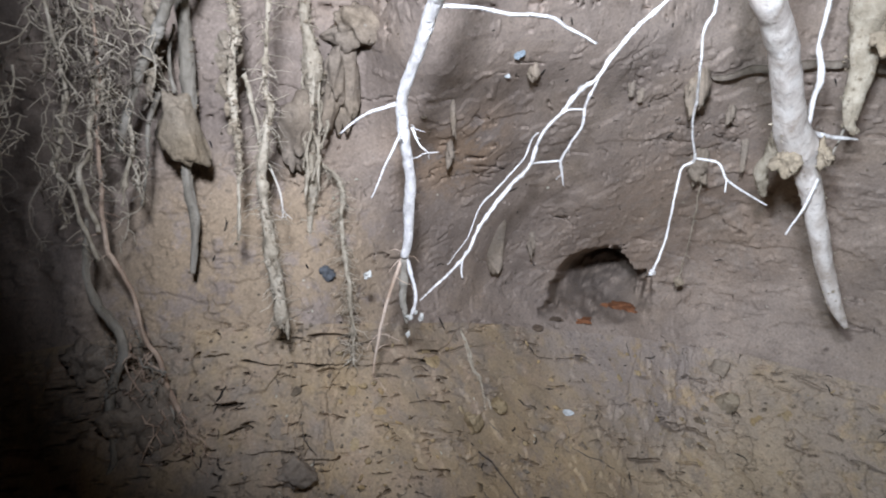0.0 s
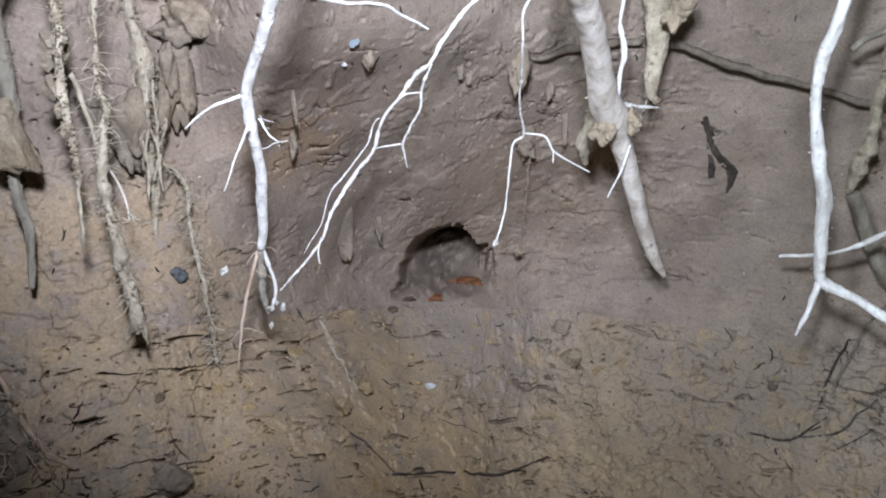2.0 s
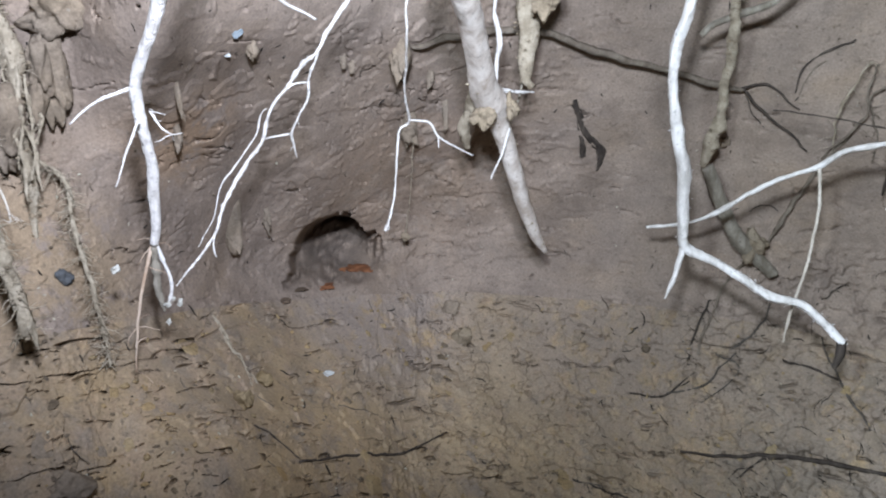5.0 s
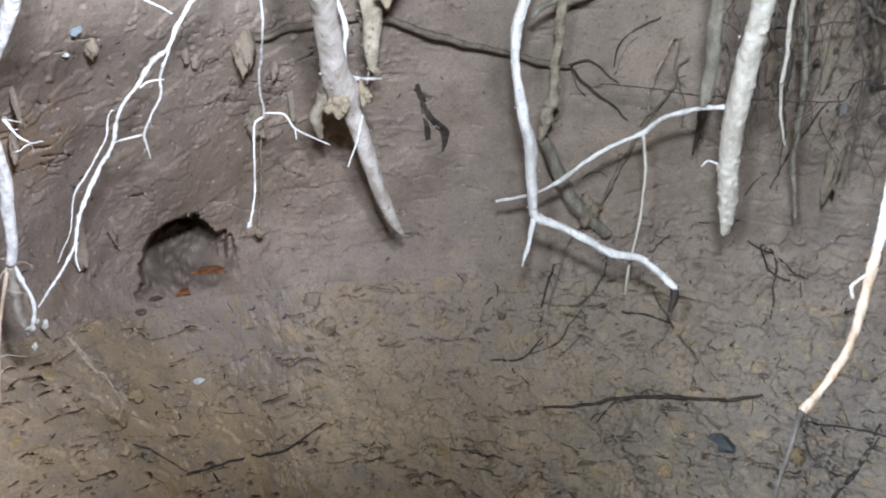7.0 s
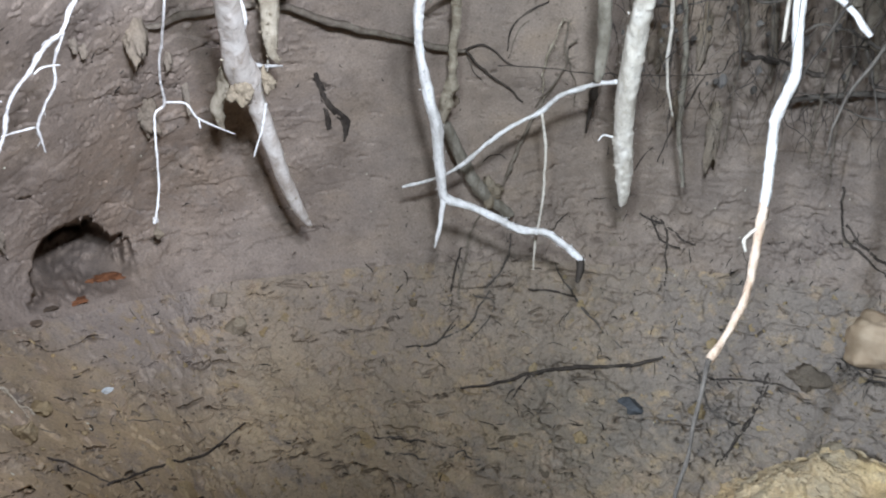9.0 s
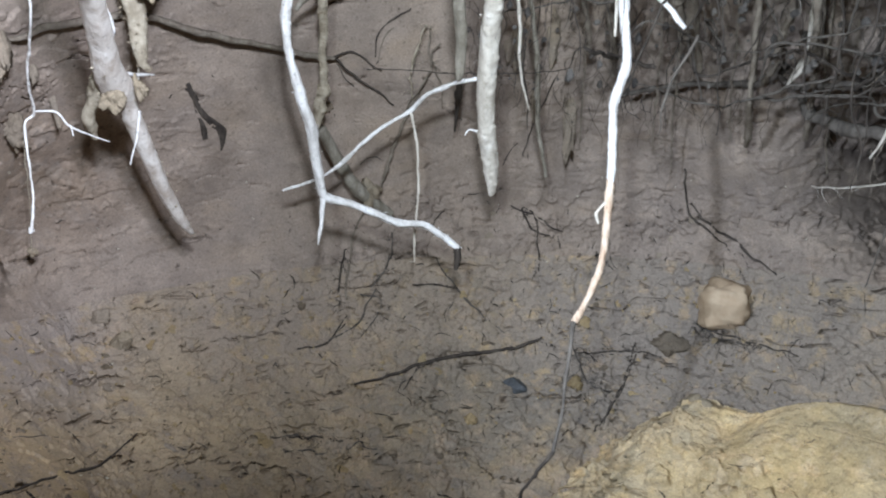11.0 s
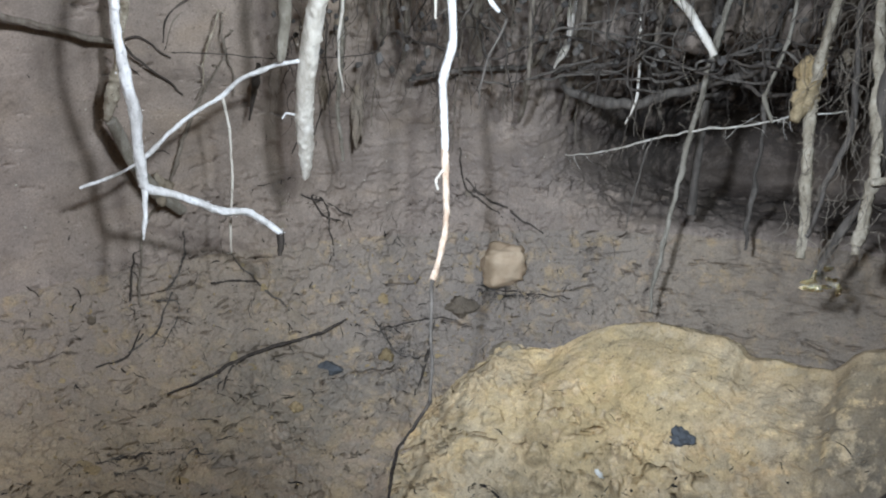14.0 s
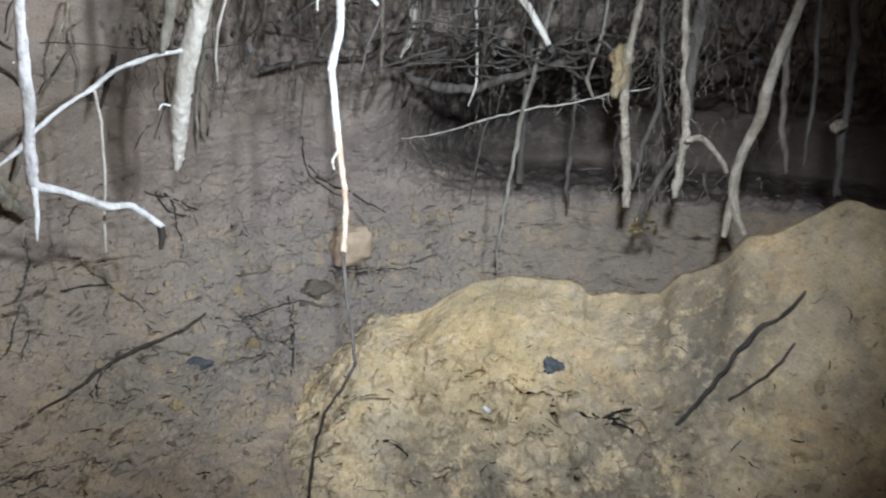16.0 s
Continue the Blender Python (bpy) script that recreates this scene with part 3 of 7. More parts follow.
def crusted(ob, points, count, size, material, low=0.0, high=1.0, spread=1.1):
    """Crumbs of soil that stick to a root along a stretch of it."""
    rng = np.random.default_rng(count + int(1000 * abs(points[0][0])))
    line = spline(points, 0.004)
    clumps = rng.uniform(low, high, max(3, count // 14))
    where = np.clip(rng.choice(clumps, count) + rng.normal(0, 0.035, count), low, high)
    at_ = line[(where * (len(line) - 1)).astype(int)]
    d = rng.normal(0, 1, (count, 3))
    d /= np.linalg.norm(d, axis=1)[:, None]
    crust = crumb_mesh("soil_crust", at_[:, :3] + d * (at_[:, 3:] * spread + 0.001) * rng.uniform(0.6, 1.25, (count, 1)), size[0] * (size[1] / size[0]) ** (rng.random(count) ** 1.8), material, rng)
    crust.parent = ob
    return tagged(crust, "tan crust of soil", kind="stuff")


def earth_place(az, el):
    """Places on the finished earth, and the way out of it."""
    az, el = np.array(az, float), np.array(el, float)
    n = outward(az, el)
    p = at(az, el, reach(az, el) + burrow_deep(az, el))
    return p + n * relief(at(az, el, reach(az, el)), az, el)[:, None], n


def laid(place, out=0.0):
    """The place on the finished earth that lies behind this one."""
    d = np.array(place) - MIDDLE
    az, el = np.degrees(np.arctan2(d[0], d[1])), np.degrees(np.arcsin(d[2] / np.linalg.norm(d)))
    p, n = earth_place([az], [el])
    return Vector(p[0] + n[0] * out)


def lay(points, out=0.35):
    """The same line, resting on the finished earth."""
    line = spline(points, 0.014)
    d = line[:, :3] - MIDDLE
    az, el = np.degrees(np.arctan2(d[:, 0], d[:, 1])), np.degrees(np.arcsin(d[:, 2] / np.linalg.norm(d, axis=1)))
    p, n = earth_place(az, el)
    return [(*q, r) for q, r in zip(p + n * out * line[:, 3:], line[:, 3])]


def on_mound(x, y, out=0.0):
    """The place on the clay mound above or below (x, y)."""
    d = np.hypot(MOUND[46:, :, 0] - x, MOUND[46:, :, 1] - y)
    i = np.unravel_index(np.argmin(d), d.shape)
    return Vector(MOUND[46 + i[0], i[1]]) + Vector((-0.4, 0.1, 0.9)) * out


# ---- roots ----
CURTAIN = ((-0.48, 0.999, 1.109), (-0.531, 1.005, 0.788))

# the long white root before the bank, forked at its foot
main = root("hanging_root", [(0.035, 0.685, 1.720, 0.0111), (0.027, 0.708, 1.297, 0.0104), (0.015, 0.741, 1.182, 0.0099), (-0.010, 0.813, 1.118, 0.0096), (-0.024, 0.853, 1.082, 0.0091), (-0.039, 0.889, 1.046, 0.0090), (-0.050, 0.916, 1.013, 0.0088), (-0.055, 0.933, 0.991, 0.0084), (-0.055, 0.957, 0.951, 0.0087), (-0.051, 0.975, 0.918, 0.0083), (-0.047, 0.993, 0.882, 0.0085), (-0.051, 1.015, 0.836, 0.0088), (-0.055, 1.036, 0.787, 0.0083), (-0.061, 1.049, 0.754, 0.0070)], BARK_WHITE, "thick pale root hanging from the roof, forked at its foot", slim=0.8, sides=14, knobs=0.13, crust=0.0016)
root("branch", [(-0.062, 1.051, 0.760, 0.0025), (-0.078, 1.057, 0.708, 0.0026), (-0.096, 1.062, 0.650, 0.0024), (-0.108, 1.065, 0.600, 0.0021), (-0.117, 1.068, 0.544, 0.0011)], BARK_ORANGE, "thin reddish forked end", main, crook=0.002, hairs=10)
root("branch", [(-0.059, 1.051, 0.760, 0.0025), (-0.050, 1.058, 0.716, 0.0026), (-0.047, 1.063, 0.677, 0.0026), (-0.056, 1.068, 0.644, 0.0021)], BARK_WHITE, "", main, crook=0.002, knobs=0.3)
root("stub", [(-0.061, 1.053, 0.750, 0.0046), (-0.064, 1.062, 0.706, 0.0052), (-0.064, 1.071, 0.660, 0.0047), (-0.061, 1.075, 0.633, 0.0021)], BARK_GREY, "grey frayed stub of dead root", main, knobs=0.4, sides=10, crust=0.0026)
root("branch", [(-0.056, 0.935, 0.996, 0.0023), (-0.091, 0.946, 0.984, 0.0019), (-0.117, 0.952, 0.969, 0.0015), (-0.136, 0.957, 0.955, 0.0009)], BARK_WHITE, "", main, crook=0.002, knobs=0.3)
root("branch", [(-0.055, 0.922, 0.961, 0.0019), (-0.069, 0.927, 0.935, 0.0017), (-0.081, 0.931, 0.913, 0.0013), (-0.091, 0.935, 0.883, 0.0009), (-0.097, 0.936, 0.873, 0.0005)], BARK_WHITE, "", main, crook=0.003, knobs=0.3)
root("branch", [(-0.043, 0.924, 0.968, 0.0010), (-0.032, 0.916, 0.947, 0.0010), (-0.021, 0.912, 0.938, 0.0008), (-0.009, 0.911, 0.939, 0.0005)], BARK_WHITE, "", main, crook=0.003, hairs=6, hair=0.02, knobs=0.3)
root("branch", [(-0.004, 0.817, 1.113, 0.0028), (0.032, 0.860, 1.109, 0.0026), (0.082, 0.912, 1.102, 0.0026), (0.125, 0.953, 1.099, 0.0027), (0.163, 0.987, 1.081, 0.0024), (0.202, 1.017, 1.063, 0.0016)], BARK_WHITE, "side root running level under the roof", main, slim=0.9, crook=0.002, knobs=0.2)
lump("soil_crumb", (-0.056, 1.064, 0.648), (0.0082, 0.0066, 0.0085), STONE_WHITE, "pale crumb of soil", "crumb", turn=-0.06, rough=0.7, cuts=3, parent=main)
lump("soil_crumb", (-0.037, 1.062, 0.647), (0.0058, 0.0046, 0.0106), STONE_WHITE, "pale crumb of soil", "crumb", turn=-0.06, rough=0.7, cuts=3, parent=main)
lump("soil_crumb", (-0.058, 1.055, 0.623), (0.0048, 0.0039, 0.0074), STONE_WHITE, "pale crumb of soil", "crumb", turn=-0.06, rough=0.7, cuts=3, parent=main)
lump("soil_crumb", (-0.046, 1.066, 0.655), (0.0044, 0.0035, 0.0048), STONE_WHITE, "pale crumb of soil", "crumb", turn=-0.06, rough=0.7, cuts=3, parent=main)

# the slanting white root and its side roots
slant = root("slanting_root", [(0.451, 1.137, 1.720, 0.0041), (0.428, 1.139, 1.295, 0.0039), (0.396, 1.143, 1.180, 0.0037), (0.324, 1.150, 1.110, 0.0036), (0.289, 1.154, 1.077, 0.0034), (0.253, 1.156, 1.033, 0.0035), (0.235, 1.156, 1.002, 0.0035), (0.215, 1.175, 0.985, 0.0033), (0.196, 1.197, 0.953, 0.0034), (0.166, 1.226, 0.909, 0.0033), (0.148, 1.252, 0.851, 0.0034), (0.115, 1.223, 0.820, 0.0034), (0.069, 1.180, 0.774, 0.0028), (0.038, 1.141, 0.731, 0.0025), (0.000, 1.106, 0.696, 0.0020), (-0.038, 1.076, 0.671, 0.0011)], BARK_WHITE, "slender white root slanting across the earth wall", slim=0.82, crook=0.002, crust=0.0026, knobs=0.3)
root("branch", [(0.235, 1.156, 1.002, 0.0022), (0.228, 1.189, 0.954, 0.0023), (0.227, 1.205, 0.926, 0.0023), (0.212, 1.233, 0.884, 0.0021), (0.203, 1.252, 0.854, 0.0024), (0.208, 1.263, 0.831, 0.0020), (0.213, 1.274, 0.806, 0.0010)], BARK_WHITE, "", slant, crook=0.002, hairs=4, hair=0.02, knobs=0.3)
root("branch", [(0.177, 1.141, 0.950, 0.0013), (0.192, 1.143, 0.957, 0.0013), (0.216, 1.142, 0.958, 0.0013)], BARK_WHITE, "", slant, crook=0.002, knobs=0.3)
root("branch", [(0.146, 1.251, 0.850, 0.0017), (0.173, 1.260, 0.851, 0.0017), (0.205, 1.269, 0.851, 0.0017)], BARK_WHITE, "", slant, crook=0.002, knobs=0.3)
root("rootlet", [(0.165, 1.268, 0.900, 0.0012), (0.132, 1.235, 0.860, 0.0012), (0.087, 1.199, 0.819, 0.0016), (0.059, 1.177, 0.794, 0.0009), (0.037, 1.144, 0.754, 0.0008), (0.005, 1.111, 0.718, 0.0005)], BARK_WHITE, "", slant, crook=0.004, knobs=0.3)
root("rootlet", [(0.036, 1.098, 0.746, 0.0013), (0.029, 1.091, 0.725, 0.0013), (0.028, 1.084, 0.706, 0.0015)], BARK_WHITE, "", slant, crook=0.003, knobs=0.3)

# the fine white root before the burrow
fine = root("hanging_root", [(0.332, 0.928, 1.720, 0.0028), (0.337, 0.946, 1.309, 0.0027), (0.344, 0.973, 1.192, 0.0025), (0.360, 1.034, 1.114, 0.0025), (0.363, 1.044, 1.101, 0.0025), (0.359, 1.063, 1.080, 0.0024), (0.371, 1.098, 1.027, 0.0023), (0.400, 1.182, 0.966, 0.0025), (0.421, 1.249, 0.909, 0.0024), (0.454, 1.316, 0.844, 0.0028), (0.436, 1.323, 0.826, 0.0026), (0.429, 1.328, 0.768, 0.0024), (0.425, 1.332, 0.701, 0.0024), (0.415, 1.335, 0.654, 0.0025), (0.404, 1.338, 0.618, 0.0030)], BARK_WHITE, "thin kinked white root with a swollen tip", slim=0.82, crook=0.0015, knobs=0.3)
root("branch", [(0.454, 1.316, 0.844, 0.0023), (0.502, 1.324, 0.834, 0.0024), (0.521, 1.323, 0.803, 0.0024), (0.559, 1.325, 0.778, 0.0019), (0.604, 1.328, 0.753, 0.0010)], BARK_WHITE, "", fine, crook=0.0015, knobs=0.3)
root("branch", [(0.511, 1.300, 0.808, 0.0016), (0.508, 1.293, 0.787, 0.0008)], BARK_WHITE, "", fine, knobs=0.3)
lump("tip", (0.403, 1.338, 0.617), (0.0155, 0.0124, 0.0111), BARK_WHITE, "", "root", turn=-0.06, rough=0.2, parent=fine)
ballr = root("hanging_root", [(0.605, 1.675, 0.726, 0.0035), (0.616, 1.728, 0.612, 0.0022), (0.621, 1.767, 0.522, 0.0023), (0.621, 1.807, 0.423, 0.0024)], BARK_DIRTY, "hair-thin root with a round soil ball at its end", slim=0.55, crook=0.003, hairs=8, hair=0.02)
lump("soil_ball", (0.619, 1.805, 0.416), (0.0287, 0.023, 0.0271), CLOD, "", "clod", turn=-0.31, rough=0.15, parent=ballr)

# the broad brown root with a knot
big_line = [(0.366, 0.921, 1.720, 0.0279), (0.383, 0.948, 1.255, 0.0262), (0.405, 0.984, 1.143, 0.0250), (0.450, 1.059, 1.094, 0.0242), (0.503, 1.147, 1.037, 0.0257), (0.560, 1.231, 0.969, 0.0271), (0.602, 1.291, 0.912, 0.0321), (0.643, 1.332, 0.870, 0.0381), (0.683, 1.362, 0.818, 0.0263), (0.728, 1.398, 0.748, 0.0237), (0.778, 1.439, 0.654, 0.0223), (0.827, 1.479, 0.553, 0.0207), (0.873, 1.506, 0.468, 0.0171), (0.914, 1.523, 0.411, 0.0059)]
big = root("hanging_root", big_line, BARK_BROWN, "stout brown root with a knot and tapering muddy end", slim=0.88, sides=18, knobs=0.08, crust=0.0015)
crusted(big, big_line, 520, (0.002, 0.009), BARK_DIRTY, 0.6, 1, 1)
root("branch", [(0.622, 1.343, 0.881, 0.0138), (0.625, 1.392, 0.830, 0.0132), (0.625, 1.424, 0.795, 0.0123), (0.638, 1.440, 0.770, 0.0113), (0.654, 1.458, 0.739, 0.0064)], BARK_DIRTY, "broken stub", big, knobs=0.35, sides=10, crust=0.004)
root("branch", [(0.662, 1.333, 0.888, 0.0046), (0.704, 1.352, 0.878, 0.0041), (0.785, 1.386, 0.864, 0.0024)], BARK_WHITE, "", big, crook=0.001, knobs=0.3)
root("rootlet", [(0.700, 1.343, 0.799, 0.0036), (0.688, 1.352, 0.747, 0.0024), (0.665, 1.365, 0.683, 0.0012)], BARK_WHITE, "", big, knobs=0.3)
lump("soil_clump", (0.675, 1.293, 0.852), (0.0296, 0.0237, 0.0455), CLOD, "yellowish soil clump on the knot", "clod", turn=-0.31, rough=0.55, parent=big)
lump("soil_clump", (0.619, 1.305, 0.838), (0.0387, 0.031, 0.0455), CLOD, "", "clod", turn=-0.31, rough=0.55, parent=big)
root("hanging_root", [(0.690, 1.346, 1.720, 0.0064), (0.687, 1.347, 1.301, 0.0060), (0.682, 1.349, 1.181, 0.0058), (0.672, 1.354, 1.082, 0.0056), (0.667, 1.356, 1.039, 0.0045), (0.680, 1.352, 0.982, 0.0080), (0.674, 1.354, 0.939, 0.0058), (0.671, 1.354, 0.891, 0.0047)], BARK_WHITE, "thin knotty white root beside the stout one", slim=0.75, crook=0.003, knobs=0.35, hairs=8, hair=0.02)
mud_line = [(0.780, 1.403, 1.720, 0.0230), (0.779, 1.403, 1.298, 0.0216), (0.777, 1.404, 1.178, 0.0206), (0.772, 1.407, 1.078, 0.0200), (0.770, 1.408, 1.033, 0.0214), (0.775, 1.406, 0.987, 0.0192), (0.770, 1.407, 0.934, 0.0158), (0.774, 1.405, 0.892, 0.0086), (0.786, 1.402, 0.877, 0.0049)]
mud = root("hanging_root", mud_line, BARK_DIRTY, "root caked with flat tan mud", sides=12, knobs=0.4, crust=0.004)
crusted(mud, mud_line, 460, (0.003, 0.013), CLOD, 0.6, 1, 1.15)
root("rootlet", [(0.825, 1.439, 1.003, 0.0037), (0.802, 1.436, 0.933, 0.0031), (0.778, 1.433, 0.864, 0.0025), (0.761, 1.430, 0.813, 0.0015)], BARK_GREY, "", mud)
lump("hanging_clod", (0.769, 1.311, 1.061), (0.0513, 0.041, 0.0558), CLOD, "yellow crumbly clod clinging to roots near the roof", "clod", turn=-0.31, rough=0.5)

# root lying along the wall
level = root("wall_root", [(0.539, 1.498, 0.966, 0.0063), (0.641, 1.492, 0.987, 0.0102), (0.770, 1.475, 0.995, 0.0104), (0.875, 1.472, 0.981, 0.0121), (0.966, 1.463, 0.950, 0.0123), (1.084, 1.436, 0.910, 0.0112), (1.191, 1.412, 0.882, 0.0114), (1.288, 1.371, 0.850, 0.0101), (1.362, 1.342, 0.833, 0.0087)], BARK_MUD, "brown root running level along the earth wall", slim=0.75, crook=0.004, knobs=0.3, group='roots in the earth wall')
root("branch", [(1.362, 1.342, 0.833, 0.0058), (1.421, 1.319, 0.839, 0.0058), (1.486, 1.267, 0.780, 0.0029)], BARK_DARK, "", level, slim=0.6, crook=0.004)
root("branch", [(1.362, 1.342, 0.833, 0.0058), (1.451, 1.305, 0.748, 0.0059), (1.538, 1.269, 0.668, 0.0045)], BARK_DARK, "", level, slim=0.6, crook=0.004)

# the bent white root with a foot like an L
ell_line = [(0.869, 0.965, 1.720, 0.0145), (0.873, 0.978, 1.248, 0.0136), (0.878, 0.994, 1.129, 0.0130), (0.890, 1.032, 1.037, 0.0126), (0.898, 1.060, 0.972, 0.0136), (0.918, 1.080, 0.890, 0.0135), (0.956, 1.098, 0.799, 0.0160), (0.991, 1.111, 0.716, 0.0159), (1.017, 1.131, 0.613, 0.0159), (1.039, 1.142, 0.532, 0.0164), (1.089, 1.106, 0.503, 0.0137), (1.145, 1.063, 0.463, 0.0132), (1.195, 1.024, 0.427, 0.0133), (1.251, 0.989, 0.411, 0.0141), (1.290, 0.955, 0.372, 0.0120), (1.322, 0.922, 0.326, 0.0100)]
ell = root("hanging_root", ell_line, BARK_WHITE, "pale bent root whose foot turns level and ends broken", slim=0.72, sides=12, knobs=0.2, crust=0.0026)
crusted(ell, ell_line, 220, (0.002, 0.006), BARK_WHITE, 0.45, 1, 1)
root("tip", [(1.323, 0.923, 0.329, 0.0100), (1.325, 0.924, 0.294, 0.0100), (1.321, 0.930, 0.258, 0.0058)], BARK_DARK, "black broken tip", ell)
root("branch", [(1.036, 1.142, 0.528, 0.0096), (1.023, 1.140, 0.481, 0.0082), (1.011, 1.141, 0.447, 0.0062), (0.998, 1.141, 0.411, 0.0021)], BARK_WHITE, "", ell, slim=0.75, knobs=0.3)
root("hanging_root", [(1.298, 1.085, 1.720, 0.0091), (1.266, 1.112, 1.170, 0.0085), (1.232, 1.142, 1.058, 0.0081), (1.163, 1.202, 1.019, 0.0079), (1.137, 1.225, 1.003, 0.0079), (1.117, 1.238, 0.980, 0.0066)], BARK_GREY, "short curled root stub near the roof")
rope_line = [(1.045, 1.073, 1.720, 0.0088), (1.063, 1.090, 1.214, 0.0083), (1.083, 1.111, 1.098, 0.0079), (1.129, 1.156, 1.021, 0.0076), (1.177, 1.204, 0.941, 0.0087), (1.211, 1.247, 0.868, 0.0084), (1.246, 1.285, 0.790, 0.0095), (1.273, 1.336, 0.698, 0.0153), (1.286, 1.364, 0.644, 0.0094)]
rope = root("hanging_root", rope_line, BARK_DIRTY, "rope-like root crusted with soil", crook=0.004, knobs=0.45, hairs=20, hair=0.025, crust=0.004)
crusted(rope, rope_line, 320, (0.002, 0.011), CLOD, 0.5, 1, 1.2)
greyr = root("wall_root", [(1.293, 1.362, 0.635, 0.0141), (1.348, 1.362, 0.543, 0.0162), (1.405, 1.357, 0.456, 0.0183), (1.459, 1.347, 0.391, 0.0204), (1.547, 1.325, 0.301, 0.0158)], BARK_GREY, "grey broken root end leaning on the wall", sides=10, knobs=0.3, group='roots in the earth wall', crust=0.0026)
lump("clod", (1.475, 1.338, 0.397), (0.0681, 0.0545, 0.0681), CLOD, "", "clod", turn=-0.67, rough=0.6, parent=greyr)
root("wall_root", [(1.601, 1.181, 0.748, 0.0047), (1.574, 1.255, 0.621, 0.0082), (1.555, 1.304, 0.505, 0.0093), (1.532, 1.353, 0.383, 0.0070), (1.489, 1.425, 0.263, 0.0054), (1.436, 1.432, 0.139, 0.0072), (1.401, 1.428, 0.031, 0.0055)], BARK_MUD, "dim brown root pressed into the earth wall", slim=0.65, crook=0.006, knobs=0.35, group='roots in the earth wall')

# the crossing root and its thin drop
cross = root("crossing_root", [(1.115, 1.363, 0.498, 0.0044), (1.166, 1.281, 0.526, 0.0054), (1.203, 1.225, 0.561, 0.0064), (1.240, 1.173, 0.617, 0.0068), (1.284, 1.104, 0.671, 0.0071), (1.315, 1.050, 0.704, 0.0075), (1.310, 0.988, 0.751, 0.0072), (1.302, 0.901, 0.783, 0.0064), (1.288, 0.824, 0.801, 0.0070)], BARK_WHITE, "pale side root crossing from the thick root", slim=0.8, crook=0.002, knobs=0.3)
root("branch", [(1.314, 1.049, 0.700, 0.0035), (1.331, 1.044, 0.609, 0.0033), (1.333, 1.050, 0.503, 0.0033), (1.328, 1.059, 0.408, 0.0032), (1.320, 1.070, 0.327, 0.0035), (1.319, 1.072, 0.257, 0.0022)], BARK_PALE, "thin pale hanging rootlet", cross, crook=0.002, hairs=4, hair=0.015)
thick_line = [(1.122, 0.650, 1.720, 0.0255), (1.138, 0.664, 1.224, 0.0240), (1.157, 0.681, 1.107, 0.0229), (1.201, 0.718, 1.026, 0.0222), (1.236, 0.749, 0.960, 0.0233), (1.270, 0.778, 0.889, 0.0244), (1.308, 0.808, 0.798, 0.0244), (1.355, 0.837, 0.698, 0.0244), (1.400, 0.855, 0.605, 0.0241), (1.430, 0.869, 0.531, 0.0207), (1.448, 0.879, 0.480, 0.0155), (1.458, 0.885, 0.450, 0.0100)]
thick = root("hanging_root", thick_line, BARK_PALE, "thick pale root with scaly bark and blunt end", slim=0.9, sides=20, knobs=0.12, crust=0.006, hairs=30, hair=0.02)
crusted(thick, thick_line, 420, (0.002, 0.007), BARK_PALE, 0.55, 1, 1)
root("branch", [(1.385, 0.850, 0.640, 0.0040), (1.372, 0.878, 0.650, 0.0032), (1.358, 0.893, 0.654, 0.0026), (1.350, 0.902, 0.640, 0.0014)], BARK_WHITE, "", thick, knobs=0.3)
root("hanging_root", [(1.117, 0.760, 1.720, 0.0165), (1.132, 0.769, 1.230, 0.0155), (1.151, 0.780, 1.111, 0.0148), (1.193, 0.805, 1.024, 0.0143), (1.226, 0.825, 0.957, 0.0138), (1.255, 0.845, 0.884, 0.0131), (1.274, 0.862, 0.827, 0.0110), (1.282, 0.870, 0.800, 0.0074)], BARK_GREY, "blue-grey root broken off short", sides=12, crust=0.0026)
root("wall_root", [(1.551, 1.033, 0.757, 0.0117), (1.590, 1.067, 0.679, 0.0137), (1.634, 1.111, 0.578, 0.0048)], BARK_DARK, "dark stub behind the broken root", slim=0.65, knobs=0.3, group='roots in the earth wall')
root("hanging_root", [(1.301, 0.704, 1.720, 0.0064), (1.326, 0.712, 1.179, 0.0060), (1.353, 0.720, 1.062, 0.0057), (1.414, 0.739, 0.985, 0.0055), (1.509, 0.768, 0.866, 0.0067), (1.592, 0.803, 0.732, 0.0072), (1.660, 0.834, 0.603, 0.0067), (1.748, 0.850, 0.429, 0.0045)], BARK_GREY, "thin grey root hanging in a curve", crook=0.003)
root("hanging_root", [(1.164, 0.640, 1.720, 0.0051), (1.185, 0.650, 1.193, 0.0048), (1.208, 0.662, 1.076, 0.0046), (1.260, 0.689, 0.995, 0.0044), (1.312, 0.716, 0.916, 0.0040), (1.370, 0.744, 0.814, 0.0035), (1.437, 0.754, 0.702, 0.0022)], BARK_PALE, "thin pale rootlet beside the thick root", crook=0.003)

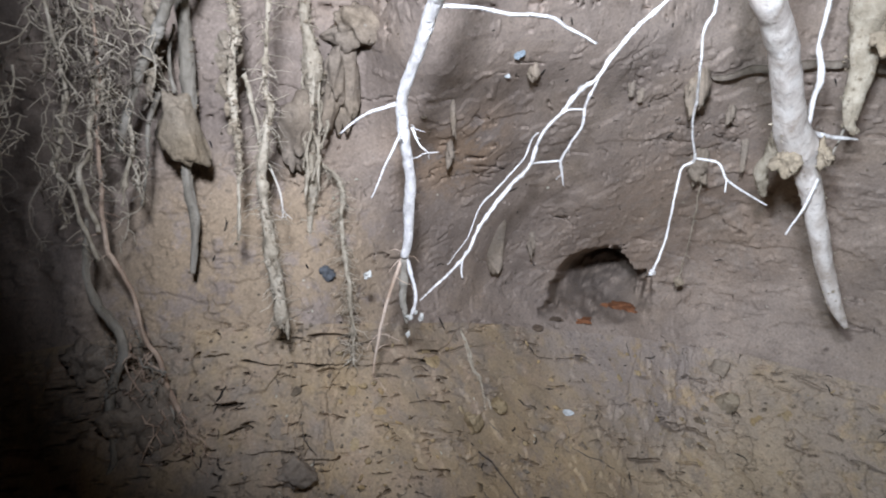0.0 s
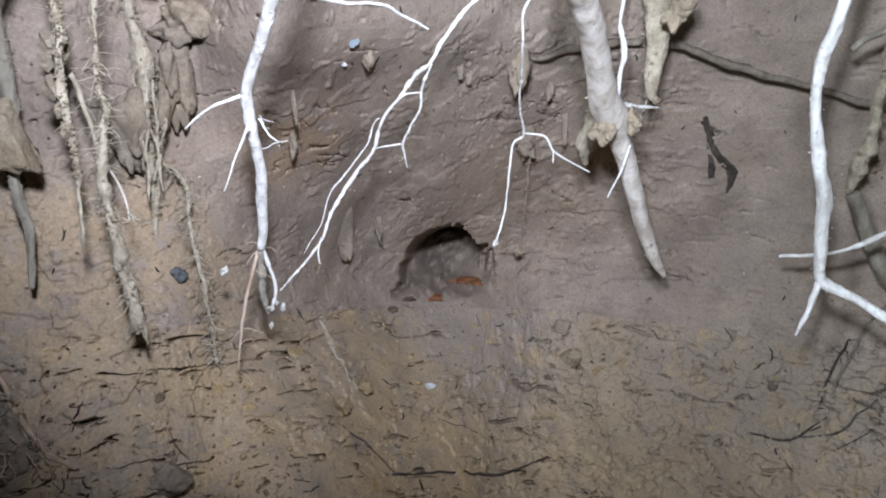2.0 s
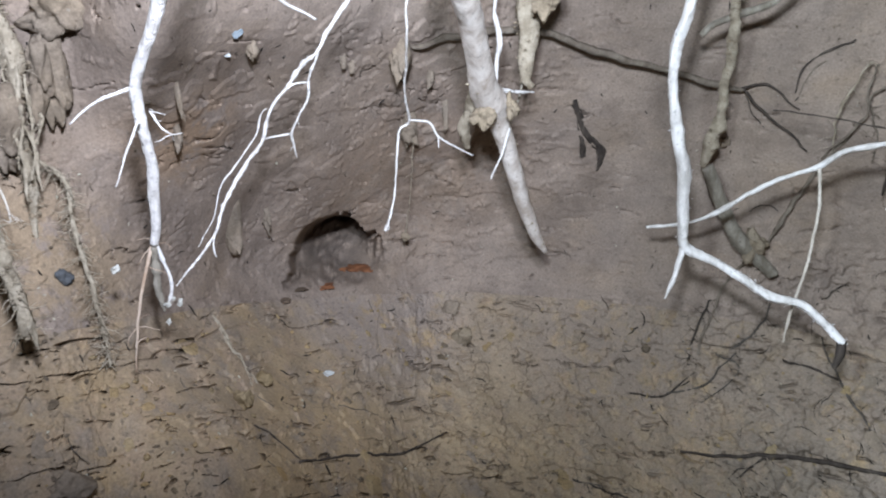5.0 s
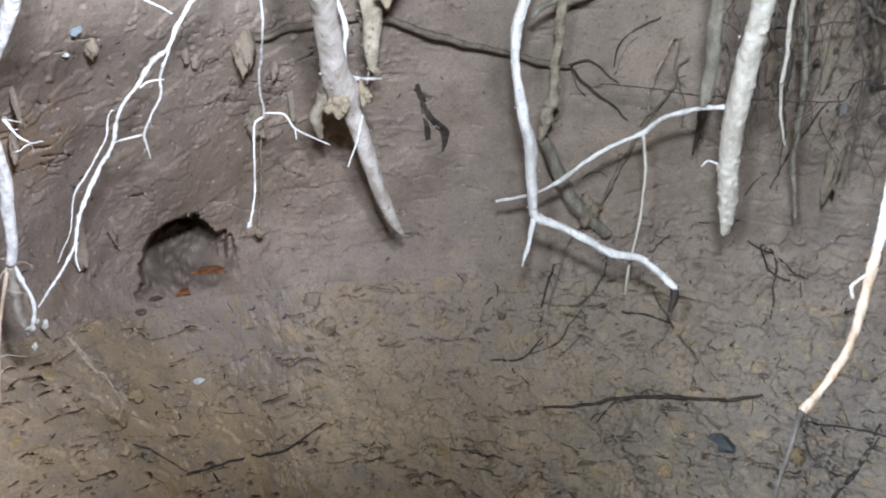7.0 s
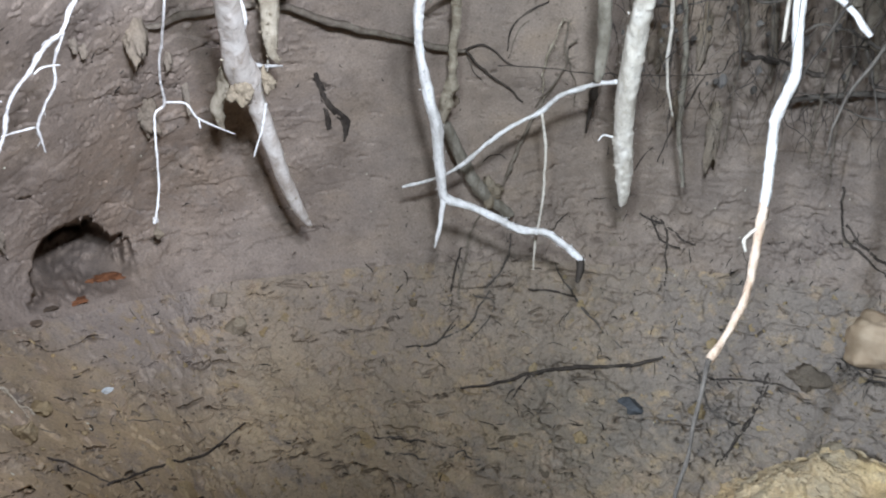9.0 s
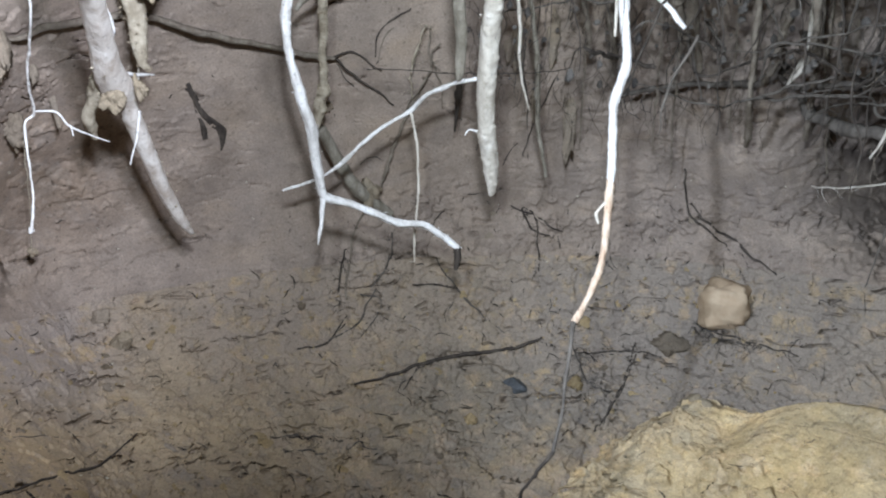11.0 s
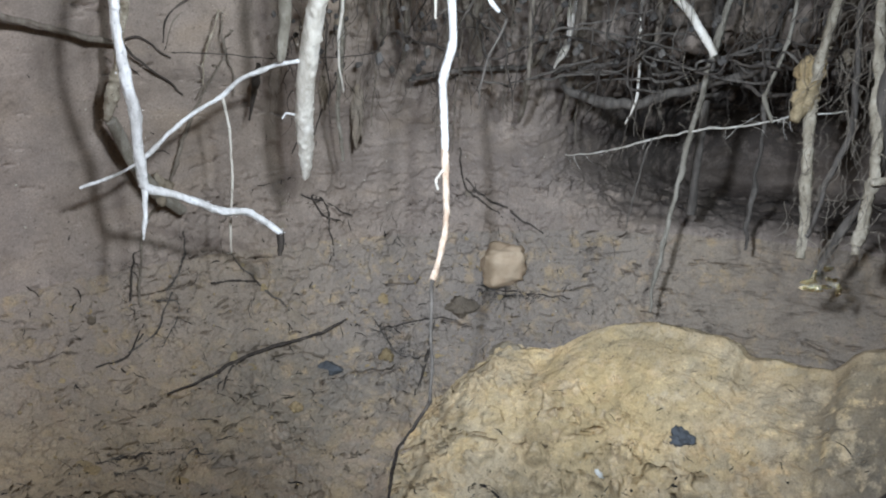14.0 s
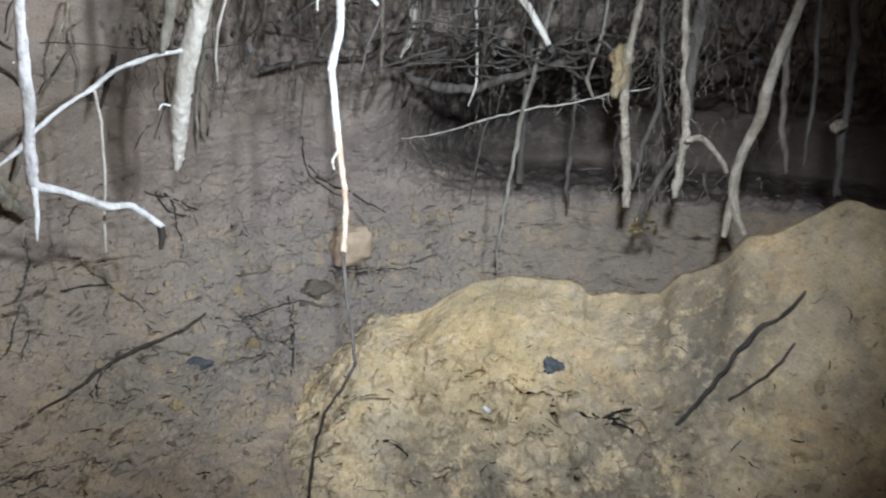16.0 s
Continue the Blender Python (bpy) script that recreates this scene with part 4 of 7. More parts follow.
# the straight white root with an orange kink
mid = root("hanging_root", [(1.200, 0.428, 1.720, 0.0145), (1.205, 0.428, 1.194, 0.0136), (1.212, 0.428, 1.05, 0.0130), (1.225, 0.428, 0.960, 0.0126), (1.250, 0.431, 0.858, 0.0122), (1.243, 0.452, 0.780, 0.0115), (1.240, 0.455, 0.740, 0.0116), (1.230, 0.447, 0.660, 0.0111), (1.215, 0.444, 0.600, 0.0106)], BARK_WHITE, "long straight white root that ends thin and dark above the floor", slim=0.8, sides=12, knobs=0.16, crust=0.0026)
root("lower_end", [(1.217, 0.444, 0.606, 0.0085), (1.195, 0.440, 0.545, 0.0083), (1.172, 0.435, 0.490, 0.0078), (1.128, 0.434, 0.410, 0.0070), (1.075, 0.443, 0.358, 0.0066), (1.038, 0.450, 0.330, 0.0085)], BARK_ORANGE, "buff and orange lower end", mid, sides=12, knobs=0.2, crust=0.0026)
root("lower_end", [(1.040, 0.450, 0.332, 0.0080), (1.022, 0.448, 0.285, 0.0060), (1.000, 0.447, 0.235, 0.0056), (0.955, 0.440, 0.155, 0.0056), (0.905, 0.437, 0.085, 0.0052)], BARK_DIM, "thin dull reddish stretch", mid, slim=0.75, crook=0.003, hairs=10)
root("tip", [(0.906, 0.437, 0.086, 0.0058), (0.895, 0.462, 0.040, 0.0055), (0.905, 0.505, -0.035, 0.0055), (0.912, 0.527, -0.085, 0.0060), (0.940, 0.548, -0.200, 0.0055), (0.955, 0.560, -0.330, 0.0045), (0.965, 0.570, -0.440, 0.0040)], BARK_DARK, "dark winding end reaching the floor", mid, slim=0.72, crook=0.004, knobs=0.3, hairs=16)
root("rootlet", [(1.190, 0.445, 0.560, 0.0030), (1.180, 0.462, 0.535, 0.0040), (1.184, 0.457, 0.510, 0.0030)], BARK_PALE, "", mid, knobs=0.5)

# roots of the dark recess
root("hanging_root", [(1.398, 0.036, 1.720, 0.0150), (1.401, 0.004, 1.132, 0.0141), (1.404, -0.029, 1.016, 0.0135), (1.411, -0.101, 0.948, 0.0131), (1.415, -0.142, 0.909, 0.0132), (1.416, -0.178, 0.857, 0.0140), (1.416, -0.204, 0.816, 0.0119)], BARK_PALE, "stubby pale root cut off short", slim=0.75, crust=0.0026)
root("hanging_root", [(1.533, -0.266, 1.720, 0.0090), (1.533, -0.258, 1.072, 0.0084), (1.533, -0.250, 0.952, 0.0080), (1.532, -0.231, 0.854, 0.0078), (1.531, -0.217, 0.778, 0.0071), (1.581, -0.216, 0.675, 0.0082), (1.622, -0.211, 0.580, 0.0077), (1.626, -0.195, 0.424, 0.0070), (1.628, -0.176, 0.256, 0.0072), (1.626, -0.155, 0.100, 0.0059), (1.624, -0.154, 0.006, 0.0037)], BARK_GREY, "long thin root reaching down behind the mound", crook=0.003, knobs=0.25, hairs=28, hair_r=0.0008, hair=0.054)
root("hanging_root", [(1.776, -0.276, 1.720, 0.0143), (1.776, -0.276, 0.933, 0.0134), (1.777, -0.275, 0.813, 0.0128), (1.778, -0.275, 0.713, 0.0124), (1.780, -0.273, 0.496, 0.0128), (1.778, -0.273, 0.285, 0.0151)], BARK_DIM, "dull upright root behind")
hor = root("crossing_root", [(2.044, 0.126, 0.402, 0.0019), (1.928, 0.018, 0.440, 0.0027), (1.758, -0.121, 0.525, 0.0033), (1.613, -0.217, 0.586, 0.0030), (1.493, -0.320, 0.627, 0.0025), (1.373, -0.404, 0.676, 0.0020), (1.333, -0.509, 0.699, 0.0016)], BARK_PALE, "thin level root crossing the recess", crook=0.003, hairs=28, hair_r=0.0008, hair=0.054)
root("branch", [(1.707, -0.115, 0.536, 0.0032), (1.706, -0.093, 0.437, 0.0028), (1.700, -0.062, 0.248, 0.0017)], BARK_DIM, "", hor, crook=0.003)
root("hanging_root", [(1.762, 0.115, 1.720, 0.0089), (1.762, 0.118, 1.149, 0.0083), (1.761, 0.122, 1.029, 0.0079), (1.759, 0.132, 0.930, 0.0077), (1.758, 0.140, 0.848, 0.0087), (1.757, 0.154, 0.789, 0.0079), (1.757, 0.180, 0.747, 0.0053)], BARK_PALE, "short pale root tip with fine hairs", crook=0.002, hairs=20, hair=0.045000000000000005, hair_r=0.0008)
root("hanging_root", [(1.292, 0.473, 1.720, 0.0064), (1.293, 0.445, 1.142, 0.0060), (1.294, 0.416, 1.026, 0.0057), (1.297, 0.351, 0.950, 0.0055), (1.297, 0.340, 0.937, 0.0062), (1.298, 0.325, 0.921, 0.0042)], BARK_WHITE, "short white root tip near the roof", knobs=0.3)
root("hanging_root", [(1.316, 0.479, 1.720, 0.0048), (1.315, 0.479, 1.169, 0.0045), (1.315, 0.479, 1.049, 0.0043), (1.315, 0.480, 0.949, 0.0042), (1.315, 0.481, 0.902, 0.0028)], BARK_PALE, "thin stub beside the straight root")
root("back_root", [(1.847, 0.161, 0.684, 0.0148), (1.786, 0.082, 0.648, 0.0163), (1.719, -0.035, 0.639, 0.0158), (1.669, -0.144, 0.676, 0.0137), (1.613, -0.259, 0.723, 0.0116), (1.428, -0.339, 0.792, 0.0090)], BARK_DIM, "sagging root across the back of the recess", crook=0.006, knobs=0.3)
root("back_root", [(1.827, 0.641, 0.682, 0.0065), (1.864, 0.486, 0.709, 0.0074), (1.898, 0.300, 0.716, 0.0094), (1.921, 0.239, 0.746, 0.0113), (1.965, 0.207, 0.793, 0.0095), (2.021, 0.217, 0.862, 0.0077)], BARK_DIM, "thin level root at the back of the recess", crook=0.005, knobs=0.3)
root("back_root", [(1.920, 0.239, 0.743, 0.0094), (1.878, 0.170, 0.716, 0.0093), (1.839, 0.064, 0.733, 0.0073), (1.786, -0.086, 0.776, 0.0053)], BARK_DIM, "thin root at the back of the recess", crook=0.006)
root("back_root", [(1.694, 0.035, 0.837, 0.0051), (1.702, -0.091, 0.755, 0.0069), (1.719, -0.257, 0.670, 0.0070), (1.786, -0.406, 0.731, 0.0071), (1.868, -0.540, 0.827, 0.0054)], BARK_DIM, "looping root at the back of the recess", crook=0.008)

# the root cluster by the clay mound
clu_line = [(1.326, -0.461, 1.720, 0.0132), (1.328, -0.457, 1.166, 0.0124), (1.329, -0.453, 1.046, 0.0119), (1.333, -0.443, 0.947, 0.0115), (1.338, -0.430, 0.819, 0.0118), (1.336, -0.431, 0.686, 0.0120), (1.306, -0.434, 0.571, 0.0112), (1.274, -0.439, 0.455, 0.0122), (1.248, -0.431, 0.351, 0.0105)]
clu = root("hanging_root", clu_line, BARK_DIRTY, "upright root with a tan soil lump", knobs=0.3, crook=0.003, hairs=60, hair=0.05, crust=0.004, hair_r=0.0006)
crusted(clu, clu_line, 240, (0.003, 0.010), CLOD, 0.45, 1, 1.2)
lump("soil_clump", (1.358, -0.416, 0.787), (0.0578, 0.0463, 0.0748), CLOD_OCHRE, "tan soil lump", "clod", turn=-1.82, rough=0.35, cuts=5, parent=clu)
lump("soil_clump", (1.335, -0.407, 0.724), (0.068, 0.0544, 0.0816), CLOD_OCHRE, "", "clod", turn=-1.82, rough=0.35, cuts=5, parent=clu)
root("hanging_root", [(1.050, -0.493, 1.720, 0.0234), (1.052, -0.490, 1.180, 0.0220), (1.053, -0.486, 1.060, 0.0210), (1.057, -0.477, 0.960, 0.0204), (1.060, -0.469, 0.861, 0.0178), (1.059, -0.470, 0.744, 0.0167), (1.115, -0.509, 0.593, 0.0112), (1.188, -0.491, 0.441, 0.0101), (1.247, -0.471, 0.298, 0.0071)], BARK_DIM, "crooked root bundle by the mound", knobs=0.35, hairs=80, hair=0.07200000000000001, hair_r=0.0008)
root("hanging_root", [(1.063, -0.404, 1.720, 0.0085), (1.062, -0.412, 1.094, 0.0080), (1.061, -0.420, 0.974, 0.0076), (1.058, -0.438, 0.876, 0.0074), (1.053, -0.464, 0.730, 0.0091), (1.050, -0.477, 0.593, 0.0109), (1.048, -0.472, 0.440, 0.0095)], BARK_DIRTY, "shaggy upright root by the mound", knobs=0.35, crook=0.004, hairs=60, hair=0.05, crust=0.004, hair_r=0.0006)
root("hanging_root", [(0.838, -0.632, 1.720, 0.0168), (0.840, -0.626, 1.190, 0.0158), (0.842, -0.618, 1.070, 0.0151), (0.848, -0.599, 0.972, 0.0146), (0.854, -0.579, 0.868, 0.0150), (0.858, -0.563, 0.774, 0.0152), (0.885, -0.575, 0.692, 0.0157), (0.923, -0.570, 0.592, 0.0148), (0.949, -0.582, 0.489, 0.0153), (0.941, -0.598, 0.423, 0.0139), (0.932, -0.628, 0.365, 0.0094)], BARK_DIRTY, "smooth pale root slanting down to the mound", slim=0.85, sides=14, knobs=0.12)
root("hanging_root", [(0.956, -0.593, 0.486, 0.0123), (0.958, -0.589, 0.421, 0.0124), (0.960, -0.586, 0.351, 0.0079)], BARK_DIRTY, "spread foot of the pale root")
root("crossing_root", [(1.010, -0.458, 0.613, 0.0061), (1.019, -0.506, 0.614, 0.0069), (1.020, -0.552, 0.578, 0.0070), (1.020, -0.603, 0.516, 0.0063)], BARK_DIRTY, "short arched root between two uprights", crook=0.003, crust=0.004)
root("hanging_root", [(1.216, -0.443, 1.720, 0.0073), (1.215, -0.447, 1.082, 0.0069), (1.215, -0.451, 0.962, 0.0065), (1.213, -0.460, 0.862, 0.0064), (1.211, -0.476, 0.689, 0.0074), (1.217, -0.453, 0.556, 0.0067), (1.222, -0.428, 0.417, 0.0051)], BARK_DIM, "dim thin root in the cluster", crook=0.006)
root("hanging_root", [(0.915, -0.629, 1.720, 0.0084), (0.913, -0.638, 0.927, 0.0079), (0.911, -0.644, 0.807, 0.0075), (0.908, -0.659, 0.708, 0.0073), (0.905, -0.670, 0.635, 0.0089), (0.898, -0.696, 0.545, 0.0045)], BARK_MUD, "short muddy root end by the mound", crook=0.004, knobs=0.4)
root("hanging_root", [(0.864, -0.647, 1.720, 0.0064), (0.863, -0.654, 1.087, 0.0060), (0.862, -0.660, 0.967, 0.0057), (0.859, -0.675, 0.869, 0.0055), (0.855, -0.695, 0.732, 0.0057), (0.852, -0.701, 0.572, 0.0029)], BARK_DIM, "dim thin root near the mound", crook=0.005)
root("hanging_root", [(0.835, -0.724, 1.720, 0.0124), (0.835, -0.728, 1.195, 0.0116), (0.835, -0.733, 1.075, 0.0111), (0.834, -0.744, 0.976, 0.0108), (0.833, -0.762, 0.818, 0.0111), (0.830, -0.776, 0.678, 0.0100), (0.820, -0.797, 0.501, 0.0074)], BARK_DIM, "dark shaggy root at the end of the mound", crook=0.004, knobs=0.35, hairs=60, hair=0.07200000000000001, hair_r=0.0008)
root("hanging_root", [(1.685, -0.473, 1.720, 0.0066), (1.688, -0.466, 1.148, 0.0062), (1.691, -0.459, 1.029, 0.0059), (1.698, -0.442, 0.930, 0.0057), (1.711, -0.413, 0.763, 0.0068), (1.706, -0.429, 0.589, 0.0070), (1.702, -0.427, 0.364, 0.0082), (1.649, -0.414, 0.220, 0.0041)], BARK_DIM, "thin root with crumbs hanging in the recess", crook=0.005, knobs=0.4, hairs=20, hair_r=0.0008, hair=0.054)
root("hanging_root", [(1.415, -0.391, 1.720, 0.0052), (1.415, -0.378, 0.952, 0.0049), (1.414, -0.368, 0.832, 0.0046), (1.414, -0.343, 0.735, 0.0045), (1.414, -0.337, 0.713, 0.0060), (1.415, -0.367, 0.652, 0.0038)], BARK_GREY, "bright short root tip in the recess", knobs=0.3)
root("hanging_root", [(1.767, 0.150, 1.720, 0.0070), (1.766, 0.149, 1.170, 0.0066), (1.766, 0.149, 1.050, 0.0063), (1.765, 0.148, 0.950, 0.0061), (1.765, 0.147, 0.892, 0.0062), (1.764, 0.147, 0.825, 0.0062), (1.752, 0.184, 0.736, 0.0040)], BARK_PALE, "knotty pale rootlet in the recess", crook=0.003, knobs=0.4)
root("hanging_root", [(1.660, -0.047, 1.720, 0.0048), (1.660, -0.047, 1.176, 0.0046), (1.661, -0.047, 1.056, 0.0043), (1.662, -0.046, 0.956, 0.0042), (1.663, -0.046, 0.861, 0.0043), (1.666, -0.058, 0.733, 0.0041), (1.663, -0.055, 0.652, 0.0037), (1.655, -0.030, 0.591, 0.0023)], BARK_PALE, "thin crinkled rootlet in the recess", crook=0.004)
root("hanging_root", [(1.194, -0.064, 1.720, 0.0035), (1.242, -0.069, 1.099, 0.0033), (1.288, -0.073, 0.989, 0.0031), (1.380, -0.082, 0.951, 0.0030), (1.627, -0.106, 0.852, 0.0035), (1.932, -0.120, 0.692, 0.0025)], BARK_DIM, "short dull rootlet in the recess", crook=0.004)
root("hanging_root", [(1.433, -0.033, 1.720, 0.0049), (1.479, -0.028, 1.009, 0.0046), (1.518, -0.023, 0.896, 0.0043), (1.600, -0.013, 0.840, 0.0042), (1.829, 0.013, 0.686, 0.0040), (1.897, 0.024, 0.632, 0.0025)], BARK_DIM, "short dim rootlet in the recess", crook=0.004)
root("hanging_root", [(1.166, 0.280, 1.720, 0.0036), (1.192, 0.299, 1.163, 0.0034), (1.220, 0.319, 1.048, 0.0032), (1.281, 0.363, 0.982, 0.0031), (1.357, 0.417, 0.902, 0.0033), (1.415, 0.466, 0.827, 0.0028), (1.469, 0.501, 0.747, 0.0022)], BARK_DIM, "straight dim rootlet beside the white root", crook=0.002)

# the soil-hung roots of the near bank
root("hanging_root", [(-0.255, 0.928, 1.720, 0.0079), (-0.271, 0.937, 1.313, 0.0074), (-0.294, 0.951, 1.196, 0.0071), (-0.346, 0.982, 1.117, 0.0069), (-0.377, 1.001, 1.070, 0.0068), (-0.410, 1.018, 1.019, 0.0066), (-0.439, 1.034, 0.965, 0.0065), (-0.463, 1.046, 0.917, 0.0047)], BARK_GREY, "smooth grey slanting root", sides=12, crust=0.0026)
root("rootlet_strand", [(-0.441, 1.039, 0.961, 0.0023), (-0.438, 1.036, 0.925, 0.0031), (-0.452, 1.033, 0.880, 0.0020), (-0.461, 1.029, 0.839, 0.0012)], BARK_DIRTY, "thin strand below the grey root", crook=0.003, hairs=14, crust=0.004)
cl_line = [(-0.372, 1.079, 1.720, 0.0096), (-0.371, 1.080, 1.336, 0.0090), (-0.369, 1.080, 1.216, 0.0086), (-0.364, 1.081, 1.116, 0.0084), (-0.361, 1.082, 1.065, 0.0085), (-0.363, 1.082, 1.019, 0.0094), (-0.366, 1.081, 0.973, 0.0088), (-0.375, 1.077, 0.917, 0.0065), (-0.381, 1.074, 0.877, 0.0073), (-0.377, 1.070, 0.836, 0.0070), (-0.373, 1.065, 0.794, 0.0066), (-0.383, 1.059, 0.725, 0.0034)]
cl = root("hanging_root", cl_line, BARK_GREY, "grey root that carries a wedge of dry soil", sides=12, knobs=0.25, crust=0.0026)
crusted(cl, cl_line, 160, (0.002, 0.007), CLOD, 0.66, 0.86, 1.1)
lump("soil_clod", (-0.378, 1.066, 0.950), (0.080, 0.060, 0.130), CLOD, "wedge-shaped clod of dry tan soil", "clod", turn=-0.3, rough=0.16, cuts=14, sharp=0.7, taper=0.45, seed=5, parent=cl)
root("rootlet", [(-0.383, 1.101, 1.086, 0.0023), (-0.384, 1.067, 1.029, 0.0027), (-0.375, 1.048, 0.997, 0.0031)], BARK_GREY, "", cl, crook=0.003)
root("rootlet", [(-0.395, 1.039, 0.998, 0.0038), (-0.409, 1.042, 0.971, 0.0038), (-0.419, 1.044, 0.932, 0.0031), (-0.433, 1.047, 0.868, 0.0016), (-0.440, 1.048, 0.835, 0.0012)], BARK_GREY, "", cl, crook=0.003, hairs=14)
lumpy_line = [(-0.266, 0.972, 1.720, 0.0044), (-0.266, 0.973, 1.337, 0.0041), (-0.266, 0.975, 1.217, 0.0039), (-0.266, 0.978, 1.117, 0.0038), (-0.266, 0.980, 1.077, 0.0039), (-0.274, 0.981, 1.043, 0.0035), (-0.276, 0.982, 1.001, 0.0040), (-0.275, 0.982, 0.957, 0.0028), (-0.276, 0.981, 0.912, 0.0020), (-0.281, 0.981, 0.866, 0.0021), (-0.286, 0.979, 0.803, 0.0013)]
lumpy = root("hanging_root", lumpy_line, BARK_DIRTY, "root crusted with lumps of tan soil", knobs=0.5, sides=12, hairs=120, hair=0.02, crust=0.004)
crusted(lumpy, lumpy_line, 420, (0.003, 0.012), CLOD, 0.62, 0.9, 1.6)
lump("soil_clump", (-0.292, 1.02, 1.068), (0.0249, 0.0199, 0.0337), CLOD, "", "clod", turn=-0.06, rough=0.5, detail=2, parent=lumpy)
lump("soil_clump", (-0.295, 1.011, 1.044), (0.022, 0.0176, 0.0263), CLOD, "", "clod", turn=-0.06, rough=0.5, detail=2, parent=lumpy)
lump("soil_clump", (-0.291, 1.0, 1.013), (0.0249, 0.0199, 0.0366), CLOD, "", "clod", turn=-0.06, rough=0.5, detail=2, parent=lumpy)
lump("soil_clump", (-0.283, 0.99, 0.985), (0.019, 0.0152, 0.0293), CLOD, "", "clod", turn=-0.06, rough=0.5, detail=2, parent=lumpy)
lump("soil_clump", (-0.274, 1.013, 1.051), (0.019, 0.0152, 0.0366), CLOD, "", "clod", turn=-0.06, rough=0.5, detail=2, parent=lumpy)
lump("soil_clump", (-0.282, 0.982, 0.961), (0.0161, 0.0129, 0.0176), CLOD, "", "clod", turn=-0.06, rough=0.5, detail=2, parent=lumpy)
hairy_line = [(-0.197, 0.976, 1.720, 0.0025), (-0.201, 0.977, 1.335, 0.0023), (-0.207, 0.979, 1.215, 0.0022), (-0.221, 0.985, 1.117, 0.0022), (-0.229, 0.987, 1.063, 0.0019), (-0.235, 0.989, 1.013, 0.0020), (-0.231, 0.990, 0.981, 0.0052), (-0.241, 0.991, 0.947, 0.0046), (-0.250, 0.992, 0.902, 0.0047), (-0.250, 0.991, 0.863, 0.0054), (-0.247, 0.991, 0.823, 0.0066), (-0.244, 0.990, 0.782, 0.0067), (-0.241, 0.988, 0.732, 0.0081), (-0.238, 0.986, 0.693, 0.0075), (-0.240, 0.986, 0.673, 0.0051)]
hairy = root("hanging_root", hairy_line, BARK_DIRTY, "crusted root with many fine hairs", knobs=0.4, sides=12, hairs=520, hair=0.035, hair_r=0.0008, crust=0.004)
crusted(hairy, hairy_line, 520, (0.002, 0.009), CLOD, 0.66, 1, 1.2)
root("rootlet", [(-0.257, 1.048, 0.937, 0.0018), (-0.247, 1.035, 0.892, 0.0018), (-0.235, 1.025, 0.853, 0.0015), (-0.233, 1.017, 0.824, 0.0009)], BARK_PALE, "", hairy, crook=0.004, hairs=12)
root("rootlet", [(-0.279, 1.057, 1.021, 0.0024), (-0.269, 1.045, 0.977, 0.0024), (-0.260, 1.033, 0.932, 0.0024), (-0.257, 1.025, 0.902, 0.0024)], BARK_DIRTY, "", hairy, crook=0.004, knobs=0.4, hairs=12, crust=0.004)
root("rootlet", [(-0.232, 0.990, 0.687, 0.0025), (-0.231, 0.989, 0.670, 0.0025), (-0.230, 0.987, 0.648, 0.0013)], BARK_DIRTY, "", hairy, knobs=0.4, crust=0.004)
clot_line = [(-0.215, 1.193, 1.720, 0.0067), (-0.215, 1.194, 1.334, 0.0063), (-0.214, 1.195, 1.214, 0.0060), (-0.212, 1.198, 1.114, 0.0058), (-0.212, 1.199, 1.082, 0.0073), (-0.206, 1.200, 1.044, 0.0126), (-0.204, 1.201, 1.010, 0.0142), (-0.207, 1.201, 0.979, 0.0083), (-0.214, 1.202, 0.931, 0.0054), (-0.217, 1.202, 0.899, 0.0100), (-0.218, 1.201, 0.853, 0.0102), (-0.219, 1.201, 0.815, 0.0063), (-0.227, 1.199, 0.745, 0.0024)]
clot = root("hanging_root", clot_line, BARK_DIRTY, "root clotted with tan soil and fine strands", knobs=0.35, sides=14, hairs=380, hair=0.026, hair_r=0.0008, crust=0.004)
crusted(clot, clot_line, 520, (0.002, 0.011), CLOD, 0.62, 0.97, 1.25)
root("rootlet", [(-0.210, 1.190, 1.024, 0.0015), (-0.221, 1.192, 0.991, 0.0018), (-0.195, 1.195, 0.957, 0.0015), (-0.205, 1.196, 0.922, 0.0009)], BARK_DIRTY, "", clot, crook=0.006, knobs=0.4, crust=0.004)
root("rootlet", [(-0.205, 1.165, 0.954, 0.0015), (-0.213, 1.170, 0.928, 0.0018), (-0.225, 1.176, 0.901, 0.0015), (-0.233, 1.181, 0.874, 0.0009)], BARK_DIRTY, "", clot, crook=0.006, knobs=0.4, crust=0.004)
root("rootlet", [(-0.192, 1.179, 0.996, 0.0015), (-0.199, 1.174, 0.940, 0.0018), (-0.195, 1.168, 0.883, 0.0015), (-0.200, 1.162, 0.826, 0.0009)], BARK_DIRTY, "", clot, crook=0.006, knobs=0.4, crust=0.004)
root("rootlet", [(-0.188, 1.154, 0.926, 0.0015), (-0.190, 1.160, 0.921, 0.0018), (-0.205, 1.179, 0.913, 0.0015), (-0.214, 1.191, 0.906, 0.0009)], BARK_DIRTY, "", clot, crook=0.006, knobs=0.4, crust=0.004)
root("rootlet", [(-0.215, 1.171, 0.968, 0.0015), (-0.227, 1.173, 0.932, 0.0018), (-0.218, 1.174, 0.895, 0.0015), (-0.226, 1.175, 0.858, 0.0009)], BARK_DIRTY, "", clot, crook=0.006, knobs=0.4, crust=0.004)
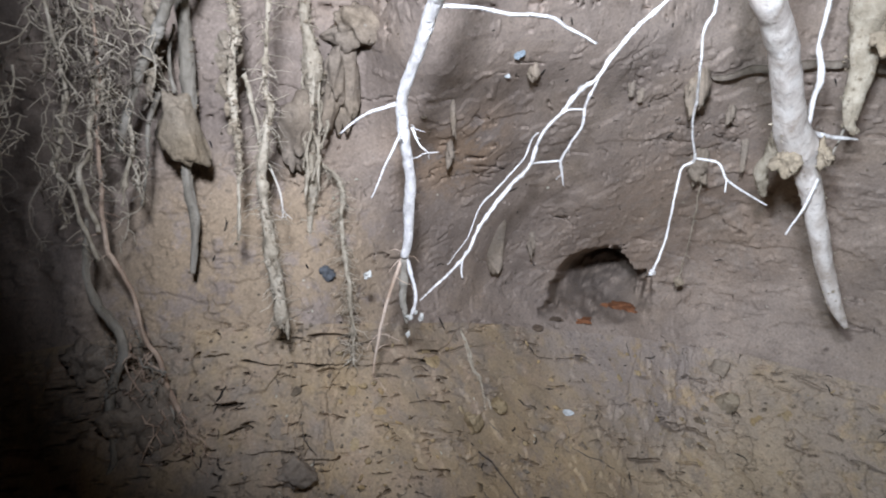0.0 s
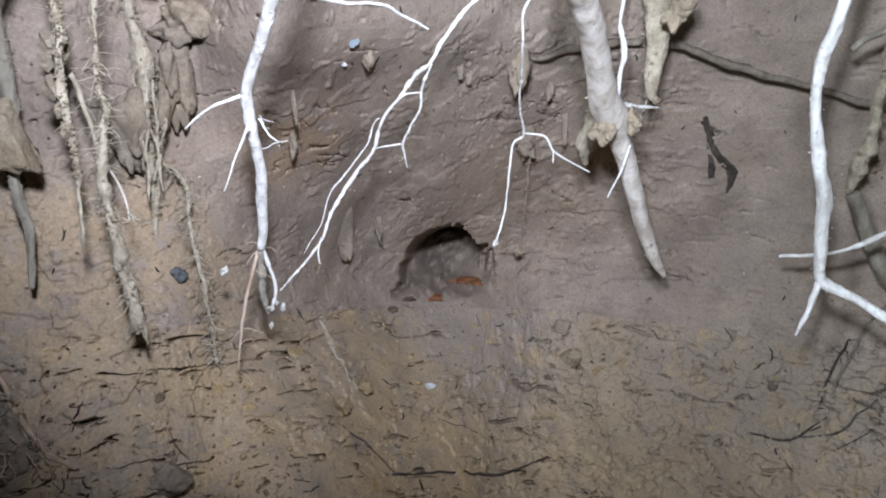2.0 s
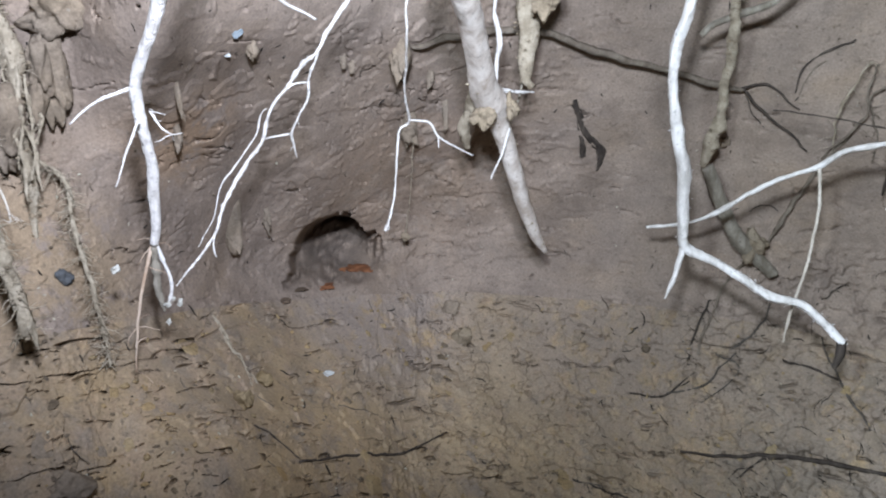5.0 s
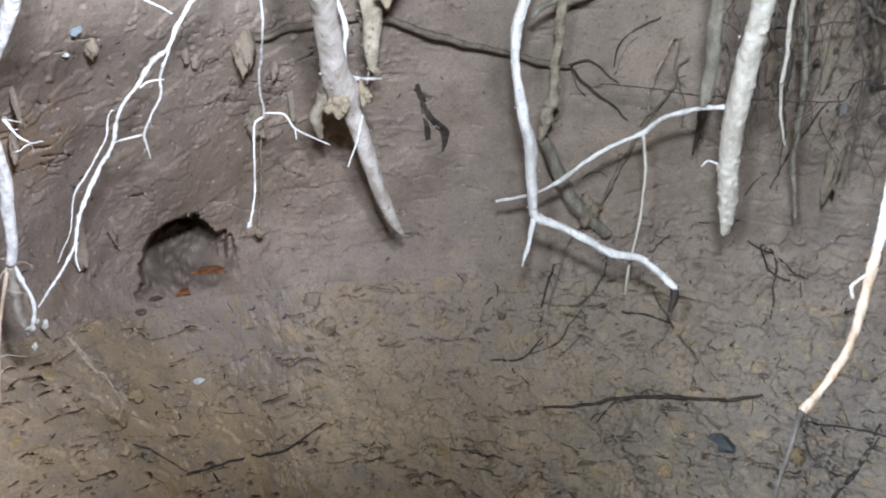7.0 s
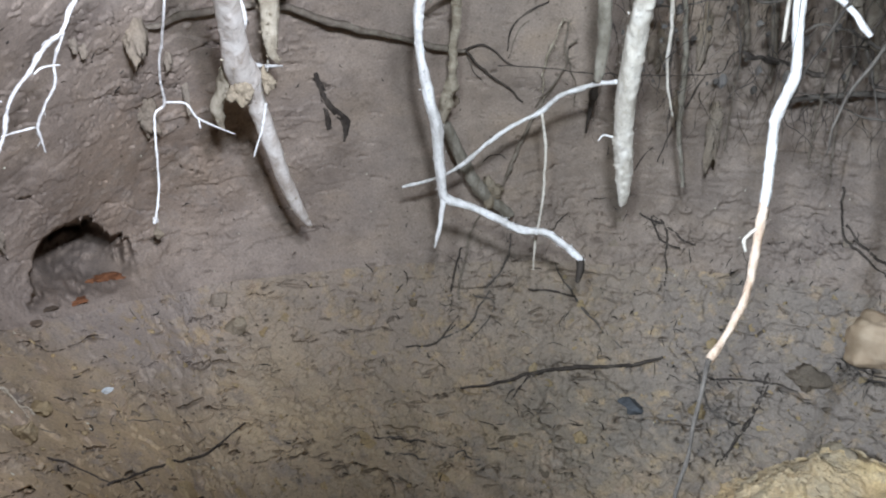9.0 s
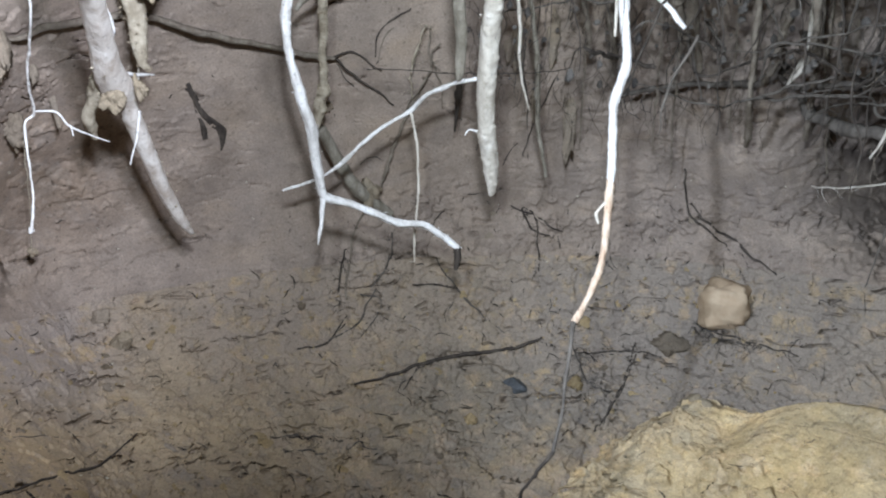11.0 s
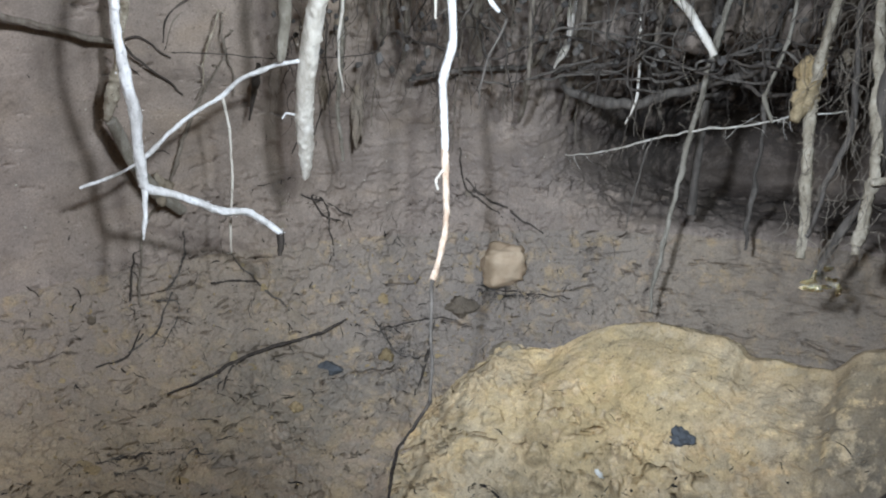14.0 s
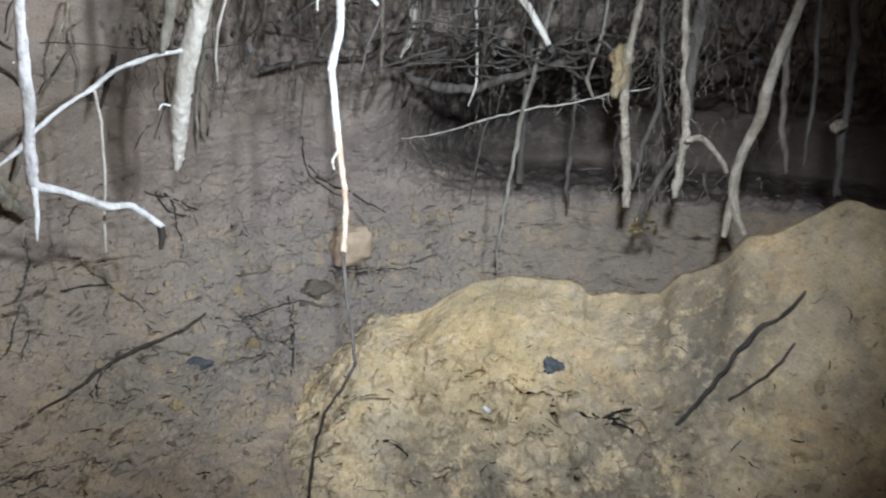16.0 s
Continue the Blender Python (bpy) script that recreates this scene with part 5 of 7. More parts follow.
root("rootlet", [(-0.198, 1.184, 1.010, 0.0015), (-0.208, 1.176, 0.944, 0.0018), (-0.216, 1.167, 0.878, 0.0015), (-0.222, 1.158, 0.809, 0.0009)], BARK_DIRTY, "", clot, crook=0.006, knobs=0.4, crust=0.004)
root("rootlet", [(-0.182, 1.159, 0.940, 0.0015), (-0.188, 1.167, 0.924, 0.0018), (-0.196, 1.176, 0.907, 0.0015), (-0.205, 1.185, 0.890, 0.0009)], BARK_DIRTY, "", clot, crook=0.006, knobs=0.4, crust=0.004)
root("rootlet", [(-0.207, 1.175, 0.982, 0.0015), (-0.212, 1.173, 0.936, 0.0018), (-0.204, 1.171, 0.889, 0.0015), (-0.212, 1.168, 0.842, 0.0009)], BARK_DIRTY, "", clot, crook=0.006, knobs=0.4, crust=0.004)
root("rootlet", [(-0.209, 1.208, 0.865, 0.0027), (-0.185, 1.205, 0.844, 0.0028), (-0.172, 1.201, 0.823, 0.0024), (-0.169, 1.192, 0.778, 0.0028), (-0.167, 1.182, 0.731, 0.0040), (-0.163, 1.173, 0.684, 0.0032), (-0.160, 1.158, 0.608, 0.0020), (-0.156, 1.141, 0.526, 0.0012)], BARK_DIRTY, "strand with fine hairs that reaches the floor", clot, crook=0.004, hairs=300, hair=0.03, hair_r=0.0008, crust=0.004)
lump("wall_clod", (-0.178, 1.229, 0.994), (0.0544, 0.0544, 0.1179), CLOD_WALL, "crumbling clod of earth standing out from the wall", "clod", turn=-0.06, rough=0.42, sharp=0.9, cuts=22)
lump("wall_clod", (-0.14, 1.22, 1.08), (0.1056, 0.0616, 0.0792), CLOD_WALL, "bulging clod of earth under the roof", "clod", turn=-0.06, rough=0.42, sharp=0.9, cuts=22)
lump("wall_clod", (-0.245, 1.193, 0.915), (0.0718, 0.0539, 0.0987), CLOD_WALL, "crumbling clod of earth standing out from the wall", "clod", turn=-0.06, rough=0.42, sharp=0.9, cuts=22)
lump("hanging_clod", (-0.392, 1.04, 1.092), (0.0294, 0.0235, 0.0412), CLOD, "small dry clod caught between roots", "clod", turn=-0.06, rough=0.45)
lump("hanging_clod", (-0.405, 1.046, 1.016), (0.0182, 0.0146, 0.0334), CLOD, "small dry clod caught between roots", "clod", turn=-0.06, rough=0.45)
root("hanging_root", [(-0.500, 0.996, 0.831, 0.0031), (-0.505, 0.997, 0.794, 0.0042), (-0.515, 0.998, 0.743, 0.0050), (-0.508, 0.999, 0.700, 0.0062), (-0.482, 1.000, 0.655, 0.0070), (-0.479, 1.000, 0.622, 0.0070), (-0.498, 1.003, 0.585, 0.0070), (-0.512, 1.000, 0.545, 0.0070), (-0.508, 0.985, 0.500, 0.0066), (-0.505, 0.968, 0.455, 0.0060), (-0.520, 0.955, 0.425, 0.0050)], BARK_GREY, "snaking grey root reaching to the floor", sides=12, crust=0.0026)
root("hanging_root", [(-0.440, 0.997, 1.720, 0.0024), (-0.442, 0.998, 1.323, 0.0023), (-0.446, 1.000, 1.203, 0.0022), (-0.453, 1.005, 1.104, 0.0021), (-0.461, 1.009, 1.013, 0.0029), (-0.486, 1.011, 0.805, 0.0031), (-0.479, 1.011, 0.764, 0.0040), (-0.457, 1.011, 0.720, 0.0032), (-0.447, 1.009, 0.649, 0.0033), (-0.425, 1.005, 0.566, 0.0051), (-0.401, 1.002, 0.504, 0.0034)], BARK_RED, "reddish root strand running down the bank", crook=0.006, hairs=40, hair=0.04)
root("hanging_root", [(-0.460, 1.020, 1.720, 0.0032), (-0.461, 1.018, 1.337, 0.0030), (-0.463, 1.016, 1.217, 0.0029), (-0.467, 1.011, 1.117, 0.0028), (-0.470, 1.007, 1.056, 0.0029), (-0.471, 1.002, 0.978, 0.0029), (-0.490, 0.997, 0.897, 0.0030), (-0.483, 0.990, 0.813, 0.0031)], BARK_DIRTY, "tangled root strand at the edge of the bank", crook=0.012, hairs=60, hair=0.06, crust=0.004)
root("hanging_root", [(-0.504, 1.013, 1.720, 0.0025), (-0.504, 1.010, 1.270, 0.0023), (-0.503, 1.007, 1.150, 0.0022), (-0.502, 1.000, 1.050, 0.0021), (-0.501, 0.995, 0.987, 0.0029), (-0.525, 0.990, 0.907, 0.0026), (-0.506, 0.983, 0.831, 0.0026), (-0.488, 0.977, 0.776, 0.0023)], BARK_DIRTY, "tangled root strand at the edge of the bank", crook=0.014, hairs=60, hair=0.06, crust=0.004)

# fine roots on the wall beside the thick root
root("wall_root", lay([(1.465, 1.270, 0.824, 0.0031), (1.468, 1.265, 0.865, 0.0038), (1.478, 1.251, 0.896, 0.0046), (1.504, 1.210, 0.935, 0.0045), (1.524, 1.172, 0.953, 0.0030)]), BARK_DARK, "thin dark root arching over the wall", slim=0.65, crook=0.004, knobs=0.3, group='roots in the earth wall')
root("wall_root", lay([(1.474, 1.265, 0.818, 0.0023), (1.483, 1.245, 0.878, 0.0031), (1.509, 1.196, 0.925, 0.0022)]), BARK_MUD, "thin brown root arching over the wall", slim=0.65, crook=0.004, group='roots in the earth wall')
root("wall_root", [(1.561, 1.217, 0.687, 0.0024), (1.515, 1.184, 0.771, 0.0031), (1.501, 1.147, 0.836, 0.0030), (1.504, 1.123, 0.886, 0.0029), (1.534, 1.128, 0.907, 0.0022)], BARK_DIRTY, "pale fine root strand on the wall", slim=0.65, crook=0.004, hairs=30, hair=0.04, group='roots in the earth wall', crust=0.004)
root("wall_root", [(1.563, 1.244, 0.651, 0.0033), (1.557, 1.184, 0.712, 0.0039), (1.560, 1.143, 0.774, 0.0038), (1.545, 1.131, 0.842, 0.0038), (1.564, 1.131, 0.898, 0.0030)], BARK_MUD, "brown crooked root strand on the wall", slim=0.65, crook=0.005, knobs=0.3, hairs=24, hair=0.04, group='roots in the earth wall')
root("wall_root", [(1.566, 1.107, 0.850, 0.0030), (1.568, 1.140, 0.811, 0.0038), (1.620, 1.142, 0.727, 0.0032), (1.642, 1.160, 0.649, 0.0024)], BARK_MUD, "brown crooked root strand on the wall", slim=0.65, crook=0.006, hairs=20, hair=0.035, group='roots in the earth wall')
# the next two strands are added for dark, shaded crack lines in the wall
root("wall_root", lay([(1.831, 0.850, 0.751, 0.0030), (1.844, 0.897, 0.661, 0.0047), (1.853, 0.953, 0.553, 0.0041), (1.864, 0.988, 0.452, 0.0025)]), BARK_DARK, "dark strand in place of a shaded crack running down the wall", slim=0.65, crook=0.006, group='roots in the earth wall')
root("wall_root", lay([(1.843, 1.000, 0.501, 0.0025), (1.837, 1.030, 0.464, 0.0034), (1.836, 1.052, 0.419, 0.0026)]), BARK_DARK, "short dark strand on the wall", slim=0.65, crook=0.004, group='roots in the earth wall')
root("wall_root", lay([(1.490, 1.387, 0.477, 0.0021), (1.515, 1.373, 0.494, 0.0028), (1.538, 1.352, 0.493, 0.0028), (1.547, 1.337, 0.481, 0.0017)]), BARK_DARK, "short dark strand on the wall", slim=0.65, crook=0.003, group='roots in the earth wall')
root("wall_root", lay([(1.382, 1.347, 0.808, 0.0019), (1.416, 1.337, 0.750, 0.0024), (1.442, 1.327, 0.724, 0.0016)]), BARK_DARK, "short dark strand on the wall", slim=0.65, crook=0.004, group='roots in the earth wall')
root("wall_root", lay([(1.724, 1.225, 0.269, 0.0036), (1.699, 1.248, 0.244, 0.0036), (1.672, 1.269, 0.204, 0.0027)]), BARK_DARK, "short dark strand on the wall", slim=0.65, crook=0.004, hairs=14, hair=0.03, group='roots in the earth wall')
root("wall_root", lay([(1.781, 1.160, 0.321, 0.0027), (1.794, 1.142, 0.317, 0.0035), (1.809, 1.125, 0.321, 0.0018)]), BARK_DARK, "short dark strand on the wall", slim=0.65, crook=0.003, group='roots in the earth wall')

# muddy stubs and tufts of the recess
root("muddy_stub", [(1.633, 0.117, 1.720, 0.0110), (1.673, 0.120, 0.917, 0.0103), (1.703, 0.122, 0.801, 0.0098), (1.770, 0.127, 0.727, 0.0095), (1.835, 0.132, 0.656, 0.0099), (1.906, 0.143, 0.567, 0.0043)], BARK_MUD, "short muddy root stub in the dark recess", knobs=0.5, sides=10, crust=0.004, hairs=20, hair=0.054, hair_r=0.0008)
root("muddy_stub", [(1.590, 0.407, 1.720, 0.0127), (1.621, 0.408, 1.066, 0.0119), (1.649, 0.409, 0.950, 0.0114), (1.712, 0.412, 0.872, 0.0110), (1.769, 0.414, 0.804, 0.0123), (1.814, 0.417, 0.744, 0.0067)], BARK_MUD, "short muddy root stub in the dark recess", knobs=0.5, sides=10, crust=0.004, hairs=20, hair=0.054, hair_r=0.0008)
root("muddy_stub", [(1.545, 0.590, 1.720, 0.0092), (1.576, 0.597, 1.057, 0.0087), (1.604, 0.604, 0.941, 0.0083), (1.667, 0.618, 0.864, 0.0080), (1.722, 0.631, 0.797, 0.0083), (1.762, 0.650, 0.742, 0.0043)], BARK_MUD, "short muddy root stub in the dark recess", knobs=0.5, sides=10, crust=0.004, hairs=20, hair=0.054, hair_r=0.0008)
root("muddy_stub", [(1.496, 0.644, 1.720, 0.0073), (1.529, 0.652, 1.093, 0.0068), (1.560, 0.659, 0.977, 0.0065), (1.630, 0.675, 0.907, 0.0063), (1.674, 0.685, 0.863, 0.0081), (1.716, 0.706, 0.813, 0.0050)], BARK_MUD, "short muddy root stub in the dark recess", knobs=0.5, sides=10, crust=0.004, hairs=20, hair=0.054, hair_r=0.0008)
root("muddy_stub", [(1.559, 0.148, 1.720, 0.0069), (1.590, 0.160, 1.059, 0.0065), (1.619, 0.171, 0.943, 0.0062), (1.682, 0.195, 0.870, 0.0060), (1.753, 0.222, 0.789, 0.0079), (1.799, 0.252, 0.731, 0.0049)], BARK_MUD, "short muddy root stub in the dark recess", knobs=0.5, sides=10, crust=0.004, hairs=20, hair=0.054, hair_r=0.0008)
root("muddy_stub", [(1.518, 0.111, 1.720, 0.0069), (1.567, 0.114, 0.994, 0.0065), (1.606, 0.116, 0.880, 0.0062), (1.691, 0.121, 0.827, 0.0060), (1.755, 0.125, 0.785, 0.0070), (1.808, 0.129, 0.749, 0.0032)], BARK_MUD, "short muddy root stub in the dark recess", knobs=0.5, sides=10, crust=0.004, hairs=20, hair=0.054, hair_r=0.0008)
root("muddy_stub", [(1.632, 0.250, 1.720, 0.0077), (1.682, 0.257, 0.808, 0.0072), (1.715, 0.262, 0.693, 0.0069), (1.788, 0.273, 0.625, 0.0067), (1.837, 0.281, 0.581, 0.0077), (1.872, 0.287, 0.546, 0.0035)], BARK_MUD, "short muddy root stub in the dark recess", knobs=0.5, sides=10, crust=0.004, hairs=20, hair=0.054, hair_r=0.0008)
root("muddy_stub", [(1.577, 0.457, 1.720, 0.0097), (1.607, 0.453, 1.092, 0.0091), (1.635, 0.449, 0.975, 0.0087), (1.699, 0.441, 0.899, 0.0084), (1.757, 0.433, 0.828, 0.0096), (1.802, 0.428, 0.769, 0.0054)], BARK_MUD, "short muddy root stub in the dark recess", knobs=0.5, sides=10, crust=0.004, hairs=20, hair=0.054, hair_r=0.0008)
root("muddy_stub", [(1.604, -0.082, 1.720, 0.0102), (1.667, -0.098, 0.924, 0.0096), (1.715, -0.110, 0.814, 0.0092), (1.808, -0.133, 0.786, 0.0089), (2.043, -0.191, 0.713, 0.0108), (2.315, -0.255, 0.616, 0.0066)], BARK_MUD, "short muddy root stub in the dark recess", knobs=0.5, sides=10, crust=0.004, hairs=20, hair=0.054, hair_r=0.0008)
root("muddy_stub", [(1.284, -0.415, 1.720, 0.0102), (1.332, -0.433, 1.077, 0.0096), (1.376, -0.450, 0.967, 0.0092), (1.465, -0.483, 0.934, 0.0089), (1.711, -0.576, 0.841, 0.0109), (1.946, -0.688, 0.731, 0.0056)], BARK_MUD, "short muddy root stub in the dark recess", knobs=0.5, sides=10, crust=0.004, hairs=20, hair=0.054, hair_r=0.0008)
root("hanging_root", [(1.702, 0.307, 1.720, 0.0028), (1.729, 0.312, 0.965, 0.0027), (1.751, 0.316, 0.847, 0.0025), (1.801, 0.326, 0.761, 0.0025), (1.854, 0.336, 0.669, 0.0027), (1.915, 0.344, 0.551, 0.0018)], BARK_MUD, "tuft of fine hanging rootlets in the recess", crook=0.005, hairs=72, hair=0.108, hair_r=0.0008)
root("hanging_root", [(1.714, 0.499, 1.720, 0.0030), (1.741, 0.509, 0.918, 0.0028), (1.761, 0.515, 0.800, 0.0027), (1.807, 0.531, 0.713, 0.0026), (1.858, 0.549, 0.616, 0.0029), (1.917, 0.567, 0.491, 0.0019)], BARK_MUD, "tuft of fine hanging rootlets in the recess", crook=0.005, hairs=72, hair=0.108, hair_r=0.0008)
root("hanging_root", [(1.754, 0.461, 1.720, 0.0030), (1.781, 0.469, 0.855, 0.0028), (1.800, 0.475, 0.737, 0.0027), (1.843, 0.489, 0.648, 0.0026), (1.891, 0.504, 0.548, 0.0029), (1.947, 0.519, 0.419, 0.0019)], BARK_MUD, "tuft of fine hanging rootlets in the recess", crook=0.005, hairs=72, hair=0.108, hair_r=0.0008)
root("hanging_root", [(1.645, 0.678, 1.720, 0.0029), (1.670, 0.691, 0.949, 0.0028), (1.689, 0.701, 0.831, 0.0026), (1.733, 0.724, 0.744, 0.0026), (1.782, 0.749, 0.648, 0.0028), (1.838, 0.776, 0.526, 0.0019)], BARK_MUD, "tuft of fine hanging rootlets in the recess", crook=0.005, hairs=72, hair=0.108, hair_r=0.0008)
root("hanging_root", [(1.784, 0.110, 1.720, 0.0032), (1.819, 0.108, 0.881, 0.0030), (1.844, 0.107, 0.764, 0.0029), (1.902, 0.104, 0.682, 0.0028), (1.978, 0.100, 0.575, 0.0031), (2.064, 0.092, 0.435, 0.0021)], BARK_MUD, "tuft of fine hanging rootlets in the recess", crook=0.005, hairs=72, hair=0.108, hair_r=0.0008)
root("hanging_root", [(1.457, -0.266, 1.720, 0.0028), (1.514, -0.283, 0.996, 0.0027), (1.562, -0.297, 0.887, 0.0025), (1.654, -0.324, 0.860, 0.0025), (2.100, -0.457, 0.728, 0.0032), (2.617, -0.617, 0.528, 0.0024)], BARK_MUD, "tuft of fine hanging rootlets in the recess", crook=0.005, hairs=72, hair=0.108, hair_r=0.0008)

# stones, scraps and sticks on the floor
st1 = root("stick", [(*laid((x, y, z), r + 0.008), r) for x, y, z, r in ((1.233, 1.285, -0.180, 0.0030), (1.329, 1.216, -0.186, 0.0052), (1.49, 1.140, -0.188, 0.0066), (1.64, 1.018, -0.196, 0.0066), (1.71, 0.940, -0.188, 0.0064), (1.770, 0.880, -0.168, 0.0040))], BARK_DARK, "long dark stick lying on the soil", group='sticks and roots on the floor', crook=0.004)
root("twig", lay([(1.493, 1.137, -0.183, 0.0041), (1.411, 1.164, -0.190, 0.0034), (1.319, 1.156, -0.212, 0.0020)]), BARK_DARK, "", st1, group='sticks and roots on the floor', crook=0.003)
st2 = root("stick", lay([(1.589, 1.286, 0.034, 0.0035), (1.646, 1.235, 0.019, 0.0036), (1.695, 1.181, -0.004, 0.0043)]), BARK_DARK, "forked dark twig on the foot of the wall", group='sticks and roots on the floor', crook=0.003)
root("twig", lay([(1.695, 1.181, -0.004, 0.0043), (1.704, 1.121, -0.070, 0.0036), (1.717, 0.994, -0.151, 0.0021)]), BARK_DIM, "", st2, group='sticks and roots on the floor', crook=0.003)
root("twig", lay([(1.695, 1.181, -0.004, 0.0036), (1.687, 1.223, 0.059, 0.0029), (1.683, 1.246, 0.110, 0.0021)]), BARK_DIM, "", st2, group='sticks and roots on the floor', crook=0.003)
root("stick", lay([(1.178, 1.459, -0.064, 0.0026), (1.260, 1.417, -0.079, 0.0032), (1.319, 1.413, -0.053, 0.0032), (1.380, 1.407, -0.015, 0.0020)]), BARK_DARK, "small dark twig on the soil", group='sticks and roots on the floor', crook=0.003)
root("stick", lay([(1.443, 1.398, 0.038, 0.0026), (1.485, 1.337, -0.004, 0.0020), (1.358, 1.351, -0.086, 0.0019)]), BARK_DIM, "wispy root fibre on the soil", group='sticks and roots on the floor', crook=0.006, hairs=40, hair=0.05)
root("stick", lay([(0.126, 1.132, 0.246, 0.0023), (0.265, 1.239, 0.153, 0.0026), (0.401, 1.322, 0.061, 0.0033), (0.499, 1.387, 0.021, 0.0025), (0.570, 1.422, 0.004, 0.0016)]), BARK_DARK, "thin dark root half sunk in the floor", group='sticks and roots on the floor', crook=0.004)
root("stick", lay([(0.055, 1.165, 0.328, 0.0015), (0.103, 1.155, 0.279, 0.0015), (0.133, 1.138, 0.242, 0.0015)]), BARK_DARK, "thin dark root half sunk in the floor", group='sticks and roots on the floor', crook=0.004)
root("stick", lay([(1.406, 1.123, -0.213, 0.0019), (1.359, 1.173, -0.197, 0.0025), (1.296, 1.161, -0.213, 0.0018)]), BARK_DARK, "bent twig on the soil", group='sticks and roots on the floor', crook=0.003)
root("stick", lay([(0.796, 1.310, -0.132, 0.0022), (0.922, 1.270, -0.182, 0.0029), (1.053, 1.236, -0.214, 0.0018)]), BARK_DIM, "root fibre half sunk in the soil", group='sticks and roots on the floor', crook=0.008, hairs=30, hair=0.05)
root("stick", lay([(0.861, 1.246, -0.184, 0.0022), (0.982, 1.172, -0.241, 0.0028), (1.085, 1.087, -0.266, 0.0017)]), BARK_DIM, "root fibre half sunk in the soil", group='sticks and roots on the floor', crook=0.008, hairs=30, hair=0.05)
root("stick", lay([(1.858, 0.568, -0.200, 0.0023), (1.724, 0.571, -0.269, 0.0029), (1.588, 0.578, -0.316, 0.0021)]), BARK_DARK, "thin upright twig by the mound", group='sticks and roots on the floor', crook=0.003)
root("stick", lay([(1.891, 0.584, -0.170, 0.0029), (1.791, 0.577, -0.239, 0.0043), (1.651, 0.578, -0.295, 0.0041), (1.546, 0.589, -0.327, 0.0027)]), BARK_DARK, "slender dark twig lying on the soil", group='sticks and roots on the floor', crook=0.004, hairs=20, hair=0.054, hair_r=0.0008)
root("stick", lay([(1.785, 0.763, -0.201, 0.0029), (1.711, 0.677, -0.260, 0.0028), (1.707, 0.604, -0.271, 0.0021)]), BARK_DIM, "frayed root fibres on the soil", group='sticks and roots on the floor', crook=0.006, hairs=140, hair=0.108, hair_r=0.0008)
root("stick", lay([(1.972, 0.417, -0.104, 0.0029), (1.937, 0.253, -0.097, 0.0028), (1.884, 0.079, -0.086, 0.0020)]), BARK_DARK, "thin dark root half sunk in the soil", group='sticks and roots on the floor', crook=0.006, hairs=80, hair=0.09000000000000001, hair_r=0.0008)
root("stick", lay([(1.978, 0.399, -0.093, 0.0029), (1.937, 0.310, -0.116, 0.0029), (1.926, 0.213, -0.096, 0.0021)]), BARK_DIM, "frayed root fibres on the soil", group='sticks and roots on the floor', crook=0.006, hairs=120, hair=0.09000000000000001, hair_r=0.0008)
root("stick", lay([(1.477, 1.381, 0.053, 0.0026), (1.541, 1.357, 0.111, 0.0033), (1.570, 1.350, 0.165, 0.0026), (1.580, 1.350, 0.221, 0.0020)]), BARK_DIM, "frayed root fibres at the wall foot", group='sticks and roots on the floor', crook=0.006, hairs=70, hair=0.045)
root("stick", lay([(1.286, 1.418, -0.067, 0.0026), (1.384, 1.377, -0.045, 0.0033), (1.445, 1.375, 0.005, 0.0026), (1.488, 1.367, 0.044, 0.0020)]), BARK_DIM, "forked grey root fibre on the soil", group='sticks and roots on the floor', crook=0.005, hairs=20, hair=0.05)
root("stick", lay([(0.869, 1.292, -0.158, 0.0023), (0.964, 1.246, -0.202, 0.0029), (1.045, 1.169, -0.243, 0.0023), (1.082, 1.139, -0.250, 0.0017)]), BARK_DARK, "dark frayed root half sunk in the soil", group='sticks and roots on the floor', crook=0.007, hairs=60, hair=0.05)
root("stick", lay([(1.789, 0.743, -0.205, 0.0030), (1.845, 0.635, -0.195, 0.0038), (1.884, 0.489, -0.194, 0.0023)]), BARK_DARK, "thin dark twig on the soil", group='sticks and roots on the floor', crook=0.003)
root("stick", lay([(2.079, 0.480, 0.297, 0.0038), (2.082, 0.415, 0.230, 0.0046), (2.065, 0.307, 0.182, 0.0046), (2.027, 0.188, 0.107, 0.0023)]), BARK_DARK, "dark root lying in a crack of the wall", group='sticks and roots on the floor', crook=0.005)
root("stick", lay([(1.894, 1.007, 0.255, 0.0036), (1.905, 0.983, 0.188, 0.0030), (1.941, 0.910, 0.155, 0.0023)]), BARK_DARK, "short dark strand on the wall", group='sticks and roots on the floor', crook=0.006, hairs=20, hair_r=0.0008, hair=0.054)
root("stick", lay([(1.873, 1.041, 0.267, 0.0029), (1.913, 0.972, 0.228, 0.0037), (1.957, 0.881, 0.167, 0.0022)]), BARK_DARK, "short dark strand on the wall", group='sticks and roots on the floor', crook=0.006, hairs=20, hair_r=0.0008, hair=0.054)
root("stick", lay([(1.452, 1.453, 0.190, 0.0027), (1.406, 1.453, 0.083, 0.0041), (1.372, 1.438, 0.016, 0.0027)]), BARK_DARK, "fine dark root on the wall", group='sticks and roots on the floor', crook=0.006, hairs=60, hair=0.054, hair_r=0.0008)
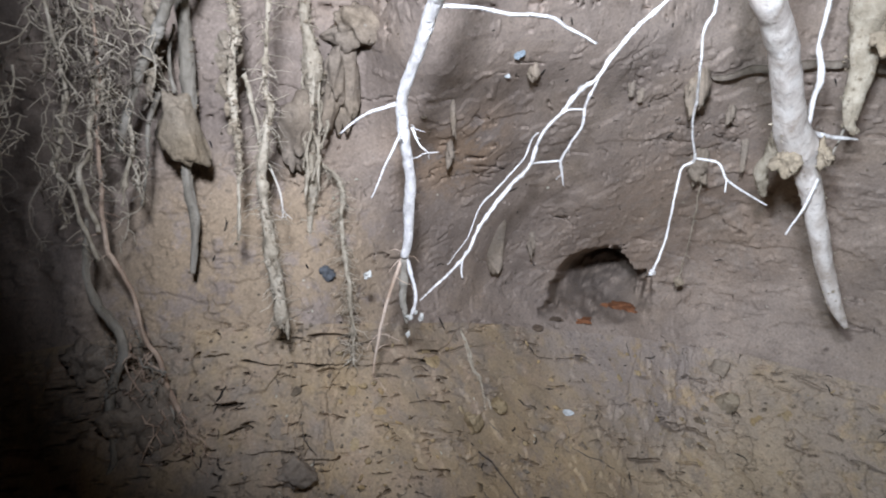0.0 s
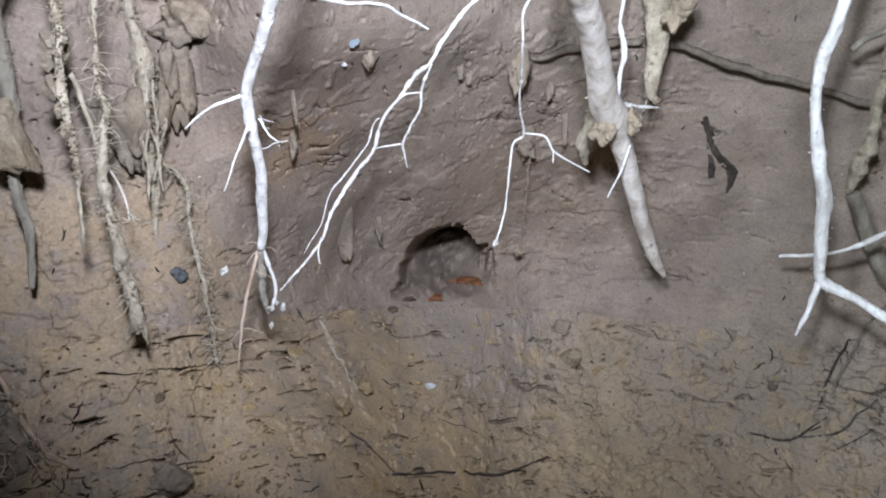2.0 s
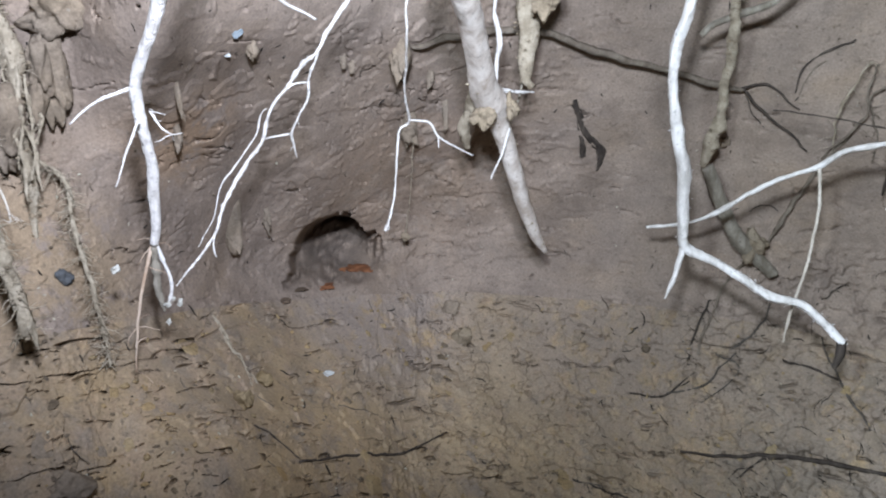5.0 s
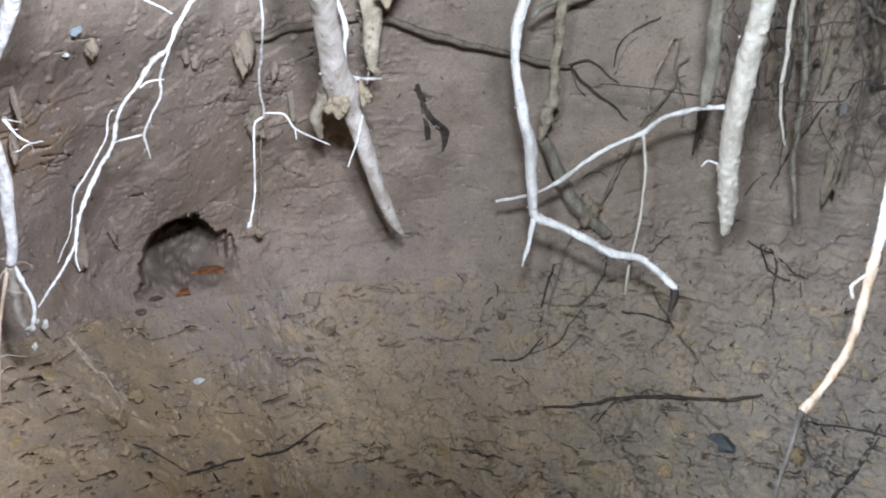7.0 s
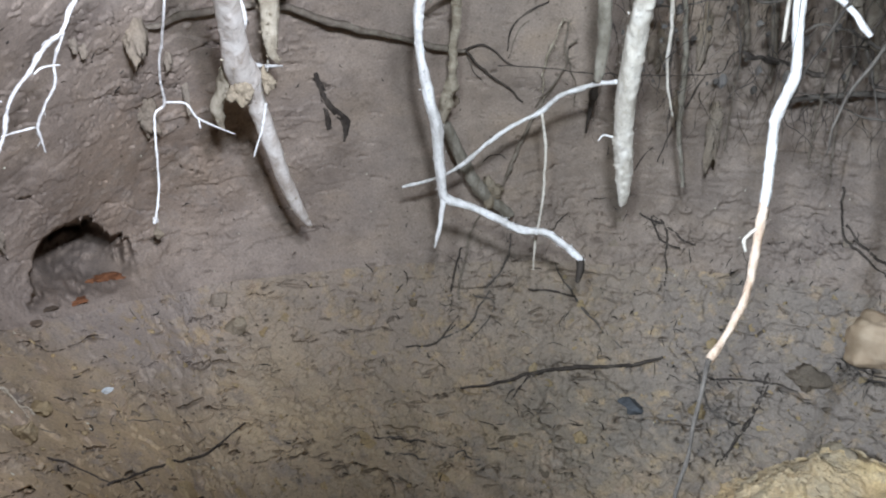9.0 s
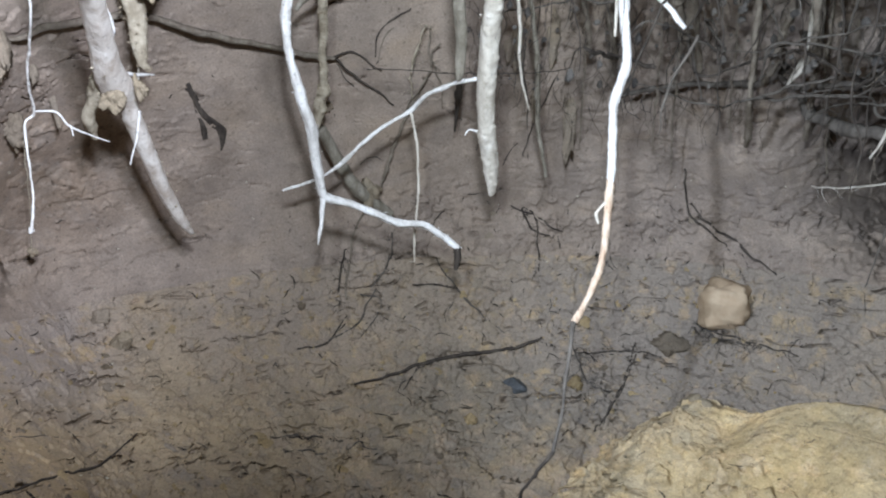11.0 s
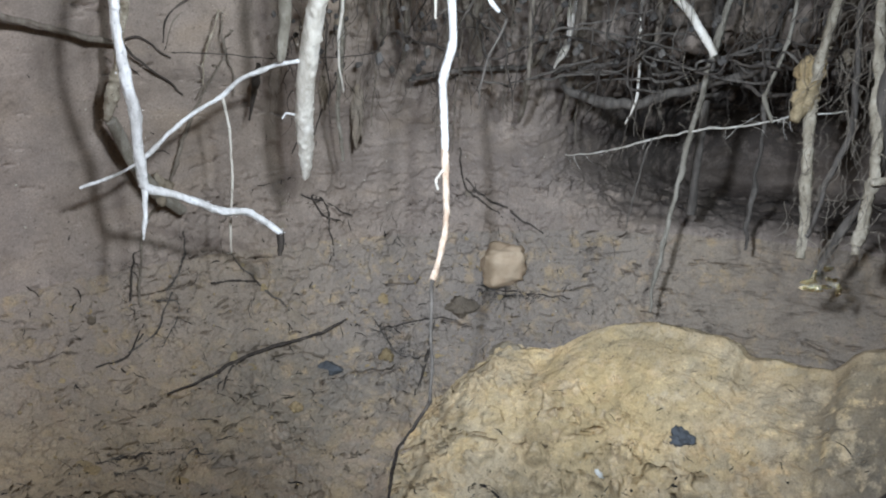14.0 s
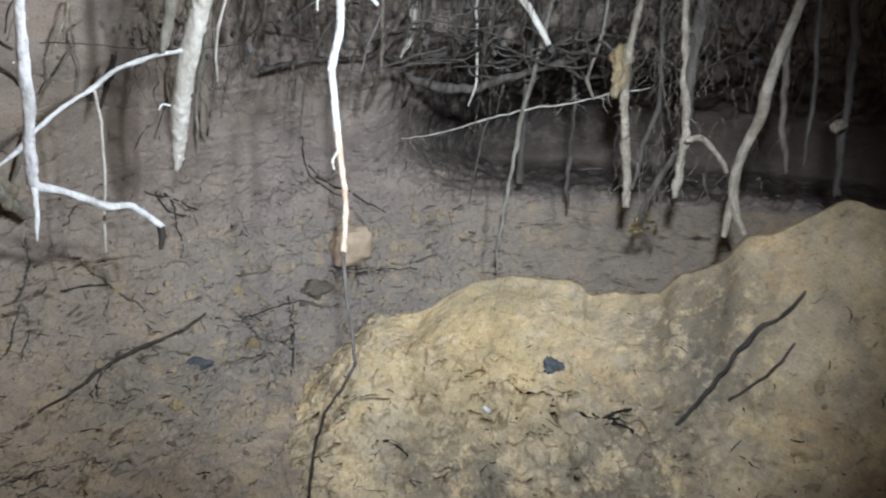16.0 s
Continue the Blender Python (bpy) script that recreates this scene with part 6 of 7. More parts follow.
root("stick", lay([(2.057, 0.502, 0.417, 0.0033), (2.080, 0.488, 0.285, 0.0034), (2.083, 0.437, 0.222, 0.0041), (2.062, 0.317, 0.149, 0.0020)]), BARK_DARK, "thin dark root in the wall", group='sticks and roots on the floor', crook=0.006)
root("stick", lay([(1.890, 0.945, 0.034, 0.0022), (1.915, 0.969, 0.215, 0.0036), (1.895, 1.004, 0.258, 0.0029)]), BARK_DARK, "short dark strand on the wall", group='sticks and roots on the floor', crook=0.006, hairs=20, hair_r=0.0008, hair=0.054)
root("stick", lay([(0.031, 1.432, 0.443, 0.0013), (0.050, 1.377, 0.397, 0.0017), (0.068, 1.345, 0.367, 0.0017), (0.076, 1.289, 0.341, 0.0012)]), BARK_DIRTY, "pale fibre lying on the soil", group='sticks and roots on the floor', crook=0.004, hairs=6, crust=0.004)
root("stick", lay([(0.031, 1.439, 0.446, 0.0013), (0.051, 1.390, 0.400, 0.0017), (0.069, 1.330, 0.361, 0.0013), (0.086, 1.299, 0.335, 0.0010)]), BARK_DIRTY, "pale fibre lying on the soil", group='sticks and roots on the floor', crook=0.004, crust=0.004)
root("stick", lay([(0.274, 1.429, 0.221, 0.0009), (0.288, 1.384, 0.192, 0.0011), (0.391, 1.416, 0.119, 0.0010)]), BARK_DIM, "pale fibre lying on the soil", group='sticks and roots on the floor', crook=0.004)
root("stick", lay([(1.646, 0.006, -0.208, 0.0021), (1.676, -0.141, -0.176, 0.0028), (1.736, -0.273, -0.126, 0.0021)]), BARK_DIM, "fibre on the ground", group='sticks and roots on the floor', crook=0.004)
lump("stone_block", laid((1.986, 0.318, -0.007), 0.03), (0.1371, 0.1097, 0.1328), STONE_TAN, "tan square-edged block lying on the soil", "stone", turn=-1.52, rough=0.16, sharp=0.6, cuts=0)
lump("stone", laid((1.585, 0.887, -0.254), 0.01), (0.0817, 0.0653, 0.0506), STONE_BLUE, "dark slate pebble half sunk in soil", "stone", turn=-1.52, rough=0.15)
lump("stone", laid((0.755, 1.799, 0.15), -0.002), (0.0642, 0.0513, 0.0473), CLOD_WALL, "rounded grey stone on the soil", "stone", turn=-0.31, rough=0.2)
lump("stone", laid((0.752, 1.708, 0.103), 0.005), (0.0557, 0.0446, 0.0655), CLOD, "pale flat lump on the soil", "stone", turn=-0.31, rough=0.25)
lump("clod", laid((1.676, 0.707, -0.265), 0.01), (0.0522, 0.0417, 0.0642), CLOD_OCHRE, "ochre flake of clay", "clod", turn=-1.52, rough=0.3)
lump("clod", laid((1.383, 0.944, -0.292), 0.01), (0.0399, 0.0319, 0.029), CLOD_OCHRE, "ochre flake of clay", "clod", turn=-1.52, rough=0.3)
lump("clod", laid((1.916, 0.465, -0.163), 0.01), (0.1134, 0.0907, 0.0608), CLOD_BROWN, "tan lump of clay on the soil", "clod", turn=-1.22, rough=0.3)
lump("clod", laid((0.092, 1.304, 0.333), 0.01), (0.0348, 0.0278, 0.0301), CLOD_OCHRE, "pale ochre pebble of clay", "clod", turn=-0.31, rough=0.3)
lump("clod", laid((-0.233, 0.94, 0.45), 0.01), (0.0583, 0.0467, 0.0383), CLOD_WALL, "broad flat clod on the floor", "clod", turn=-0.06, rough=0.25)
lump("clod", laid((0.039, 1.21, 0.357), 0.01), (0.0425, 0.034, 0.0383), CLOD_OCHRE, "ochre clod on the floor", "clod", turn=-0.06, rough=0.3)
lump("clod", laid((-0.472, 1.007, 0.50), 0.012), (0.115, 0.09, 0.10), CLOD_WALL, "large crumbling grey clod below the root curtain", "clod", turn=-0.06, rough=0.4)
lump("clod", laid((-0.574, 1.093, 0.562), 0.01), (0.0811, 0.0649, 0.0811), CLOD_WALL, "dark clod at the foot of the bank", "clod", turn=-0.06, rough=0.4)
lump("stone", laid((-0.207, 1.194, 0.674), -0.004), (0.0308, 0.0246, 0.0327), STONE_BLUE, "dark slaty stone in the wall foot", "stone", turn=-0.06, rough=0.5)
lump("crumb", (-0.12, 1.077, 0.715), (0.013, 0.0104, 0.0113), STONE_WHITE, "white crumb on the wall", "crumb", turn=-0.06, rough=0.4)
lump("scrap", laid((0.124, 1.219, 1.031), 0.004), (0.0181, 0.0054, 0.0117), SCRAP_BLUE, "blue-grey scrap stuck in the wall", "scrap", turn=-0.06, rough=0.5, detail=2)
lump("scrap", laid((0.109, 1.244, 0.993), 0.004), (0.0084, 0.0056, 0.0074), SCRAP_WHITE, "white speck stuck in the wall", "scrap", turn=-0.06, rough=0.5, detail=2)
lump("scrap", laid((0.279, 1.464, 0.232), 0.006), (0.0284, 0.0155, 0.0155), SCRAP_WHITE, "white scrap lying on the soil", "scrap", turn=-0.06, rough=0.5, detail=2)
lump("scrap", laid((0.283, 1.469, 0.23), 0.006), (0.0183, 0.0104, 0.0104), SCRAP_WHITE, "white scrap lying on the soil", "scrap", turn=-0.67, rough=0.5, detail=2)

# clods and flakes standing out of the wall
lump("wall_clod", laid((0.499, 1.498, 0.965), 0.004), (0.0496, 0.0297, 0.1363), CLOD_WALL, "ragged clod of earth standing out of the wall", "clod", turn=-0.48, rough=0.55, sharp=0.6, cuts=14)
lump("wall_clod", laid((0.586, 1.676, 0.766), 0.004), (0.0488, 0.0293, 0.1062), CLOD_WALL, "ragged clod of earth standing out of the wall", "clod", turn=-0.48, rough=0.55, sharp=0.6, cuts=14)
lump("wall_clod", laid((0.611, 1.579, 0.899), 0.002), (0.0269, 0.0161, 0.0484), CLOD_WALL, "ragged clod of earth standing out of the wall", "clod", turn=-0.48, rough=0.55, sharp=0.6, cuts=14)
lump("wall_clod", laid((0.392, 1.471, 0.939), 0.0016), (0.0119, 0.0072, 0.0502), CLOD_WALL, "ragged clod of earth standing out of the wall", "clod", turn=-0.48, rough=0.55, sharp=0.6, cuts=14)
lump("wall_clod", laid((0.016, 1.209, 0.961), 0.0016), (0.0081, 0.0049, 0.1079), CLOD_WALL, "ragged clod of earth standing out of the wall", "clod", turn=-0.48, rough=0.55, sharp=0.6, cuts=14)
lump("wall_clod", laid((0.011, 1.305, 0.868), 0.0024), (0.0148, 0.0089, 0.0591), CLOD_WALL, "ragged clod of earth standing out of the wall", "clod", turn=-0.48, rough=0.55, sharp=0.6, cuts=14)
lump("wall_clod", laid((1.387, 1.403, 0.677), 0.004), (0.037, 0.0204, 0.0339), CLOD_WALL, "ragged clod of earth standing out of the wall", "clod", turn=-0.48, rough=0.55, sharp=0.6, cuts=14)
lump("wall_clod", laid((0.369, 1.447, 0.953), 0.0016), (0.011, 0.0066, 0.0549), CLOD_WALL, "ragged clod of earth standing out of the wall", "clod", turn=-0.06, rough=0.55, sharp=0.6, cuts=14)
lump("wall_clod", laid((0.208, 1.66, 0.58), 0.0024), (0.0246, 0.0147, 0.0682), CLOD_WALL, "ragged clod of earth standing out of the wall", "clod", turn=-0.31, rough=0.55, sharp=0.6, cuts=14)
lump("wall_clod", laid((0.155, 1.279, 0.994), 0.0024), (0.0255, 0.0153, 0.0353), CLOD_WALL, "ragged clod of earth standing out of the wall", "clod", turn=-0.48, rough=0.55, sharp=0.6, cuts=14)
lump("wall_clod", laid((0.681, 1.644, 0.81), 0.0016), (0.0115, 0.0069, 0.172), CLOD_WALL, "ragged clod of earth standing out of the wall", "clod", turn=-0.48, rough=0.55, sharp=0.6, cuts=14)
lump("wall_clod", laid((1.755, 0.957, 0.834), 0.004), (0.0387, 0.0232, 0.1339), CLOD_WALL, "ragged clod of earth standing out of the wall", "clod", turn=-0.67, rough=0.55, sharp=0.6, cuts=14)
lump("wall_clod", laid((1.828, 0.932, 0.661), 0.0032), (0.0342, 0.0205, 0.1088), CLOD_WALL, "ragged clod of earth standing out of the wall", "clod", turn=-0.67, rough=0.55, sharp=0.6, cuts=14)
lump("wall_clod", laid((1.897, 0.836, 0.608), 0.004), (0.0473, 0.0284, 0.2185), CLOD_WALL, "ragged clod of earth standing out of the wall", "clod", turn=-1.03, rough=0.55, sharp=0.6, cuts=14)
lump("wall_clod", laid((1.804, 0.85, 0.863), 0.004), (0.0407, 0.0244, 0.1188), CLOD_WALL, "ragged clod of earth standing out of the wall", "clod", turn=-1.03, rough=0.55, sharp=0.6, cuts=14)
lump("earth_flake", laid((0.118, 1.581, 0.602), 0.004), (0.0591, 0.0257, 0.1927), CLOD_WALL, "long flake of earth peeling from the wall", "clod", turn=-0.31, rough=0.22, sharp=0.5, cuts=12)
lump("earth_flake", laid((-0.17, 1.252, 1.0), 0.01), (0.0625, 0.0446, 0.1695), CLOD_WALL, "crumbling slab of earth under the roof", "clod", turn=-0.31, rough=0.45, sharp=0.9, cuts=20)
scar = root("dark_scar", lay([(1.014, 1.559, 0.799, 0.0060), (1.050, 1.574, 0.733, 0.0116), (1.087, 1.581, 0.685, 0.0110), (1.124, 1.585, 0.642, 0.0128), (1.130, 1.608, 0.584, 0.0049)], -0.6), BARK_DARK, "forked black scar in the wall", knobs=0.5, sides=10, group='roots in the earth wall')
root("branch", lay([(1.018, 1.563, 0.787, 0.0060), (1.049, 1.586, 0.716, 0.0078), (1.069, 1.598, 0.675, 0.0103), (1.082, 1.614, 0.629, 0.0097)], -0.6), BARK_DARK, "", scar, knobs=0.5)

# things on and by the clay mound
lump("stone", (1.535, 0.285, -0.128), (0.085, 0.07, 0.060), CLOD, "pale grey lump on the mound crest", "stone", turn=-1.52, rough=0.3, cuts=5)
lump("foil_strip", (1.219, -0.45, 0.3), (0.0445, 0.0074, 0.0134), FOIL, "crinkled strip of gold foil lying among roots", "foil", turn=-1.52, rough=0.6, seed=3, detail=2)
lump("foil_strip", (1.218, -0.485, 0.292), (0.0386, 0.0074, 0.0119), FOIL, "crinkled strip of gold foil lying among roots", "foil", turn=-1.52, rough=0.6, seed=4, detail=2)
lump("foil_strip", (1.225, -0.465, 0.314), (0.0178, 0.0074, 0.0326), FOIL, "crinkled strip of gold foil lying among roots", "foil", turn=-1.52, rough=0.6, seed=5, detail=2)
lump("foil_strip", (1.225, -0.507, 0.309), (0.0356, 0.0074, 0.0134), FOIL, "crinkled strip of gold foil lying among roots", "foil", turn=-1.52, rough=0.6, seed=6, detail=2)
lump("foil_strip", (1.216, -0.525, 0.284), (0.0148, 0.0074, 0.0445), FOIL, "crinkled strip of gold foil lying among roots", "foil", turn=-1.52, rough=0.6, seed=7, detail=2)
lump("foil_strip", (1.233, -0.494, 0.331), (0.0297, 0.0074, 0.0148), FOIL, "crinkled strip of gold foil lying among roots", "foil", turn=-1.52, rough=0.6, seed=8, detail=2)
lump("foil_strip", (1.222, -0.456, 0.281), (0.0631, 0.014, 0.0123), FOIL, "crinkled strip of gold foil lying among roots", "foil", turn=-1.82, rough=0.6, seed=12, detail=2)
lump("hanging_clod", (1.364, -0.501, 0.825), (0.0342, 0.0274, 0.0342), CLOD, "small round clod in the roots", "clod", turn=-1.82, rough=0.3, detail=2)
lump("hanging_clod", (0.785, -0.719, 0.695), (0.0305, 0.0244, 0.036), CLOD, "small pale clod in the roots", "clod", turn=-1.82, rough=0.5, detail=2)
root("buried_root", [(0.783, -0.415, -0.118, 0.004), (0.753, -0.478, 0.008, 0.006), (0.749, -0.567, 0.154, 0.0065), (0.712, -0.637, 0.247, 0.006), (0.716, -0.704, 0.334, 0.004)], BARK_DARK, "dark root lying across the clay mound", crook=0.005, knobs=0.3, hairs=16, group="sticks and roots on the floor")
root("buried_root", [(0.70, -0.50, 0.0, 0.003), (0.664, -0.585, 0.105, 0.004), (0.66, -0.66, 0.22, 0.003)], BARK_DARK, "thin dark root on the clay mound", crook=0.005, group="sticks and roots on the floor")
root("buried_root", [(1.136, -0.261, -0.036, 0.002), (1.031, -0.247, -0.133, 0.003), (0.961, -0.237, -0.205, 0.002)], BARK_DIM, "thin root half sunk in the clay mound", crook=0.005, hairs=12, group="sticks and roots on the floor")

# leaves in and before the burrow
lump("leaf", laid((0.516, 1.991, 0.27), 0.004), (0.0765, 0.0535, 0.0174), LEAF_RUST, "curled rust-brown dead leaf on the burrow sill", "leaf", turn=-0.31, rough=0.5, seed=2, detail=2)
lump("leaf", laid((0.482, 1.999, 0.264), 0.004), (0.0487, 0.0341, 0.0139), LEAF_RUST, "curled rust-brown dead leaf on the burrow sill", "leaf", turn=-0.31, rough=0.5, seed=3, detail=2)
lump("leaf", laid((0.543, 1.978, 0.26), 0.004), (0.0452, 0.0316, 0.0122), LEAF_RUST, "curled rust-brown dead leaf on the burrow sill", "leaf", turn=-0.31, rough=0.5, seed=4, detail=2)
lump("leaf", laid((0.359, 1.748, 0.33), 0.004), (0.0609, 0.0426, 0.0091), LEAF_RUST, "curled rust-brown dead leaf on the burrow sill", "leaf", turn=-0.31, rough=0.5, seed=5, detail=2)
lump("leaf", laid((0.225, 1.645, 0.36), 0.004), (0.0425, 0.0297, 0.0127), LEAF_BROWN, "curled rust-brown dead leaf on the burrow sill", "leaf", turn=-0.31, rough=0.5, seed=6, detail=2)
lump("leaf", laid((0.281, 1.703, 0.355), 0.004), (0.0499, 0.0349, 0.0073), LEAF_BROWN, "curled rust-brown dead leaf on the burrow sill", "leaf", turn=-0.31, rough=0.5, seed=7, detail=2)


# ---- litter, clods and fine roots ----
def mound_place(count, seed, low=0.0, high=1.0):
    """Places on the front of the clay mound, and the way out of it."""
    rng = np.random.default_rng(seed)
    rows = (46 + rng.uniform(low, high, count) * (MOUND.shape[0] - 48)).astype(int)
    cols = rng.integers(2, MOUND.shape[1] - 3, count)
    n = np.cross(MOUND[rows + 1, cols] - MOUND[rows - 1, cols], MOUND[rows, cols + 2] - MOUND[rows, cols - 2])
    n /= np.linalg.norm(n, axis=1)[:, None] + 1e-9
    n *= np.sign(n @ np.array([-0.6, 0.2, 0.8]))[:, None]
    return MOUND[rows, cols], n


CLOD_MESHES = []
for k in range(8):
    tool = lump("clod_shape", (0, 0, 0), (1, 1, 1), CLOD, seed=k + 30, rough=0.3, detail=2, cuts=10)
    CLOD_MESHES.append(tool.data)
    bpy.data.objects.remove(tool)


def scatter_clods(count, az_range, el_range, sizes, material, label, seed, spots=None, flat=1.0):
    """Single clods, half sunk in the floor."""
    rnd = random.Random(seed)
    az = [rnd.uniform(*az_range) for _ in range(count)]
    el = [rnd.uniform(*el_range) for _ in range(count)]
    for p, n in zip(*(spots or earth_place(az, el))):
        size = sizes[0] * (sizes[1] / sizes[0]) ** (rnd.random() ** 2.2)
        ob = new("clod", CLOD_MESHES[rnd.randrange(8)])
        ob.location = p
        turn = Vector(n).to_track_quat("Z", "Y").to_matrix().to_4x4() @ pose(0, 0, 0, 0, 0, rnd.uniform(0, 360))
        ob.rotation_euler = turn.to_euler()
        ob.scale = (size * rnd.uniform(0.8, 1.4), size * rnd.uniform(0.7, 1.1), size * rnd.uniform(0.35, 0.7) * flat)
        ob.material_slots[0].link = "OBJECT"
        ob.material_slots[0].material = material
        tagged(ob, label, "clod", "clods lying on the floor")


scatter_clods(36, (-12, 30), (-44, -24.5), (0.008, 0.03), CLOD_BROWN, "small brown clod half sunk in the soil", 1)
scatter_clods(26, (4, 45), (-42, -27), (0.007, 0.022), CLOD_OCHRE, "small ochre clod half sunk in the soil", 2)
scatter_clods(32, (30, 85), (-46, -26), (0.010, 0.035), CLOD_BROWN, "small brown clod half sunk in the soil", 3)
scatter_clods(24, (45, 80), (-46, -28), (0.010, 0.028), CLOD_WALL, "small grey-brown clod half sunk in the soil", 4)
scatter_clods(14, (50, 84), (-46, -28), (0.010, 0.030), CLOD_OCHRE, "small ochre flake lying on the soil", 5)

scatter_clods(34, (0, 48), (-44, -26), (0.018, 0.055), CLOD_OCHRE, "flat ochre flake of clay lying on the soil", 11, flat=0.3)
scatter_clods(26, (-5, 90), (-44, -25), (0.018, 0.05), CLOD_WALL, "flat grey-brown flake of soil on the floor", 12, flat=0.35)
scatter_clods(24, (48, 84), (-40, -24), (0.018, 0.05), CLOD_OCHRE, "flat ochre flake of clay lying on the soil", 13, flat=0.3)
scatter_clods(24, (52, 88), (-36, -20), (0.02, 0.06), CLOD_WALL, "flat grey-brown flake of soil on the floor", 14, flat=0.4)


def litter(name, count, az_range, el_range, material, label, seed, long=(0.006, 0.03), wide=(0.0012, 0.004), bend=0.5, spots=None):
    """Chips and fibres too small to tell apart."""
    rnd = random.Random(seed)
    bm = bmesh.new()
    az = [rnd.uniform(*az_range) for _ in range(count)]
    el = [rnd.uniform(*el_range) for _ in range(count)]
    for p, n in zip(*(spots or earth_place(az, el))):
        n = Vector(n)
        d = n.cross(Vector((rnd.uniform(-1, 1), rnd.uniform(-1, 1), rnd.uniform(-0.3, 0.3)))).normalized()
        ln, r = long[0] * (long[1] / long[0]) ** rnd.random(), rnd.uniform(*wide)
        q = Vector(p) + n * r * 0.6 - d * ln / 2
        pts = []
        for k in range(4):
            pts.append((*q, r * (0.5, 1, 0.9, 0.3)[k]))
            q = q + d * ln / 3
            d = (d + n.cross(d) * rnd.uniform(-bend, bend)).normalized()
        tube(bm, pts, 5, 0.3, 0, 1, gap=ln / 3)
    return tagged(part(name, bm, material), label, "litter", kind="stuff")


def crumbs(name, count, az_range, el_range, size, material, label, seed):
    """Angular crumbs of soil, too many to count."""
    rng = np.random.default_rng(seed)
    az, el = rng.uniform(*az_range, count), rng.uniform(*el_range, count)
    p, n = earth_place(az, el)
    s = size[0] * (size[1] / size[0]) ** (rng.random(count) ** 2.5)
    tagged(crumb_mesh(name, p + n * s[:, None] * 0.12, s, material, rng), label, "crumbs", kind="stuff")


crumbs("soil_crumbs", 1300, (-14, 92), (-47, -23.5), (0.003, 0.014), CLOD_BROWN, "brown soil crumbs strewn over the floor", 1)
crumbs("clay_crumbs", 700, (-8, 88), (-46, -25), (0.003, 0.013), CLOD_OCHRE, "ochre clay crumbs strewn over the floor", 2)
crumbs("dark_crumbs", 450, (-14, 92), (-47, -23.5), (0.003, 0.012), CLOD_BROWN, "dark soil crumbs strewn over the floor", 3)
crumbs("wall_crumbs", 500, (-14, 80), (-23, 2), (0.003, 0.010), CLOD_BROWN, "soil crumbs sticking to the wall", 4)
# bark bits, with black strokes added for the shade in cracks and under crusts
litter("bark_and_shade_litter", 120, (-10, 48), (-45, -23), ROT_AND_SHADE, "dark bark chips, and black strokes for shade under soil crusts", 1, long=(0.005, 0.045), wide=(0.0006, 0.0022), bend=0.9)
litter("bark_and_shade_litter", 240, (40, 92), (-48, -22.5), ROT_AND_SHADE, "dark bark chips, and black strokes for shade under soil crusts", 2, long=(0.006, 0.07), wide=(0.0006, 0.0026), bend=0.7)
litter("root_fibres", 110, (-8, 92), (-46, -23), BARK_DIM, "dull root fibres strewn over the soil", 3, long=(0.02, 0.07), wide=(0.0006, 0.0012), bend=0.9)
litter("root_fibres", 170, (52, 92), (-36, -19), ROT_AND_SHADE, "dark root fibres strewn over the soil", 21, long=(0.02, 0.09), wide=(0.0007, 0.0016), bend=0.8)
litter("clay_flakes", 160, (0, 90), (-46, -24), CLOD_OCHRE, "ochre flakes of clay strewn over the soil", 4, long=(0.006, 0.018), wide=(0.002, 0.006))
litter("pale_litter", 90, (-4, 90), (-46, -12), LEAF_PALE, "pale specks strewn over the earth", 5, long=(0.004, 0.01), wide=(0.001, 0.0025))
# root ends, and dark strokes that imitate shadow lines in the wall's cracks
litter("wall_fibres_and_shade", 130, (-10, 80), (-22, 0), ROT_AND_SHADE, "dark root ends, and strokes for shaded cracks in the earth wall", 6, long=(0.006, 0.03), wide=(0.0006, 0.0018))


scatter_clods(18, (0, 1), (0, 1), (0.010, 0.03), CLOD_OCHRE, "crumbly ochre clod on the clay mound", 7, mound_place(18, 7, 0.1, 0.95))
scatter_clods(26, (0, 1), (0, 1), (0.012, 0.045), CLOD_OCHRE, "crumbly clod on the lower slope of the mound", 8, mound_place(26, 8, 0.4, 0.95))
# dark root bits, doubling as the shadow under the mound's flake edges
litter("mound_litter", 130, (0, 1), (0, 1), ROT_AND_SHADE, "dark root bits and shade strokes strewn over the clay mound", 9, (0.008, 0.07), (0.0008, 0.0022), 0.9, mound_place(130, 9, 0.3, 0.95))
litter("mound_litter", 70, (0, 1), (0, 1), LEAF_BROWN, "brown fibres strewn over the clay mound", 10, (0.01, 0.05), (0.0007, 0.0015), 0.9, mound_place(70, 10, 0.05, 0.95))


def strand(rnd, start, length, radius, curl, bm, down=0.8):
    q, d, pts = Vector(start), Vector((rnd.uniform(-1, 1), rnd.uniform(-1, 1), -1.5)).normalized(), []
    n = 9
    for k in range(n):
        pts.append((*q, radius * (1 - 0.08 * k)))
        q = q + d * length / n
        d = (d + Vector((rnd.uniform(-1, 1), rnd.uniform(-1, 1), rnd.uniform(-1, 1) - down)) * curl).normalized()
    tube(bm, pts, 5, 0.3, 0.004, rnd.random(), gap=max(0.007, length / 26))


